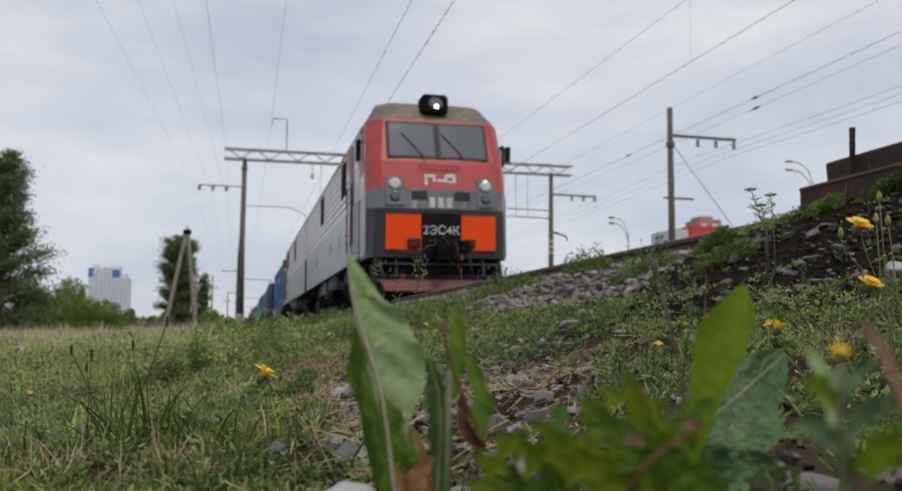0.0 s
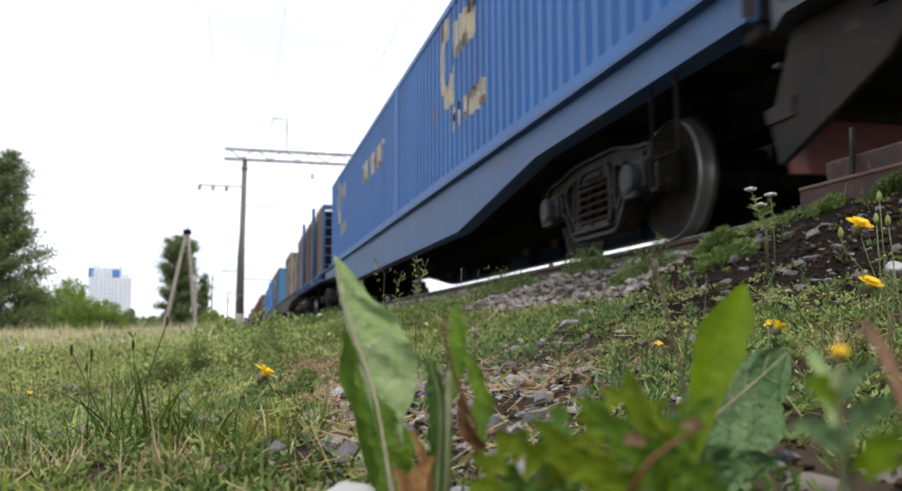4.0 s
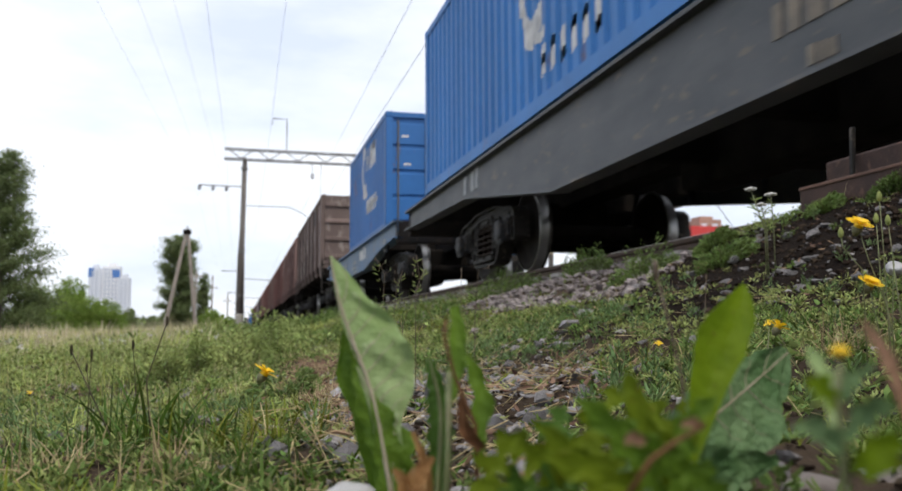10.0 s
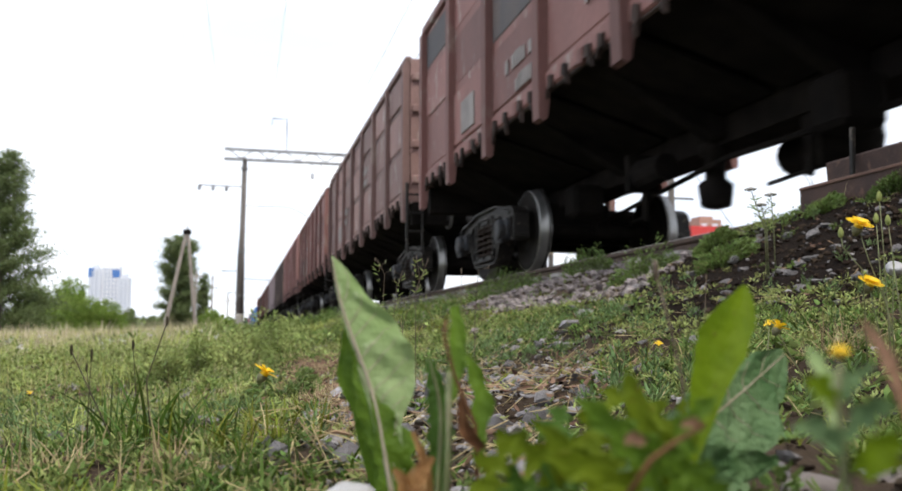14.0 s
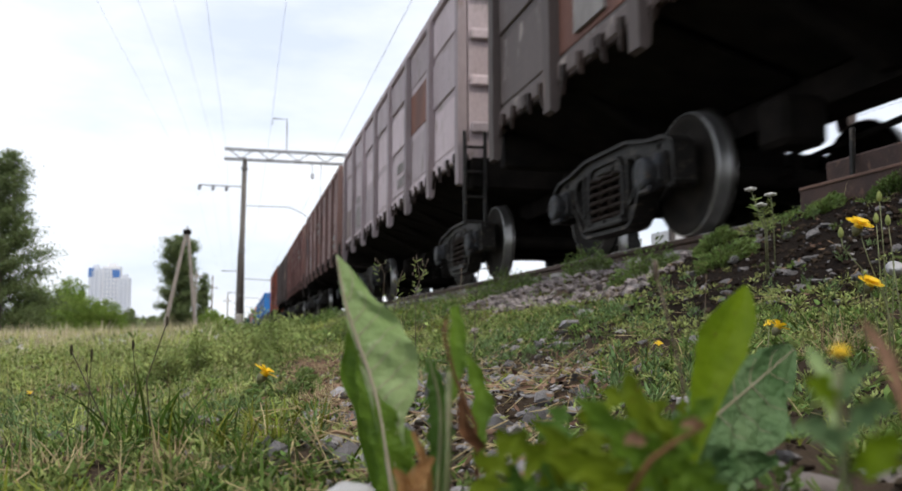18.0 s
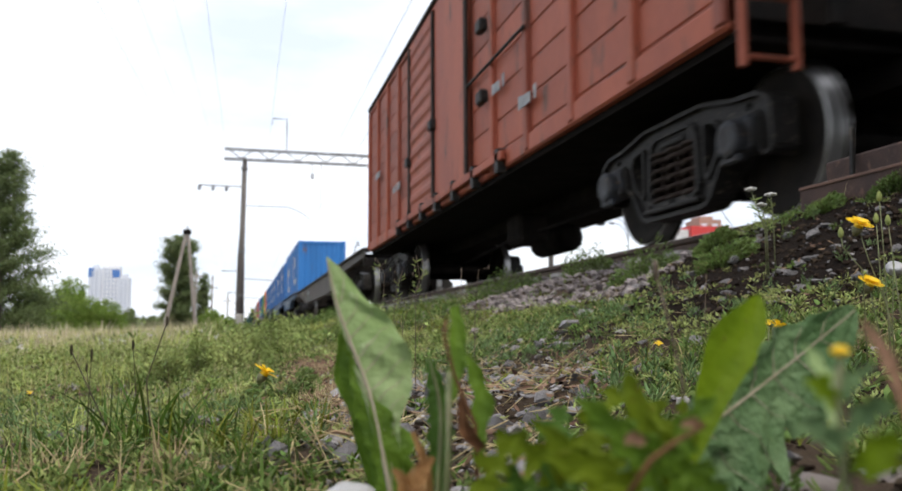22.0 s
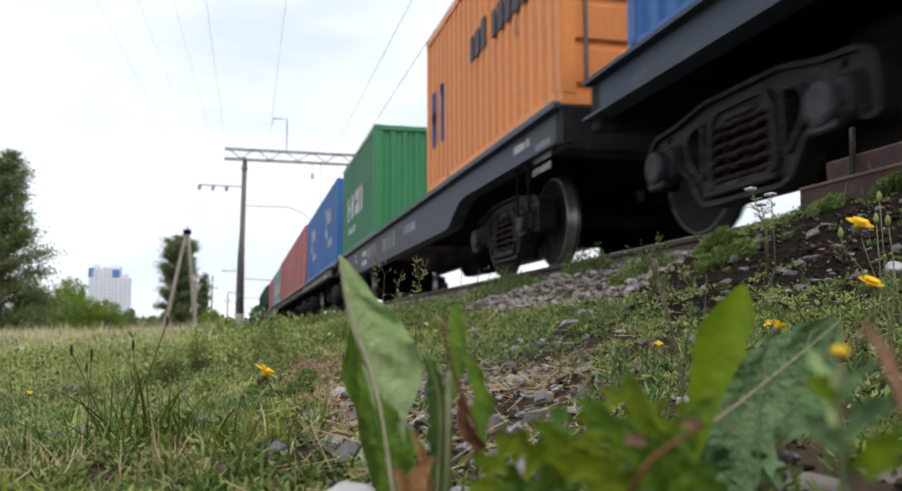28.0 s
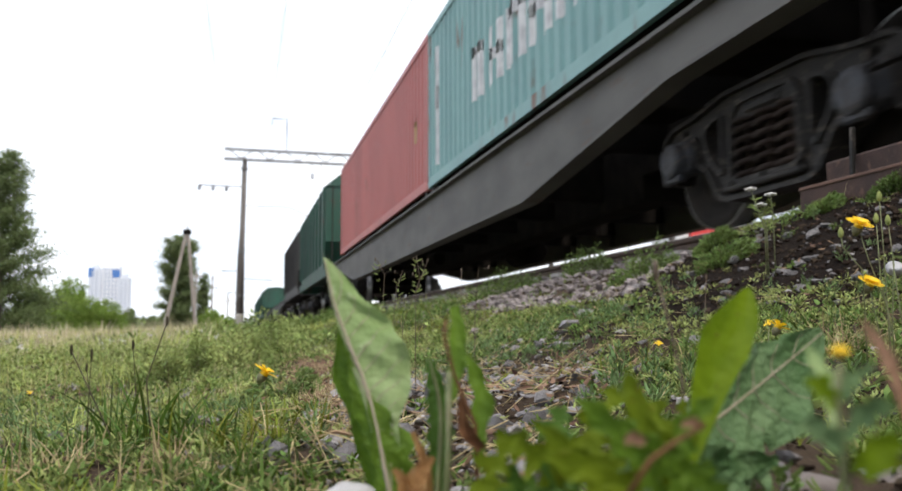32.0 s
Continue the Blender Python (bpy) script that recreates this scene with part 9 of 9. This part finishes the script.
for pts in ([(0.827, 1.000, 0.191), (0.797, 1.000, 0.222), (0.795, 1.000, 0.241)], [(0.864, 1.000, 0.120), (0.862, 1.000, 0.231), (0.860, 1.000, 0.293)], [(0.87, 1.0, 0.12), (0.878, 1.0, 0.2), (0.872, 1.0, 0.26)], [(0.87, 1.0, 0.1), (0.855, 1.0, 0.18), (0.853, 1.0, 0.262)]):
    ob = stalk("flower_bud", pts, "closed brownish bud on a thin curved stalk", "flower bud", "buds")
    part("bud", G().lathe([(-0.006, 0.001), (-0.004, 0.0035), (0.002, 0.0038), (0.007, 0.002), (0.009, 0.0006)], 10, "z", Vector(pts[-1]) - ob.location), V_PALE, ob, "", True)
ob = stalk("seed_puff", [(0.886, 1.000, 0.120), (0.876, 1.000, 0.205)], "white downy seed head on a stalk", "seed head")
for pts in ([(1.424, 2.100, 0.388), (1.384, 2.100, 0.503)], [(1.452, 2.100, 0.405), (1.447, 2.100, 0.490)], [(1.43, 2.1, 0.39), (1.415, 2.1, 0.46)]):
    ob = stalk("yarrow", pts, "small white yarrow umbel on a leafy stalk", "flower", "white flowers", 0.002)
    tp = Vector(pts[-1]) - ob.location
    for i in range(12):
        a, q = i * 2.4, 0.0045 * math.sqrt(i)
        part("floret", G().lathe([(0, 0.002), (0.003, 0.0046), (0.006, 0.0034), (0.007, 0.001)], 7, "z", tp + Vector((math.cos(a) * q, math.sin(a) * q, -q * 0.3))), V_WHITEF, ob, "", True)
    n = 20
    rr_ = np.random.default_rng(int(pts[0][0] * 1000))
    hh = rr_.random(n)
    aa = rr_.random(n) * 6.28
    p0, p1 = np.array(pts[0]) - np.array(ob.location), np.array(tp)
    leaf_cloud("leaves", p0 + (p1 - p0) * (hh * 0.8)[:, None], np.stack([np.cos(aa), np.sin(aa), 0.4 + 0 * aa], 1), 0.026, 0.0035, V_DARKW, 5, parent=ob)
for k, pts in enumerate(([(0.246, 1.500, 0.14), (0.249, 1.500, 0.213), (0.235, 1.500, 0.239)], [(0.263, 1.400, 0.12), (0.287, 1.400, 0.183), (0.307, 1.400, 0.232)], [(0.266, 1.500, 0.14), (0.271, 1.500, 0.188), (0.282, 1.500, 0.219)], [(0.285, 1.4, 0.17), (0.292, 1.4, 0.2), (0.286, 1.4, 0.238)])):
    ob = stalk("budding_stalk", pts, "thin leafy stalk with small brownish green buds", "weed", "budding stalks", 0.0006, V_STEMB)
    rb = random.Random(k + 70)
    for i in range(4):
        q0 = Vector(pts[1]).lerp(Vector(pts[2]), i / 4.2) - ob.location
        sd = -1 if i % 2 else 1
        q1 = q0 + Vector((sd * rb.uniform(0.004, 0.011), rb.uniform(-0.004, 0.004), rb.uniform(0.003, 0.011)))
        part("twig", G().tube([q0, q1], 0.0004, 4, 0.0003), V_STEMB, ob)
        part("bud", G().lathe([(-0.003, 0.0003), (-0.0015, 0.0011), (0.002, 0.0010), (0.004, 0.0003)], 6, "z", q1), (V_STEM, V_STEMB)[i % 2], ob, "", True)
    lv = np.random.default_rng(k + 170)
    hh, aa = lv.random(16), lv.random(16) * 6.28
    p0, p1 = np.array(pts[0]) - np.array(ob.location), np.array(pts[2]) - np.array(ob.location)
    leaf_cloud("leaves", p0 + (p1 - p0) * hh[:, None] * 0.9, np.stack([np.cos(aa), np.sin(aa), 0.5 + 0 * aa], 1), 0.011, 0.0022, V_DARKW, 175 + k, parent=ob)
for pts in ([(0.516, 2.000, 0.13), (0.520, 2.000, 0.257)], [(0.552, 2.000, 0.13), (0.563, 2.000, 0.258), (0.589, 2.000, 0.265)], [(0.936, 1.600, 0.150), (0.942, 1.600, 0.220)], [(0.231, 0.420, 0.02), (0.231, 0.420, 0.084), (0.225, 0.420, 0.111), (0.217, 0.420, 0.142)]):
    ob = stalk("dead_stalk", pts, "thin brown dead stalk", "weed", "dead stalks", 0.0010, V_STEMB)
    part("tip", G().lathe([(-0.005, 0.0008), (-0.002, 0.0018), (0.003, 0.0018), (0.006, 0.0008)], 7, "z", Vector(pts[-1]) - ob.location), V_STEMB, ob, "", True)
for pts in ([(-0.096, 1.050, 0.0), (-0.104, 1.075, 0.055), (-0.085, 1.100, 0.123)], [(-0.115, 1.100, 0.0), (-0.123, 1.100, 0.095)], [(-0.118, 1.000, -0.030), (-0.149, 1.025, 0.027), (-0.183, 1.050, 0.090)], [(-0.197, 1.300, 0.0), (-0.206, 1.300, 0.061)], [(-0.16, 1.03, 0.04), (-0.16, 1.04, 0.085)]):
    ob = stalk("plantain_stalk", pts, "thin dark plantain stalk with a small seed head", "weed", "plantain stalks", 0.0011 if len(pts) > 2 else 0.0007, V_STEMD)
    part("seed_head", G().lathe([(-0.005, 0.0007), (0.0, 0.0017), (0.005, 0.0015), (0.008, 0.0005)], 7, "z", Vector(pts[-1]) - ob.location), V_STEMD, ob, "", True)
# tuft of long grass
rg = np.random.default_rng(401)
low = np.stack([-0.17 + 0.07 * rg.normal(size=420), 0.78 + 0.06 * rg.normal(size=420)], 1)
blades("grass", low[:300], 0.04, 0.0024, V_GRASS, 402, 1.6, GL)
blades("grass", low[300:], 0.05, 0.0014, V_DRY, 403, 1.8, "dry straw-coloured grass blades", segs=4)
clumps("weeds", low[:90], 0.02, 0.02, 18, 0.0105, 0.0042, V_WEED, 404, "small leafy green weeds", up=0.4)
tuft = np.stack([-0.10 + 0.05 * np.random.default_rng(3).normal(size=150), 1.08 + 0.035 * np.random.default_rng(4).normal(size=150)], 1)
blades("grass_tuft", tuft, 0.095, 0.0052, V_TUFT, 81, 2.6, "tuft of long bending grass", segs=5)
for i, (x, y, n, h) in enumerate(((0.03, 0.98, 120, 0.07), (0.12, 0.82, 60, 0.05), (-0.18, 0.95, 90, 0.06), (0.06, 1.22, 60, 0.05), (0.75, 1.25, 90, 0.06), (0.9, 1.15, 110, 0.07), (0.52, 1.55, 120, 0.05), (0.02, 0.80, 100, 0.055), (-0.05, 0.86, 110, 0.06), (-0.20, 0.78, 70, 0.05), (-0.26, 1.15, 60, 0.05), (0.10, 1.02, 70, 0.055), (0.62, 1.35, 70, 0.05), (0.98, 1.45, 80, 0.06), (-0.12, 0.70, 60, 0.04), (0.60, 1.55, 40, 0.05), (0.64, 1.62, 34, 0.055), (0.18, 1.95, 60, 0.06), (0.22, 2.2, 50, 0.05))):
    rr_ = np.random.default_rng(90 + i)
    blades("grass_tuft", np.stack([x + 0.04 * rr_.normal(size=n), y + 0.03 * rr_.normal(size=n)], 1), h, 0.0022 if i % 3 == 2 else 0.0040, V_DRY if i > 14 else (V_GRASS, V_TUFT, V_DRY)[i % 3], 95 + i, 1.9, "tuft of bending grass")


# ---------------- trees ----------------
def tree(x, y, h, rad, n, size, material, seed, label, shape="cone", low=0.1, name="tree"):
    """Tapered trunk, limbs and an uneven crown of many small leaves."""
    r = np.random.default_rng(seed)
    z0 = float(gz(x, y))
    ob = thing(name, (x, y, z0), label, "tree")
    if name == "tree":
        part("trunk", G().tube([(0, 0, -0.1), (0.1, 0, h * 0.4), (0.0, 0.1, h * 0.75), (0.05, 0, h * 0.97)], h * 0.018, 8, h * 0.003), V_BARK, ob, "grey-brown tapering trunk", True)
    nb = 46
    g = G()
    cs, ds = [], []
    for i in range(nb):
        v = low + (1 - low) * (i + r.random()) / nb
        if shape == "cone":
            w = rad * (1 - v) ** 0.55 * (0.72 + 0.42 * r.random()) + 0.02 * rad
        elif shape == "column":
            w = rad * (0.65 + 0.6 * r.random()) * (1 if v < 0.85 else 0.75)
        else:
            w = rad * math.sqrt(max(0.02, 1 - v ** 2)) * (0.7 + 0.45 * r.random())
        a = i * 2.4 + r.random()
        p0 = Vector((0, 0, h * v * (0.9 if shape != "dome" else 0.5)))
        p1 = Vector((math.cos(a) * w, math.sin(a) * w, h * (v + (0.04 if shape != "dome" else 0.0))))
        g.tube([p0, (p0 + p1) / 2 + Vector((0, 0, h * 0.012)), p1], h * 0.004, 5, h * 0.001)
        m = max(20, int(n / nb * (0.5 + w / rad)))
        t = r.random(m) ** 0.6
        sp = 0.13 * w + 0.014 * h
        c = np.array(p0) + (np.array(p1) - np.array(p0)) * t[:, None] + r.normal(size=(m, 3)) * np.array([sp, sp, sp * 0.55]) * (0.35 + 0.65 * t[:, None])
        cs.append(c)
        ds.append(np.stack([np.cos(a) + r.normal(size=m), np.sin(a) + r.normal(size=m), r.normal(size=m) - 0.2], 1))
    part("branching", g, V_BARK, ob)
    c = np.concatenate(cs)
    c[:, 2] = np.clip(c[:, 2], 0.05, None)
    leaf_cloud("crown", c, np.concatenate(ds), size, size * 0.75, material, seed + 1, parent=ob, simple=True)
    return ob


tree(-14.9, 60, 12.0, 3.5, 52000, 0.13, V_TREE, 301, "tall full green deciduous tree at the edge of the field", low=0.05)
tree(-18.6, 63, 9.0, 3.4, 12000, 0.18, V_TREE, 303, "full green deciduous tree at the edge of the field", low=0.05)
tree(-7.1, 110, 12.0, 1.85, 26000, 0.20, V_TREE, 305, "columnar poplar behind the pole frame", "column", 0.08)
tree(-4.4, 112, 7.6, 0.8, 1500, 0.3, V_TREE, 306, "thin young tree beside the poplar", "column", 0.15)
tree(-12.2, 70, 3.55, 2.5, 14000, 0.12, V_TREE2, 307, "rounded bright green bush in the field", "dome", 0.02, "bush")
tree(-10.0, 70, 3.0, 1.9, 11000, 0.12, V_TREE2, 309, "rounded bright green bush in the field", "dome", 0.02, "bush")
tree(-16.4, 92, 6.0, 2.6, 9000, 0.2, V_TREE2, 311, "small pale green tree behind the bushes", "dome", 0.15)
tree(-20.4, 95, 5.6, 2.4, 8000, 0.2, V_TREE2, 313, "small pale green tree behind the bushes", "dome", 0.15)
tree(-14.0, 120, 3.6, 1.3, 1800, 0.3, V_TREE, 315, "distant shrub at the edge of the field", "dome", 0.02, "bush")
tree(-11.5, 122, 2.6, 1.3, 1500, 0.3, V_TREE, 317, "distant shrub at the edge of the field", "dome", 0.02, "bush")
tree(-3.0, 100, 3.0, 1.4, 1800, 0.28, V_TREE2, 319, "shrub beside the line", "dome", 0.02, "bush")
tree(-1.2, 75, 1.7, 1.1, 1800, 0.2, V_TREE2, 321, "shrub beside the line", "dome", 0.02, "bush")
far = np.random.default_rng(77)
cc = np.stack([far.uniform(-420, 60, 7000), far.uniform(560, 640, 7000), far.random(7000) ** 1.3], 1)
cc[:, 2] *= 5 + 9 * vnoise(cc[:, 0] * 0.05, cc[:, 1] * 0.02)
leaf_cloud("far_woods", cc, far.normal(size=(7000, 3)), 3.4, 2.8, V_TREE, 78, "low belt of far woods on the horizon", "woods")


# ---------------- what moves ----------------
def run(t):
    """How far the train has come at t seconds: it gathers speed from 11.5 to 15.8 m/s."""
    return 11.5127 * t + 0.1182 * t * t - 0.0010521 * t ** 3


def share(ob, lead):
    """ob turns as lead does."""
    ob.rotation_mode = "QUATERNION"
    ob.animation_data_create()
    ob.animation_data.action = lead.animation_data.action
    ob.animation_data.action_slot = lead.animation_data.action_slot


def motions():
    for ob in TRAIN:
        x, y, z = ob.location
        turn = math.degrees(ob.rotation_euler.z)
        walk(ob, [(t, pose(x, y - run(t), z, 0, 0, turn)) for t in range(33)])
    for radius in sorted({r for r, _ in WHEELSETS}):
        sets = [w for r, w in WHEELSETS if r == radius]
        walk(sets[0], [(i / 20, pose(0, 0, 0, math.degrees(run(i / 20) / radius))) for i in range(641)])
        for w in sets[1:]:
            share(w, sets[0])
    for ob, base, rows in SWAYS:
        walk(ob, [(t, base @ pose(0, 0, 0, a, b, c)) for t, a, b, c in rows])


motions()
